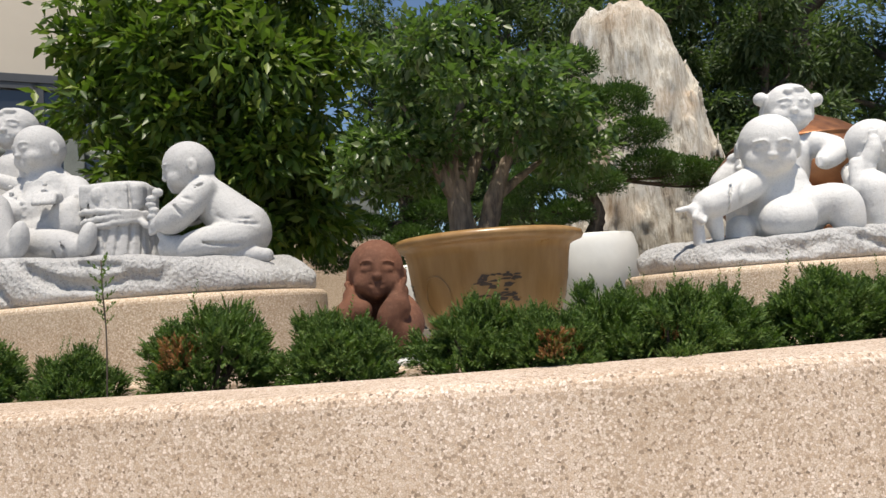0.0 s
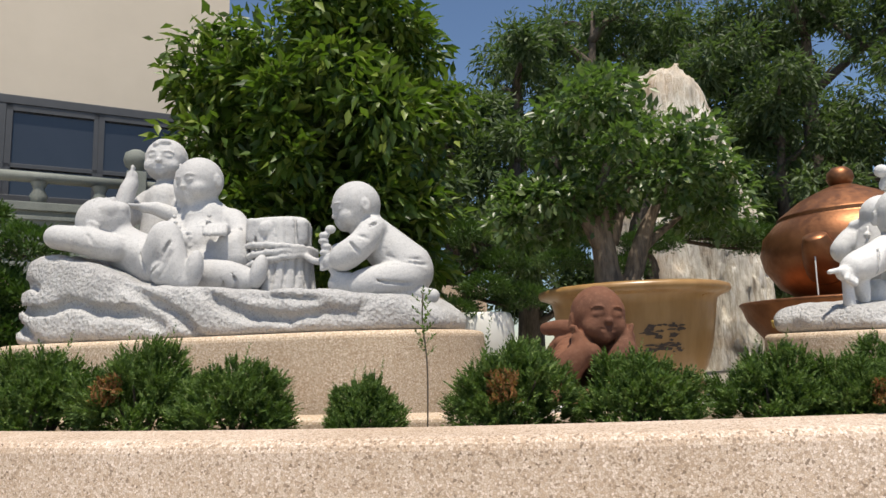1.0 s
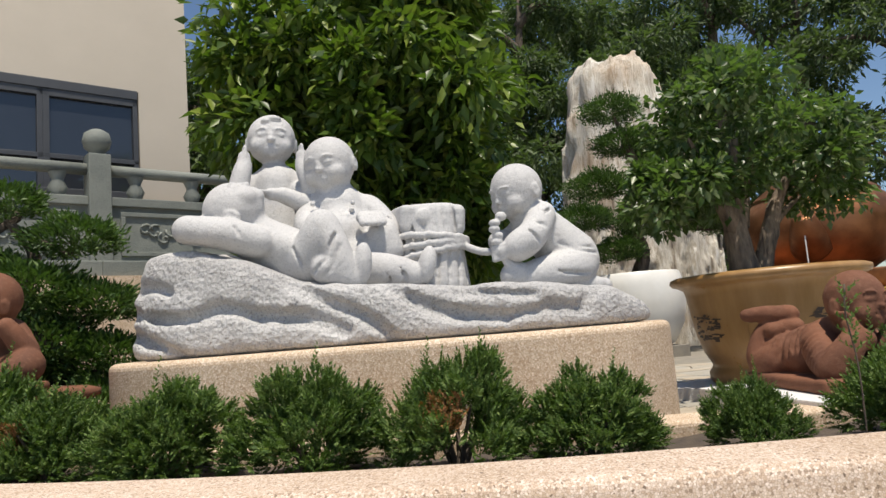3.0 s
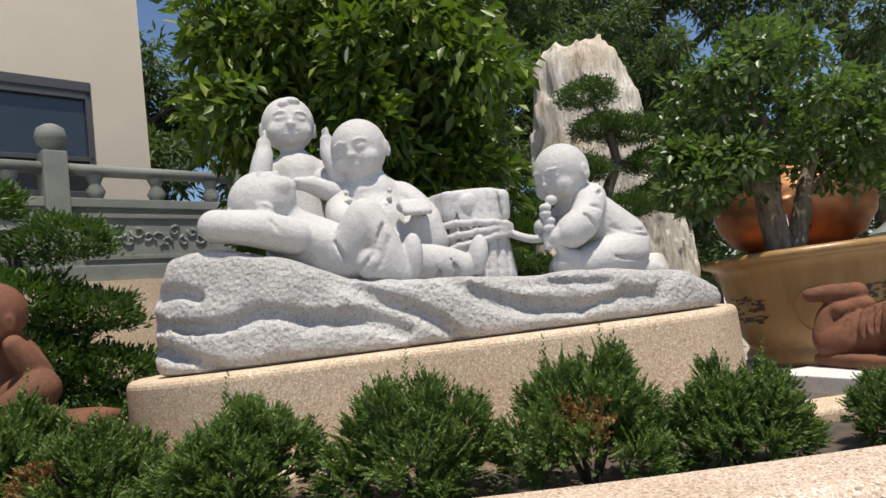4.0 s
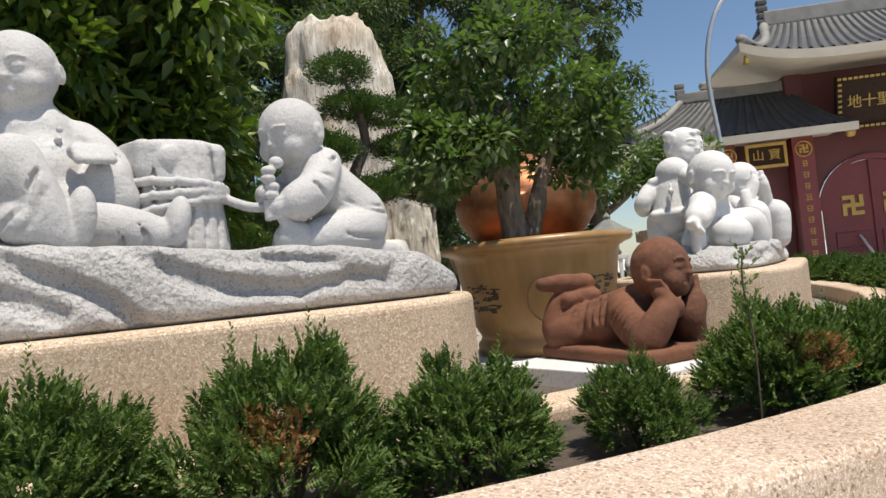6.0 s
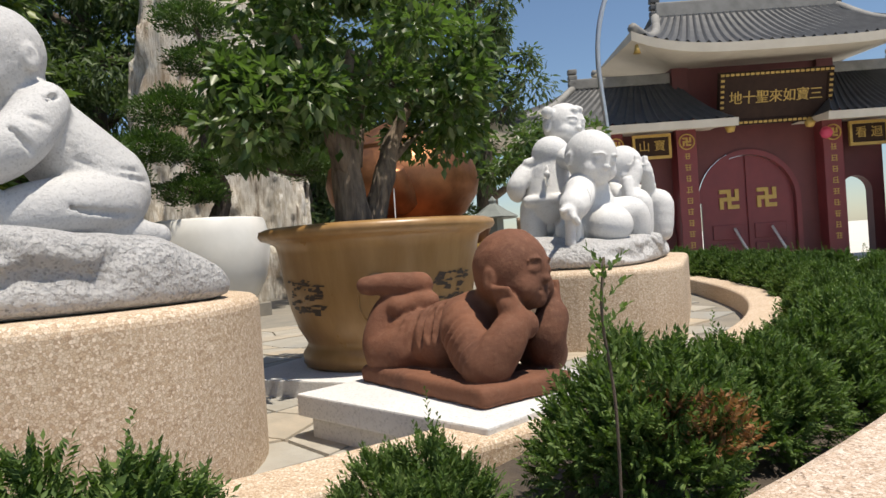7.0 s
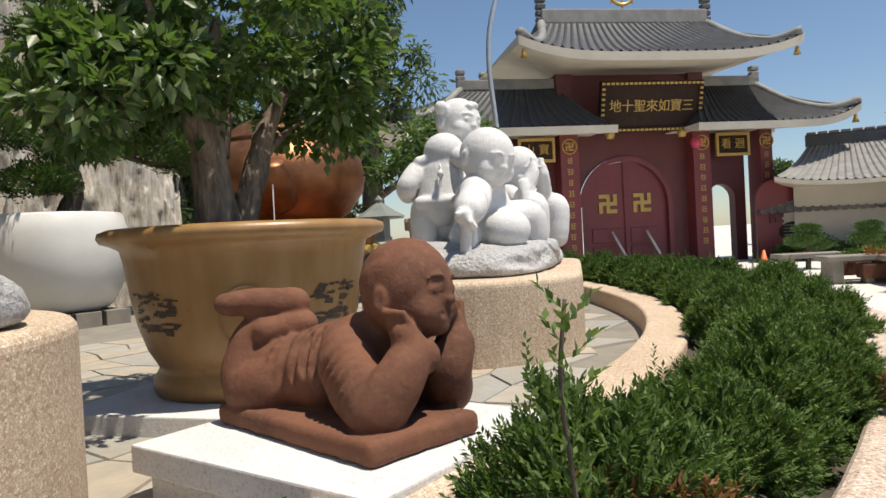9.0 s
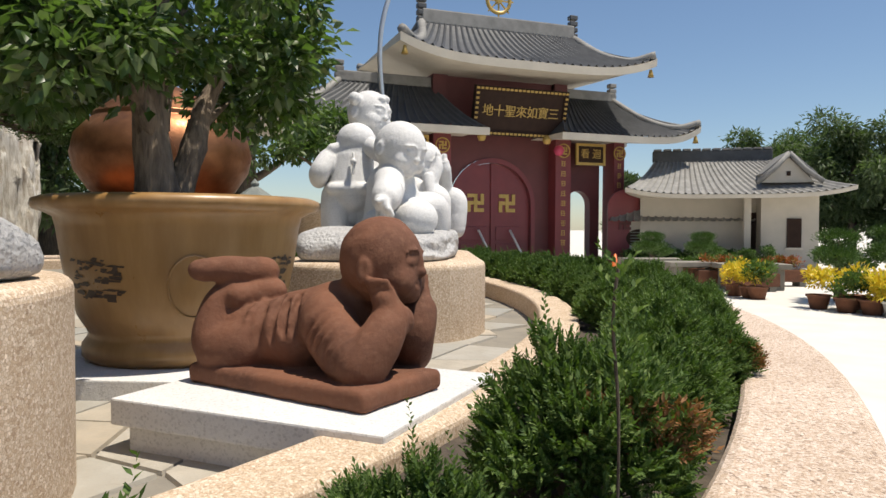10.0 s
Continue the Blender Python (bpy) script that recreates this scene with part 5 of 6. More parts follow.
def potted_tree():
    t = thing("planter_box", pose(6.7, 9.1, PLAZA_Z), "tall beige planter behind the carved children", "planter")
    part("body", turned([(0, 0), (0.42, 0), (0.55, 1.6), (0.62, 1.62), (0.62, 1.8), (0.5, 1.8), (0.48, 1.7), (0, 1.7)], 24), WASH, t, smooth=True)
    cl = ball_clumps((0, 0, 1.05), (1.25, 0.9, 0.55), 26, 0.24, 77)
    tree("small_bonsai_tree", pose(6.7, 9.1, PLAZA_Z + 1.7), ([(0, 0, -0.02), (0.1, 0, 0.3), (-0.05, 0, 0.7), (0, 0, 1.2)], [0.09, 0.07, 0.05, 0.02]),
         [([(0.05, 0, 0.4), (0.5, 0, 0.7), (0.95, 0, 0.95)], [0.05, 0.03, 0.01]), ([(0, 0, 0.45), (-0.5, 0, 0.7), (-0.95, 0, 0.85)], [0.05, 0.03, 0.01])],
         cl, 130, FICUS_LEAF, BARK_PALE, "small trained broadleaf tree in a tall planter", 0.11, 0.5, 0.2, 0.3)


potted_tree()

# ---- the gate ----
GATE = Matrix.Translation((23.78, 12.46, -0.775)) @ Matrix(((0.705, 0.708, 0, 0), (-0.708, 0.705, 0, 0), (0, 0, 1, 0), (0, 0, 0, 1))) @ Matrix.Scale(1.4, 4)
# gate space: x along the front, -y towards the court, z up from the plaza


def roof_mesh(x0, x1, yf, yb, z_eave, z_ridge, rx0, rx1, yr, curl, mat, name, tiles=34, thick=0.16, open_left=False, open_right=False):
    """A curved hipped roof: eaves at yf and yb that curl up at the corners, a ridge from rx0 to rx1 at yr, and raised rows of tiles."""
    bm = bmesh.new()
    nu, nv = tiles * 4, 10

    def pt(u, v, side):
        # u 0..1 along, v 0..1 from eave to ridge
        ex = x0 + (x1 - x0) * u
        ye = yf if side < 0 else yb
        lift = curl * abs(2 * u - 1) ** 4
        if open_left and u < 0.5:
            lift = 0
        if open_right and u > 0.5:
            lift = 0
        gx = rx0 + (rx1 - rx0) * u
        x = ex + (gx - ex) * v
        y = ye + (yr - ye) * v
        z = z_eave + lift * (1 - v) ** 1.5 + (z_ridge - z_eave) * (0.62 * v + 0.38 * v * v)
        z += 0.055 * max(0.0, math.sin(u * tiles * 2 * math.pi)) ** 0.6
        return (x, y, z)

    for side in (-1, 1):
        grid = [[bm.verts.new(pt(i / nu, j / nv, side)) for j in range(nv + 1)] for i in range(nu + 1)]
        for i in range(nu):
            for j in range(nv):
                bm.faces.new((grid[i][j], grid[i + 1][j], grid[i + 1][j + 1], grid[i][j + 1]))
    # hip ends
    for u, cond in ((0.0, not open_left), (1.0, not open_right)):
        f, b = [bm.verts.new(pt(u, j / nv, -1)) for j in range(nv + 1)], [bm.verts.new(pt(u, j / nv, 1)) for j in range(nv + 1)]
        for j in range(nv):
            bm.faces.new((f[j], f[j + 1], b[j + 1], b[j]))
    return part(name, bm, mat, None)


def eave_board(x0, x1, yf, yb, z, curl, depth, mat, name, inner, zin, open_left=False, open_right=False):
    """The plastered underside and edge of an eave."""
    bm = bmesh.new()
    n = 40
    loops = []
    for i in range(n + 1):
        u = i / n
        lift = curl * abs(2 * u - 1) ** 4
        if (open_left and u < 0.5) or (open_right and u > 0.5):
            lift = 0
        x = x0 + (x1 - x0) * u
        xi = max(inner[0], min(inner[1], x))
        loops.append([bm.verts.new(p) for p in ((x, yf, z + lift - 0.01), (x, yf + 0.03, z + lift - depth), (xi, inner[2], zin), (xi, inner[3], zin), (x, yb - 0.03, z + lift - depth), (x, yb, z + lift - 0.01))])
    for a, b in zip(loops, loops[1:]):
        for k in range(5):
            bm.faces.new((a[k], b[k], b[k + 1], a[k + 1]))
    for lp in (loops[0], loops[-1]):
        bm.faces.new(lp)
    return part(name, bm, mat, None)


def ridge_bar(points, r, mat, name, parent, label=""):
    return part(name, tube(smooth_line(points, 6), r, 8), mat, parent, label, True)


def emblem(size, t):
    """A four-armed temple emblem: square bars, bent to one side, in the x-z plane."""
    w = size * 0.2
    h = size / 2
    bm = box(-w / 2, w / 2, 0, t, -h, h)
    bm = box(-h, -w / 2, 0, t, -w / 2, w / 2, 0, bm)
    bm = box(w / 2, h, 0, t, -w / 2, w / 2, 0, bm)
    bm = box(-h, -w / 2, 0, t, h - w, h, 0, bm)
    bm = box(w / 2, h, 0, t, -h, -h + w, 0, bm)
    bm = box(h - w, h, 0, t, w / 2, h, 0, bm)
    bm = box(-h, -h + w, 0, t, -h, -w / 2, 0, bm)
    return bm


def text_on(word, size, mat, parent, x, y, z, name, tilt=90):
    cu = bpy.data.curves.new(name, "FONT")
    cu.body, cu.size, cu.extrude, cu.align_x, cu.align_y = word, size, 0.012, "CENTER", "CENTER"
    ob = new(name, cu)
    cu.materials.append(mat)
    ob.parent = parent
    ob.location, ob.rotation_euler = (x, y, z), (radians(tilt), 0, 0)
    return ob


def arch_outline(w, h, n=16):
    r = w / 2
    return [(-r, 0), (r, 0)] + [(r * math.cos(math.pi * i / n), h - r + r * math.sin(math.pi * i / n)) for i in range(n + 1)]


def arch_slab(w, h, y0, y1, cx=0.0, bm=None):
    bm2 = bmesh.new()
    pts = arch_outline(w, h)
    f = [bm2.verts.new((cx + x, y0, z)) for x, z in pts]
    b = [bm2.verts.new((cx + x, y1, z)) for x, z in pts]
    bm2.faces.new(f)
    bm2.faces.new(b[::-1])
    for i in range(len(pts)):
        j = (i + 1) % len(pts)
        bm2.faces.new((f[i], f[j], b[j], b[i]))
    return join(bm, bm2)


def wall_with_arch(x0, x1, z1, w, h, cx, y0, y1):
    """A wall with an arched opening right through it."""
    bm = bmesh.new()
    n = 16
    inner = [(cx - w / 2, 0)] + [(cx + w / 2 * math.cos(math.pi - math.pi * i / n), h - w / 2 + w / 2 * math.sin(math.pi * i / n)) for i in range(n + 1)] + [(cx + w / 2, 0)]
    outer = [(x0, 0)] + [(x0 + (x1 - x0) * i / n, z1) for i in range(n + 1)] + [(x1, 0)]
    rows = []
    for y in (y0, y1):
        rows.append(([bm.verts.new((x, y, z)) for x, z in inner], [bm.verts.new((x, y, z)) for x, z in outer]))
    for k in range(len(inner) - 1):
        for (i, o), s in zip(rows, (1, -1)):
            bm.faces.new((i[k], i[k + 1], o[k + 1], o[k]))
        bm.faces.new((rows[0][0][k], rows[0][0][k + 1], rows[1][0][k + 1], rows[1][0][k]))
        bm.faces.new((rows[0][1][k], rows[0][1][k + 1], rows[1][1][k + 1], rows[1][1][k]))
    for a in (0, -1):
        bm.faces.new((rows[0][0][a], rows[0][1][a], rows[1][1][a], rows[1][0][a]))
    return bm


def glyph_bars(w, h, seed, t=0.012, y=0.0):
    """Strokes of unreadable writing as small plain bars."""
    g = random.Random(seed)
    bm = None
    for k in range(3):
        z = -h / 2 + h * (k + 0.5) / 3
        ww = w * g.uniform(0.55, 1.0)
        bm = box(-ww / 2, ww / 2, y, y + t, z - h * 0.05, z + h * 0.05, 0, bm)
    for k in range(2):
        x = w * (k - 0.5) * g.uniform(0.3, 0.7)
        bm = box(x - w * 0.05, x + w * 0.05, y, y + t, -h * g.uniform(0.3, 0.5), h * g.uniform(0.3, 0.5), 0, bm)
    return bm


def gate():
    g = thing("temple_gate", GATE, "maroon temple gate with tiered grey tile roofs and gilded plaque", "gate")
    p = lambda name, bm, mat, label="", smooth=False: part(name, bm, mat, g, label, smooth)
    # walls
    p("front_wall", wall_with_arch(-1.6, 1.75, 4.6, 2.72, 3.82, -0.12, 0.0, 0.35), RED_WALL)
    p("side_wall", wall_with_arch(2.2, 3.55, 4.5, 0.85, 2.95, 2.80, 0.1, 0.4), RED_WALL)
    p("side_wall", wall_with_arch(-3.45, -2.05, 4.5, 0.85, 2.95, -2.75, 0.1, 0.4), RED_WALL)
    p("upper_wall", box(-1.95, 2.05, -0.1, 0.5, 4.6, 6.3), RED_WALL)
    for x, w in ((-1.82, 0.52), (1.98, 0.52), (3.92, 0.38), (-3.66, 0.38)):
        p("column", box(x - w / 2, x + w / 2, -0.42, 0.2, 0, 4.7, 0.03), RED_PAINT)
        ring = turned([(0.21, -0.01), (0.21, 0.03), (0.18, 0.03), (0.18, -0.01)], 32)
        ring.transform(pose(x, -0.425, 4.08, 90))
        p("medallion", ring, GOLD, "gilded ring", True)
        e = emblem(0.22, 0.03)
        e.transform(pose(x, -0.455, 4.08))
        p("emblem", e, GOLD, "gilded emblem")
        for k in range(9):
            b = glyph_bars(0.17, 0.19, int(x * 10) + k, 0.014)
            b.transform(pose(x, -0.432, 3.70 - 0.29 * k))
            p("inscription", b, GOLD, "gilded writing")
    for x in (-1.82, 1.98):
        p("upper_post", box(x - 0.22, x + 0.22, -0.25, 0.5, 4.7, 6.3, 0.02), RED_WALL)
    # doors
    frame = bmesh.new()
    a, b = arch_outline(2.72, 3.82, 24), arch_outline(2.46, 3.69, 24)
    for i in range(1, len(a) - 1):
        for y in (-0.06,):
            q = [(a[i], y), (a[i + 1], y), (b[i + 1], y), (b[i], y)]
            frame.faces.new([frame.verts.new((-0.12 + v[0], yy, v[1])) for v, yy in q])
            frame.faces.new([frame.verts.new((-0.12 + v[0], yy, v[1])) for v, yy in ((b[i], -0.06), (b[i + 1], -0.06), (b[i + 1], 0.2), (b[i], 0.2))])
    p("door_arch", frame, RED_PAINT)
    for s, x in ((-1, -0.62), (1, 0.38)):
        leaf = p("door_leaf", arch_slab(2.44, 3.68, 0.08, 0.16, -0.12), RED_PAINT) if s < 0 else p("door_post", box(-0.15, -0.09, 0.03, 0.09, 0, 3.66, 0.01), RED_PAINT)
        e = emblem(0.52, 0.04)
        e.transform(pose(x, 0.04, 2.53))
        p("emblem", e, GOLD, "large gilded emblem")
        for z0, z1 in ((0.15, 0.85), (0.95, 1.35), (1.45, 1.85)):
            p("door_panel", box(-0.12 + s * 0.56 - 0.42, -0.12 + s * 0.56 + 0.42, 0.045, 0.085, z0, z1, 0.02), RED_PAINT)
        bar = tube([(x + 0.05, -0.05, 1.75), (x + 0.45, -0.55, 0.6)], 0.035, 8)
        p("door_brace", bar, WHITE_GLAZE, "white metal brace", True)
    leaf = arch_slab(1.05, 2.95, -0.05, 0.05)
    leaf.transform(pose(3.75, -0.95, 0.0, 0, 0, -14))
    p("open_side_door", leaf, RED_PAINT, "open maroon door leaf with rounded top")
    e = emblem(0.36, 0.04)
    e.transform(pose(3.72, -1.04, 1.95, 0, 0, -14))
    p("emblem", e, RED_WALL, "dark red emblem")
    # plaque
    tilt = Matrix.Translation((0.22, -1.1, 4.98)) @ pose(0, 0, 0, 14)
    board = p("plaque", box(-1.32, 1.32, -0.02, 0.08, -0.6, 0.6), DARK_WOOD_AND_SHADE, "dark lacquered plaque in a gilded frame")
    board.matrix_local = tilt
    for x0, x1, z0, z1 in ((-1.42, 1.42, 0.52, 0.66), (-1.42, 1.42, -0.66, -0.52), (-1.42, -1.28, -0.52, 0.52), (1.28, 1.42, -0.52, 0.52)):
        fr = part("plaque_frame", box(x0, x1, -0.07, 0.1, z0, z1, 0.02), DARK_WOOD_AND_SHADE, board)
        n = int(max(x1 - x0, z1 - z0) / 0.12)
        scroll = None
        for k in range(n):
            u = (k + 0.5) / n
            cx, cz = (x0 + (x1 - x0) * u, (z0 + z1) / 2) if x1 - x0 > z1 - z0 else ((x0 + x1) / 2, z0 + (z1 - z0) * u)
            scroll = box(cx - 0.045, cx + 0.045, -0.095, -0.068, cz - 0.03, cz + 0.03, 0.008, scroll, 1)
        tagged(part("frame_carving", scroll, GOLD, board, "gilded scroll carving"), kind="stuff")
    for k, ch in enumerate("地十聖來如寶三"):
        tx = text_on(ch, 0.34, GOLD, board, -1.0 + 0.335 * k, -0.035, 0.0, "character")
    for x in (-0.9, 1.1):
        p("plaque_foot", turned([(0.0, -0.12), (0.09, -0.1), (0.13, 0.02), (0.08, 0.1), (0.0, 0.12)], 12, None, pose(x, -1.0, 4.28)), GOLD, "gilded bracket", True)
    p("lantern", turned([(0.0, -0.16), (0.1, -0.12), (0.16, 0.0), (0.1, 0.12), (0.0, 0.16)], 16, None, pose(1.55, -0.9, 4.02)), PINK, "pink paper lantern", True)
    for cx, word in ((2.86, "看迴"), (-2.75, "山寶")):
        sb = p("side_plaque", box(cx - 0.46, cx + 0.46, -0.5, -0.42, 3.72, 4.28), DARK_WOOD_AND_SHADE, "small dark plaque")
        for x0, x1, z0, z1 in ((-0.5, 0.5, 4.24, 4.32), (-0.5, 0.5, 3.68, 3.76), (-0.5, -0.43, 3.76, 4.24), (0.43, 0.5, 3.76, 4.24)):
            part("plaque_frame", box(cx + x0, cx + x1, -0.53, -0.44, z0, z1, 0.01), GOLD, sb)
        for k, ch in enumerate(word):
            text_on(ch, 0.30, GOLD, sb, cx - 0.2 + 0.4 * k, -0.515, 4.0, "character")
    # roofs
    def under(ob, label=""):
        ob.parent = g
        if label:
            ob["label"] = label
        return ob

    under(roof_mesh(-3.55, 3.85, -2.2, 2.2, 6.12, 7.55, -2.25, 2.45, 0.0, 0.42, TILE, "roof", 30))
    under(eave_board(-3.58, 3.88, -2.24, 2.24, 6.12, 0.42, 0.22, EAVE, "eave", (-2.1, 2.2, -0.35, 0.5), 6.05))
    p("ridge", box(-2.3, 2.5, -0.12, 0.12, 7.45, 7.86, 0.04), TILE_PALE)
    for x in (-2.3, 2.5):
        s = -1 if x < 0 else 1
        for k in range(4):
            p("ridge_ornament", box(x - 0.13, x + 0.13, -0.1, 0.1, 7.5 + 0.18 * k, 7.64 + 0.18 * k, 0.03), TILE)
        for yy in (-2.2, 2.2):
            ex = -3.55 if s < 0 else 3.85
            ridge_bar([(x, 0, 7.5), (x + (ex - x) * 0.25, yy * 0.45, 6.82), (x + (ex - x) * 0.6, yy * 0.78, 6.5), (ex, yy, 6.62)], 0.12, TILE_PALE, "hip_ridge", g)
            bell = turned([(0, 0.12), (0.04, 0.1), (0.06, 0.0), (0.09, -0.1), (0, -0.08)], 12, None, pose(ex * 0.97, yy * 0.97, 6.12))
            p("bell", bell, GOLD, "small brass bell", True)
    for x0, x1, rx0, rx1, ol, orr in ((-7.2, -1.05, -4.6, -1.9, False, True), (1.15, 5.75, 2.1, 3.9, True, False)):
        under(roof_mesh(x0, x1, -1.8, 1.8, 4.42, 5.75, rx0, rx1, 0.0, 0.42, TILE, "lower_roof", 22, open_left=ol, open_right=orr))
        under(eave_board(x0 - 0.02, x1 + 0.02, -1.84, 1.84, 4.42, 0.42, 0.2, EAVE, "lower_eave", (max(x0, -3.9), min(x1, 4.0), -0.4, 0.5), 4.4, ol, orr))
        ex, rx = (x0, rx0) if orr else (x1, rx1)
        p("lower_ridge", box(rx0 - 0.1, rx1 + 0.1, -0.1, 0.1, 5.7, 5.98, 0.03), TILE_PALE)
        for k in range(3):
            p("ridge_ornament", box(rx - 0.12, rx + 0.12, -0.1, 0.1, 5.8 + 0.16 * k, 5.93 + 0.16 * k, 0.03), TILE_PALE)
        for yy in (-1.8, 1.8):
            ridge_bar([(rx, 0, 5.75), (rx + (ex - rx) * 0.3, yy * 0.45, 5.1), (rx + (ex - rx) * 0.65, yy * 0.8, 4.78), (ex, yy, 4.92)], 0.10, TILE_PALE, "hip_ridge", g)
        bell = turned([(0, 0.12), (0.04, 0.1), (0.06, 0.0), (0.09, -0.1), (0, -0.08)], 12, None, pose(ex * 0.98, -1.75, 4.42))
        p("bell", bell, GOLD, "small brass bell", True)
    rim = turned([(0.40, -0.03), (0.40, 0.03), (0.31, 0.03), (0.31, -0.03), (0.40, -0.03)], 32)
    rim.transform(pose(0.05, 0, 8.35, 90))
    wheel = p("dharma_wheel", rim, GOLD, "gilded eight-spoked wheel", True)
    for k in range(8):
        sp = box(-0.02, 0.02, -0.02, 0.02, 0.05, 0.46)
        sp.transform(pose(0.05, 0, 8.35, 0, 45 * k))
        part("spoke", sp, GOLD, wheel)
    part("hub", turned([(0, -0.06), (0.1, -0.05), (0.1, 0.05), (0, 0.06)], 16, None, pose(0.05, 0, 8.35, 90)), GOLD, wheel)
    p("steps", box(-4.2, 4.4, -1.6, 2.0, 0.0, 0.12, 0.02), MORTAR)


gate()


# ---- standing rock, teapot fountain ----
def standing_rock():
    hs = np.array((0.3, 1.4, 2.8, 4.2, 5.25, 6.2, 6.85, 7.25, 7.55))
    lf = np.array((-1.5, -1.65, -1.72, -1.68, -1.62, -1.58, -1.5, -1.4, -1.15))
    rt = np.array((1.75, 1.8, 1.78, 1.65, 1.45, 1.22, 0.95, 0.7, 0.3))

    def f(q):
        x, y, z = q[..., 0] - 4.2, q[..., 1] - 15.6, q[..., 2]
        a, b = np.interp(z, hs, lf), np.interp(z, hs, rt)
        c, w = (a + b) / 2, np.maximum((b - a) / 2, 0.05)
        dpt = 0.55 * w + 0.4
        r = np.sqrt(((x - c) / w) ** 2 + (y / dpt) ** 2)
        return np.maximum((r - 1) * np.minimum(w, dpt) * 0.8, z - 7.55)

    cl = Clay(0.085)
    cl.add((f, np.array((2.2, 13.9, 0.25)), np.array((6.4, 17.3, 7.6))), 0.001)
    st = np.array((1.0, 1.0, 0.28))
    cl.wave = lambda P: 0.16 * wave_noise(P * st, 2.4, 31) + 0.16 * np.abs(wave_noise(P * st, 6.5, 32)) + 0.05 * wave_noise(P * st, 15, 33)
    put_statue("standing_rock", cl, (4.3, 15.6, 0.3), BIG_ROCK, "towering streaked cream and ochre scholar's rock", "rock")


standing_rock()


def teapot():
    c = Vector((5.5, 11.45))
    t = thing("teapot_fountain", pose(c.x, c.y, 2.06) @ Matrix.Scale(0.665, 4), "giant hammered copper teapot fountain pouring water", "fountain")
    R = 2.0
    prof = [(0, 0.0), (1.0, 0.0), (1.15, 0.06), (1.6, 0.35), (1.92, 0.85), (2.0, 1.25), (1.9, 1.7), (1.6, 2.05), (1.5, 2.12), (1.55, 2.17), (1.5, 2.22), (1.0, 2.62), (0.4, 2.92), (0.18, 3.0), (0, 3.02)]
    part("body", turned([(r * 1.02, z * 0.97) for r, z in prof], 72), COPPER, t, smooth=True)
    part("lid_rim", turned([(1.42, 1.99), (1.52, 2.02), (1.52, 2.10), (1.42, 2.13)], 72), COPPER, t, smooth=True)
    part("knob", turned([(0.0, 3.38), (0.16, 3.36), (0.29, 3.24), (0.32, 3.08), (0.26, 2.92), (0.16, 2.85), (0.2, 2.80)], 32), COPPER, t, "round polished knob", True)
    d = Vector((-0.72, -0.68))
    sp = [Vector((d.x * r, d.y * r, z)) for r, z in ((1.65, 0.75), (2.0, 0.9), (2.25, 1.15), (2.38, 1.38))]
    part("spout", tube(smooth_line(sp, 6), list(np.interp(np.linspace(0, 1, 19), [0, 1], [0.52, 0.25])), 16), COPPER, t, smooth=True)
    hd = Vector((0.72, 0.68))
    hp = [Vector((hd.x * r, hd.y * r, z)) for r, z in ((1.7, 1.75), (2.4, 1.95), (2.75, 1.3), (2.4, 0.6), (1.7, 0.5))]
    part("handle", tube(smooth_line(hp, 6), 0.15, 10), COPPER, t, smooth=True)
    g = random.Random(4)
    for k in range(60):
        a = math.radians(-20) + g.uniform(-0.12, 0.12)
        z = 0.35 + 1.45 * k / 60
        r = float(np.interp(z, [q[1] * 0.95 for q in prof[3:9]], [q[0] * 0.93 for q in prof[3:9]])) + 0.01
        part("relief_leaf", turned([(0, -0.05), (0.07, 0), (0, 0.05)], 6, None, Matrix.Translation((r * math.cos(a), r * math.sin(a), z))), COPPER, t) if k % 2 else None
    e = sp[-1]
    water = [(e.x, e.y, e.z - 0.05), (e.x + d.x * 0.12, e.y + d.y * 0.12, e.z - 0.6), (e.x + d.x * 0.18, e.y + d.y * 0.18, e.z - 1.5), (e.x + d.x * 0.2, e.y + d.y * 0.2, e.z - 2.3)]
    part("water_jet", tube(smooth_line(water, 8), 0.016, 7), WHITE_GLAZE, t, "thin stream of falling water", True)
    b = thing("fountain_basin", pose(c.x - 0.54, c.y - 0.54, FLOOR_Z - 0.02) @ Matrix.Scale(0.63, 4), "wide dark copper basin catching the teapot's water", "basin")
    part("bowl", turned([(0, 0.3), (0.9, 0.3), (1.0, 0.36), (1.7, 0.75), (2.2, 1.4), (2.32, 1.75), (2.38, 1.82), (2.32, 1.86), (2.22, 1.78), (1.7, 1.3), (0, 1.2)], 72), COPPER, b, smooth=True)
    part("stand", turned([(0, 0), (1.2, 0), (1.2, 0.3), (0, 0.3)], 48), MORTAR, b)
    part("pedestal", turned([(0.75, 1.2), (0.75, 1.9), (1.0, 1.9)], 32, None, Matrix.Translation((0.9, 0.9, 0))), COPPER, b)
    for k in range(9):
        a = radians(205 + 16 * k)
        lf = None
        for j in range(8):
            q = turned([(0, -0.02), (0.1, 0.0), (0.12, 0.08), (0, 0.2)], 6, None, Matrix.Translation((2.14 * math.cos(a), 2.14 * math.sin(a), 1.25)) @ pose(0, 0, 0, 0, 0, 45 * j) @ pose(0.13, 0, 0, 0, 55, 0))
            lf = join(lf, q)
        part("lotus_ornament", lf, GOLD, b, "small gilded lotus")


teapot()


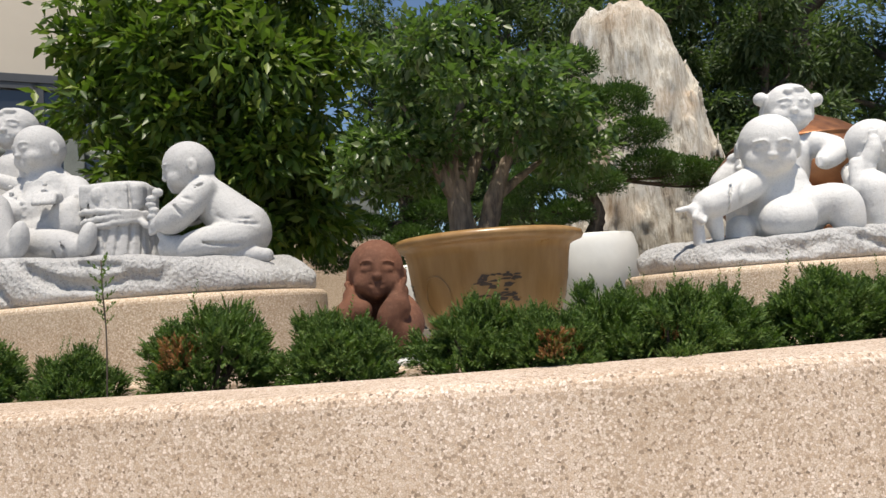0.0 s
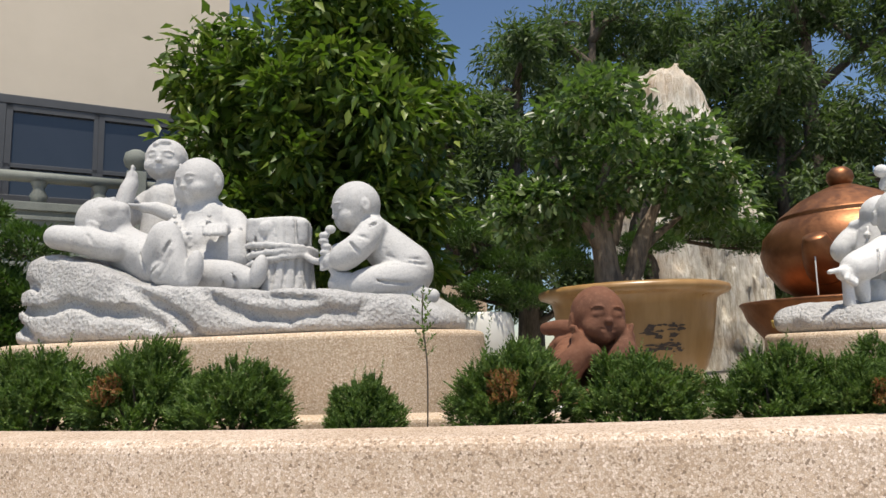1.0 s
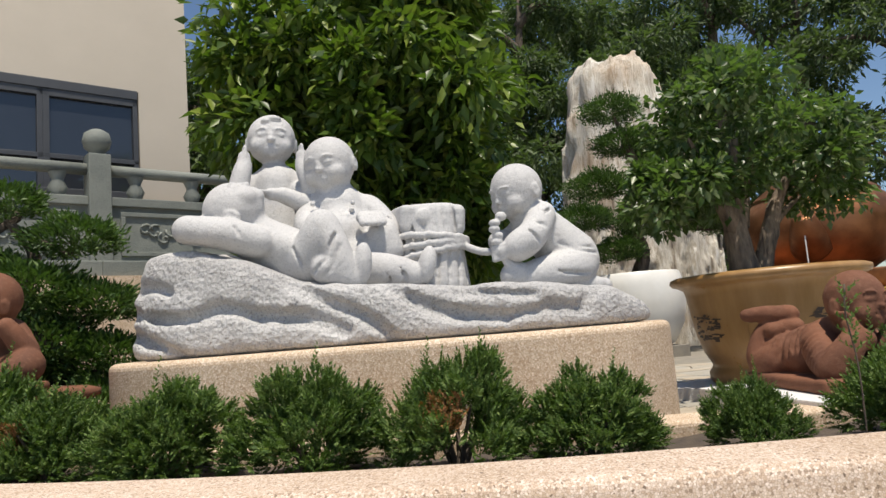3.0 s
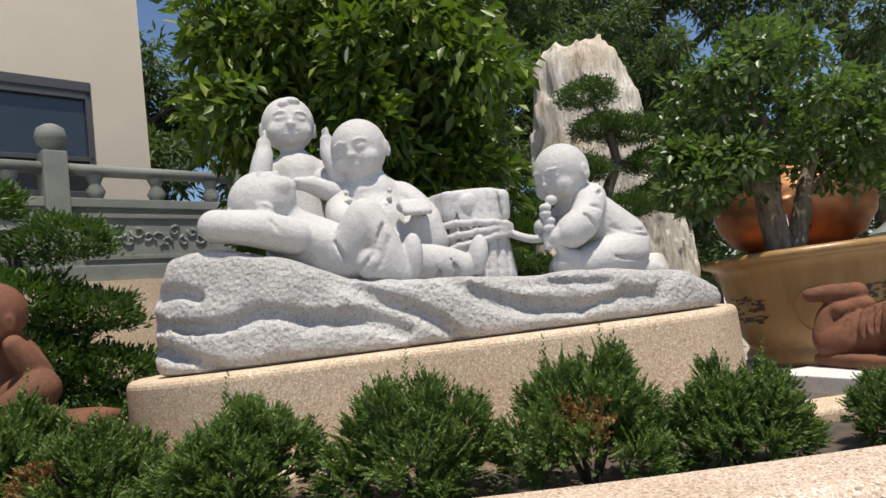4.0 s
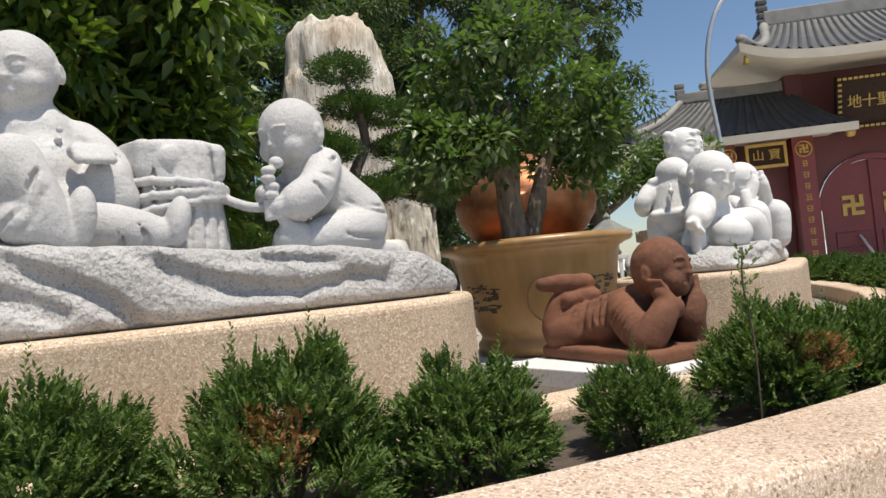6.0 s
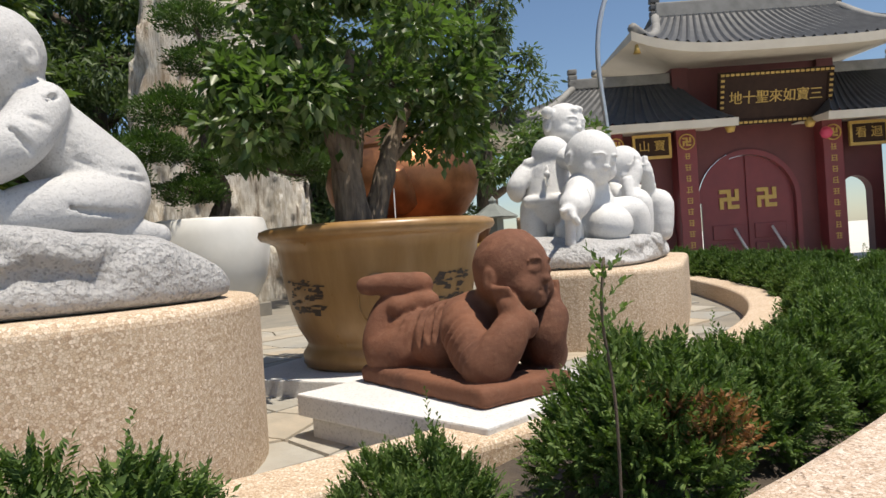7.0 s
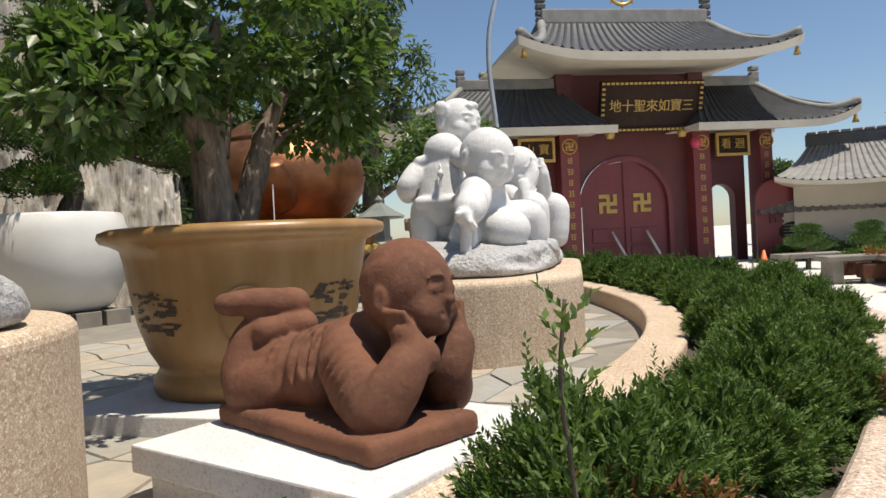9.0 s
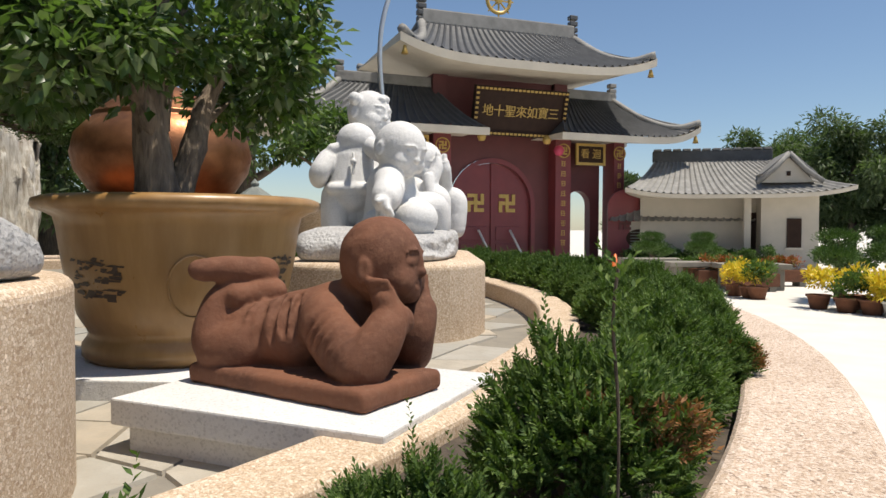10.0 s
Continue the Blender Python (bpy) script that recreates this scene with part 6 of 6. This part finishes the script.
# ---- building, balustrade ----
def building():
    b = thing("temple_building", Matrix.Translation((-5.5, 13.4, PLAZA_Z)) @ pose(0, 0, 0, 0, 0, 28), "beige rendered hall with a band of dark grey windows", "building")
    # local: x towards the corner, front faces -y
    part("wall", box(-16, 0, 0.0, 8, 0, 4.0), BUILDING, b)
    part("wall", box(-16, 0, 0.0, 8, 5.85, 13.5), BUILDING, b)
    part("wall", box(-0.85, 0, 0.0, 8, 4.0, 5.85), BUILDING, b)
    part("wall", box(-16, -0.85, 0.5, 8, 4.0, 5.85), FRAME_GREY, b)
    part("window_head", box(-16, -0.87, -0.03, 0.12, 5.7, 5.86, 0.01), FRAME_GREY, b)
    part("window_sill", box(-16, -0.87, -0.05, 0.14, 3.92, 4.06, 0.01), FRAME_GREY, b)
    x = -0.87
    for k in range(9):
        w = 1.45
        win = part("window", box(x - w, x, 0.06, 0.1, 4.06, 5.7), WINDOW, b)
        for x0, x1, z0, z1 in ((x - w, x - w + 0.10, 4.06, 5.7), (x - 0.08, x, 4.06, 5.7), (x - w, x, 5.58, 5.7), (x - w, x, 4.55, 4.63)):
            part("frame", box(x0, x1, -0.01, 0.09, z0, z1, 0.006), FRAME_GREY, win)
        x -= w
        if k % 2:
            part("mullion", box(x - 0.32, x, -0.02, 0.14, 4.06, 5.7, 0.01), FRAME_GREY, b)
            x -= 0.32


building()


def balustrade():
    g0 = Vector((-6.61, 11.80))
    d = Vector((0.868, 0.497)).normalized()
    ang = math.degrees(math.atan2(d.y, d.x))
    for k in range(-4, 2):
        p = g0 + d * (2.9 * k)
        t = thing("stone_balustrade", pose(p.x, p.y, 2.86, 0, 0, ang), "grey-green carved stone balustrade bay with ball-topped post", "balustrade", "bays of the stone balustrade")
        part("post", box(-0.16, 0.16, -0.16, 0.16, 0.0, 1.85, 0.02), BALUSTRADE, t)
        part("ball", turned([(0, 1.83), (0.1, 1.85), (0.11, 1.9), (0.18, 1.96), (0.21, 2.07), (0.18, 2.19), (0.09, 2.25), (0, 2.26)], 24), BALUSTRADE, t, "carved ball", True)
        part("hand_rail", tube([(0.16, 0, 1.62), (2.74, 0, 1.62)], 0.09, 12), BALUSTRADE, t, smooth=True)
        for x in (0.55, 1.45, 2.35):
            part("baluster", turned([(0.09, 1.18), (0.14, 1.3), (0.08, 1.42), (0.13, 1.54)], 12, None, Matrix.Translation((x, 0, 0))), BALUSTRADE, t, smooth=True)
        part("mid_rail", box(0.16, 2.74, -0.11, 0.11, 1.05, 1.19, 0.015), BALUSTRADE, t)
        panel = part("panel", box(0.16, 2.74, -0.05, 0.05, 0.2, 1.05), BALUSTRADE, t)
        for x0, x1, z0, z1 in ((0.3, 2.6, 0.9, 0.97), (0.3, 2.6, 0.28, 0.35), (0.3, 0.37, 0.35, 0.9), (2.53, 2.6, 0.35, 0.9)):
            part("moulding", box(x0, x1, -0.085, -0.045, z0, z1, 0.01), BALUSTRADE, panel)
        gg = random.Random(k + 20)
        for s in range(12):
            cx, cz, r = 0.6 + 1.7 * (s + 0.5) / 12, 0.62 + gg.uniform(-0.1, 0.1), gg.uniform(0.07, 0.13)
            pts = [(cx + r * math.cos(a * 0.7 + s) * (1 - a / 12), -0.06, cz + r * math.sin(a * 0.7 + s) * (1 - a / 12)) for a in range(9)]
            part("scroll_relief", tube(pts, 0.022, 5), BALUSTRADE, panel, smooth=True)
        part("base_rail", box(0.0, 2.9, -0.18, 0.18, -0.05, 0.2, 0.02), BALUSTRADE, t)
    w = part("terrace_wall", box(-16, 7.1, 0, 1.2, 0, 2.52), WASH)
    w.matrix_world = pose(g0.x + 0.1, g0.y - 0.25, PLAZA_Z, 0, 0, ang)
    tagged(w, "beige pebble-wash terrace wall below the balustrade", "wall", kind="structure")


balustrade()


# ---- small things of the court and plaza ----
def seated_boy():
    cl = Clay(0.011)
    face(cl, (-5.28, 5.2, 2.02), 0.165, turn(-50, 8, 10))
    cl.add(cap((-5.3, 5.3, 1.82), (-5.3, 5.32, 1.62), 0.12, 0.17), 0.05)
    cl.line([(-5.17, 5.26, 1.84), (-5.06, 5.14, 1.7), (-5.14, 5.06, 1.86)], (0.07, 0.05), 0.03)
    cl.line([(-5.42, 5.26, 1.82), (-5.5, 5.1, 1.66), (-5.42, 5.04, 1.82)], (0.07, 0.05), 0.03)
    for dx in (-1, 1):
        cl.line([(-5.3 + 0.1 * dx, 5.26, 1.58), (-5.3 + 0.26 * dx, 5.08, 1.62), (-5.3 + 0.1 * dx, 5.0, 1.52)], (0.11, 0.07), 0.03)
    cl.add(slab_of((-5.3, 5.2, 1.48), (0.3, 0.28, 0.035), (0, 0, 12), 0.03), 0.01)
    put_statue("seated_boy_statue", cl, (-5.3, 5.2, 1.45), TERRACOTTA, "reddish terracotta statue of a seated boy, chin in hands").location += Vector((-0.16, 0.05, -0.02))
    t = thing("round_saucer", pose(-5.51, 5.40, FLOOR_Z - 0.02), "brown ceramic stand with a flared rim under the boy", "stand")
    part("rim", turned([(0, 0.5), (0.55, 0.5), (0.62, 0.52), (0.62, 0.56), (0.55, 0.58), (0, 0.57)], 40), TERRACOTTA, t, smooth=True)
    part("foot", turned([(0.0, 0), (0.36, 0), (0.34, 0.2), (0.42, 0.5), (0, 0.5)], 40), TERRACOTTA, t, smooth=True)


seated_boy()


def street_lamp():
    t = thing("street_lamp", pose(8.8, 9.25, PLAZA_Z), "curved galvanised steel street lamp behind the statues", "lamp")
    pts = [(0, 0, 0), (0, 0, 3.0), (-0.10, 0.06, 4.6), (-0.02, 0.0, 5.5), (0.26, -0.16, 6.2), (0.75, -0.45, 6.65)]
    part("pole", tube(smooth_line(pts, 6), 0.046, 10), STEEL, t, smooth=True)
    part("lamp_head", box(0.70, 1.2, -0.56, -0.36, 6.60, 6.74, 0.04), STEEL, t)
    part("base", turned([(0.12, 0), (0.12, 1.2), (0.07, 1.3)], 16), STEEL, t, smooth=True)


street_lamp()


def stone_lantern():
    t = thing("stone_lantern", pose(10.8, 14.0, PLAZA_Z) @ Matrix.Scale(0.85, 4), "grey stone garden lantern with a flared cap", "lantern")
    part("shaft", turned([(0, 0), (0.4, 0), (0.4, 0.2), (0.2, 0.3), (0.18, 1.6), (0.35, 1.75), (0.35, 1.85)], 6), BALUSTRADE, t)
    part("light_box", turned([(0.3, 1.85), (0.3, 2.4), (0, 2.4)], 6), BALUSTRADE, t)
    part("cap", turned([(0.75, 2.42), (0.7, 2.38), (0.3, 2.4), (0.0, 2.4)], 6), BALUSTRADE, t)
    part("roof", turned([(0.78, 2.44), (0.45, 2.62), (0.2, 2.8), (0.1, 2.86), (0.13, 2.95), (0, 3.1)], 6), BALUSTRADE, t)
    f = thing("white_fence", pose(9.2, 12.6, PLAZA_Z, 0, 0, -35), "low white railing beyond the court", "fence")
    for k in range(14):
        part("slat", box(0.16 * k, 0.16 * k + 0.09, 0, 0.06, 0.1, 1.45, 0.01), WHITE_GLAZE, f)
    part("rail", box(-0.05, 2.3, -0.02, 0.08, 1.35, 1.45, 0.01), WHITE_GLAZE, f)


stone_lantern()


def garden_house():
    h = thing("garden_house", pose(27.0, 4.3, PLAZA_Z, 0, 0, -80), "white-walled temple house with grey tiled gable roof", "house")
    # local: x runs along the front, -y faces the plaza
    part("wall", box(-2.9, 1.5, 0, 4, 0, 2.75), WHITE_WALL, h)
    part("wall", box(1.5, 3.5, -1.0, 4, 0, 2.9), WHITE_WALL, h)
    # solid panel: the shade inside the open window is put into its colour
    w = part("window", box(2.4, 2.9, -1.06, -0.9, 0.75, 1.85), DARK_WOOD_AND_SHADE, h, "dark panel painted as the shade in an open window")
    part("sill", box(2.34, 2.96, -1.08, -1.0, 0.67, 0.75, 0.01), EAVE, w)
    part("column", box(0.9, 1.15, -1.0, -0.75, 0, 2.75, 0.02), WHITE_WALL, h)
    # no opening here: a dark panel paints the doorway's inner shade
    part("doorway", box(1.2, 1.5, -0.02, 0.1, 0, 2.1), DARK_WOOD_AND_SHADE, h, "dark panel painted as the shade in a doorway")
    r = roof_mesh(-3.5, 4.5, -1.9, 5.0, 2.75, 4.35, -2.3, 2.2, 1.3, 0.3, TILE_PALE, "roof", 30)
    r.parent = h
    e = eave_board(-3.52, 4.52, -1.93, 5.03, 2.75, 0.3, 0.16, EAVE, "eave", (-2.9, 3.5, -0.2, 4.0), 2.7)
    e.parent = h
    part("ridge", box(-2.4, 2.3, 1.15, 1.45, 4.25, 4.72, 0.05), TILE, h)
    for k in range(12):
        part("ridge_tile", box(-2.35 + 0.39 * k, -2.03 + 0.39 * k, 1.1, 1.5, 4.72, 4.80, 0.02), TILE_PALE, h)
    gb = bmesh.new()
    f = [gb.verts.new(v) for v in ((1.5, -1.15, 3.2), (3.3, -1.15, 3.2), (2.4, -1.15, 4.15))]
    k2 = [gb.verts.new(v) for v in ((1.5, 0.6, 3.2), (3.3, 0.6, 3.2), (2.4, 0.6, 4.15))]
    gb.faces.new(f)
    gb.faces.new(k2[::-1])
    for i in range(3):
        gb.faces.new((f[i], f[(i + 1) % 3], k2[(i + 1) % 3], k2[i]))
    gable = part("gable", gb, WHITE_WALL, h)
    part("vent", box(2.33, 2.47, -1.18, -1.14, 3.45, 3.62), DARK_WOOD_AND_SHADE, gable)
    for s0 in (-1, 1):
        part("gable_verge", tube([(2.4, -1.25, 4.3), (2.4 + s0 * 0.55, -1.3, 3.68), (2.4 + s0 * 1.15, -1.4, 3.2)], 0.1, 8), TILE_PALE, h, smooth=True)
        slope = box(-0.04, 1.2, -1.3, 1.2, 0, 0.09, 0.02)
        slope.transform(pose(2.4, 0, 4.28, 0, 42, 0) if s0 > 0 else pose(2.4, 0, 4.28, 0, 0, 180) @ pose(0, 0, 0, 0, 42, 0) @ pose(0, 0.1, 0))
        part("gable_roof", slope, TILE_PALE, h)
    w = thing("garden_wall", pose(26.5, 8.0, PLAZA_Z, 0, 0, -78), "white garden wall with tiled cap and dark lattice windows", "wall")
    part("wall", box(-0.2, 5.5, 0, 0.3, 0, 1.75), WHITE_WALL, w)
    rf = roof_mesh(-0.4, 5.7, -0.5, 0.8, 1.75, 2.25, -0.3, 5.6, 0.15, 0.0, TILE_PALE, "tile_cap", 21)
    rf.parent = w
    for k in range(3):
        x = 0.8 + 1.7 * k
        wn2 = part("lattice_window", turned([(0, -0.03), (0.42, -0.03), (0.42, 0.02), (0, 0.02)], 24, None, Matrix.Translation((x, -0.03, 1.05)) @ Matrix.Diagonal((1.25, 1, 0.9, 1)) @ pose(0, 0, 0, 90)), DARK_WOOD_AND_SHADE, w, "dark oval lattice")
        for j in range(5):
            part("bar", box(x - 0.36, x + 0.36, -0.08, -0.055, 0.8 + 0.12 * j, 0.83 + 0.12 * j), BALUSTRADE, wn2)


garden_house()


def flower_pot(x, y, r, h, mat, leaf, seed, label):
    t = thing("plant_pot", pose(x, y, PLAZA_Z), label, "pot plant", "potted plants on the plaza")
    part("pot", turned([(0, 0), (r * 0.7, 0), (r * 0.95, h * 0.85), (r * 1.08, h * 0.86), (r * 1.08, h), (r * 0.9, h), (r * 0.85, h * 0.9), (0, h * 0.88)], 20), mat, t, smooth=True)
    P, O = clump_points(ball_clumps((0, 0, h + 0.24), (r * 1.3, r * 1.3, 0.18), 8, 0.14, seed), 90, 0.3)
    D = unit(O + np.array((0, 0, 0.5)) + 0.5 * nrng.normal(size=P.shape))
    part("foliage", leaf_mesh("foliage", P, D, 0.09, 0.035, leaf), None, t)


pots = [(11.3, 1.75, YELLOW), (10.9, 1.35, HEDGE_LEAF), (10.7, 1.0, YELLOW), (10.5, 0.7, YELLOW), (10.3, 0.35, HEDGE_LEAF), (10.9, 0.6, BLOSSOM_RED), (11.2, 0.9, HEDGE_LEAF), (11.5, 1.2, YELLOW), (13.3, 3.2, YELLOW), (12.7, 2.75, HEDGE_LEAF), (12.9, 2.9, YELLOW), (10.2, -0.1, YELLOW), (10.6, -0.2, HEDGE_LEAF)]
for i, (x, y, lf) in enumerate(pots):
    flower_pot(x, y, 0.2, 0.26, WHITE_GLAZE if i == 3 else TERRACOTTA, lf, 60 + i, "yellow-flowered plant in a small pot on the plaza" if lf is YELLOW else "leafy green plant in a terracotta pot on the plaza")


def display_table(x, y, rz, label):
    t = thing("stone_table", pose(x, y, PLAZA_Z, 0, 0, rz), label, "table")
    part("top", box(-0.8, 0.8, -0.4, 0.4, 0.5, 0.62, 0.02), MORTAR, t)
    for sx in (-0.55, 0.55):
        part("leg", box(sx - 0.12, sx + 0.12, -0.3, 0.3, 0, 0.5, 0.02), MORTAR, t)


for x, y, rz in ((15.6, 4.2, -60), (15.2, 2.9, -70), (17.2, 5.4, -60)):
    display_table(x, y, rz, "low grey stone table near the temple house")
for x, y, s in ((12.9, 1.3, 1.0), (20.5, 5.9, 0.9), (21.5, 4.4, 0.9), (13.6, 0.3, 1.1)):
    cloud_pine(x, y, PLAZA_Z + 0.35, [(0, 0, 0.9 * s, 0.35), (0.45, 0, 0.6 * s, 0.36), (-0.5, 0.1, 0.55 * s, 0.38), (0.1, -0.3, 0.4 * s, 0.34)], ([(0, 0, -0.4), (0.1, 0, 0.2), (-0.1, 0, 0.5), (0, 0, 0.85)], [0.08, 0.07, 0.05, 0.03]), "small cloud-pruned pine on the plaza")


def clipped_shrub(x, y, r, seed):
    t = thing("clipped_shrub", pose(x, y, PLAZA_Z), "low round clipped shrub at the foot of the white wall", "shrub", "round shrubs along the garden wall")
    part("stem", tube([(0, 0, -0.02), (0.01, 0, r * 0.4), (0, 0.01, r)], [0.04, 0.03, 0.015], 6), BARK_DARK, t)
    P, O = clump_points(ball_clumps((0, 0, r * 0.85), (r * 0.62, r * 0.62, r * 0.5), 12, r * 0.36, seed), 90, 0.5)
    part("crown", leaf_mesh("crown", P, unit(O + 0.5 * nrng.normal(size=P.shape)), 0.11, 0.05, PINE_LEAF), None, t)


for i in range(9):
    clipped_shrub(25.6 - 0.05 * i, 7.4 - 0.62 * i, 0.42 + 0.07 * ((i * 7) % 3), 300 + i)


def plant_trough(x, y, rz, leaf, seed, label):
    t = thing("plant_trough", pose(x, y, PLAZA_Z, 0, 0, rz), label, "planter", "troughs on the plaza")
    part("box", box(-0.6, 0.6, -0.22, 0.22, 0.12, 0.42, 0.015), TERRACOTTA, t)
    part("soil", box(-0.57, 0.57, -0.19, 0.19, 0.40, 0.428), SOIL, t)
    for sx in (-0.45, 0.45):
        part("foot_block", box(sx - 0.08, sx + 0.08, -0.18, 0.18, 0, 0.12, 0.01), MORTAR, t)
    P, O = clump_points(ball_clumps((0, 0, 0.58), (0.5, 0.16, 0.12), 14, 0.13, seed), 60, 0.3)
    part("foliage", leaf_mesh("foliage", P, unit(O + np.array((0, 0, 0.6)) + 0.5 * nrng.normal(size=P.shape)), 0.09, 0.035, leaf), None, t)


for i, (x, y, rz, lf) in enumerate(((16.4, 4.3, -62, HEDGE_LEAF), (15.6, 3.6, -66, BLOSSOM_RED), (14.6, 2.9, -58, HEDGE_LEAF), (17.6, 3.6, -70, HEDGE_LEAF), (16.6, 2.2, -64, BLOSSOM_RED))):
    plant_trough(x, y, rz, lf, 400 + i, "brown clay trough of low plants on the plaza")


def traffic_cone(x, y):
    t = thing("traffic_cone", pose(x, y, PLAZA_Z), "orange plastic traffic cone on the plaza", "cone")
    part("cone", turned([(0.17, 0.03), (0.03, 0.7), (0, 0.7)], 20), ORANGE, t, smooth=True)
    part("base", box(-0.2, 0.2, -0.2, 0.2, 0, 0.035, 0.01), ORANGE, t)


traffic_cone(17.9, 6.58)
for i, (x, y, h, s) in enumerate([(46, 5.6, 5.8, 2.4), (47, 1.6, 6.6, 3.4), (45, -2.4, 7.4, 3.8), (44, -6.6, 7.4, 4.0), (48, 10.6, 5.0, 2.2), (43, -11, 7.4, 4.4), (52, -0.5, 7.6, 4.4)]):
    far_tree(x, y, h, s, 90 + i, "dark rounded tree far beyond the temple house", 0.36, 300)

# ---- paving pieces ----


def flagstones():
    g = random.Random(12)
    nx, ny, sx, sy = 20, 14, 0.47, 0.40
    grid = [[Vector((-1.6 + sx * i + g.uniform(-0.17, 0.17), 3.9 + sy * j + g.uniform(-0.15, 0.15))) for j in range(ny + 1)] for i in range(nx + 1)]
    for i in range(nx):
        for j in range(ny):
            q = [grid[i][j], grid[i + 1][j], grid[i + 1][j + 1], grid[i][j + 1]]
            c = sum(q, Vector((0, 0))) / 4
            off = min((c - p).length for _, p, n in LINE[::4])
            if off < 1.5:
                continue
            z = g.uniform(0.0, 0.006)
            verts = []
            for k, lvl in ((0.975, 0.0), (0.95, 0.014)):
                verts += [((p - c).x * k, (p - c).y * k, lvl + (z if lvl else -0.01)) for p in q]
            ob = new("flagstone", mesh_of("flagstone", verts, [(4, 5, 6, 7), (0, 1, 5, 4), (1, 2, 6, 5), (2, 3, 7, 6), (3, 0, 4, 7)], FLAG))
            ob.location = (c.x, c.y, FLOOR_Z - 0.010)
            ob.parent = court


flagstones()
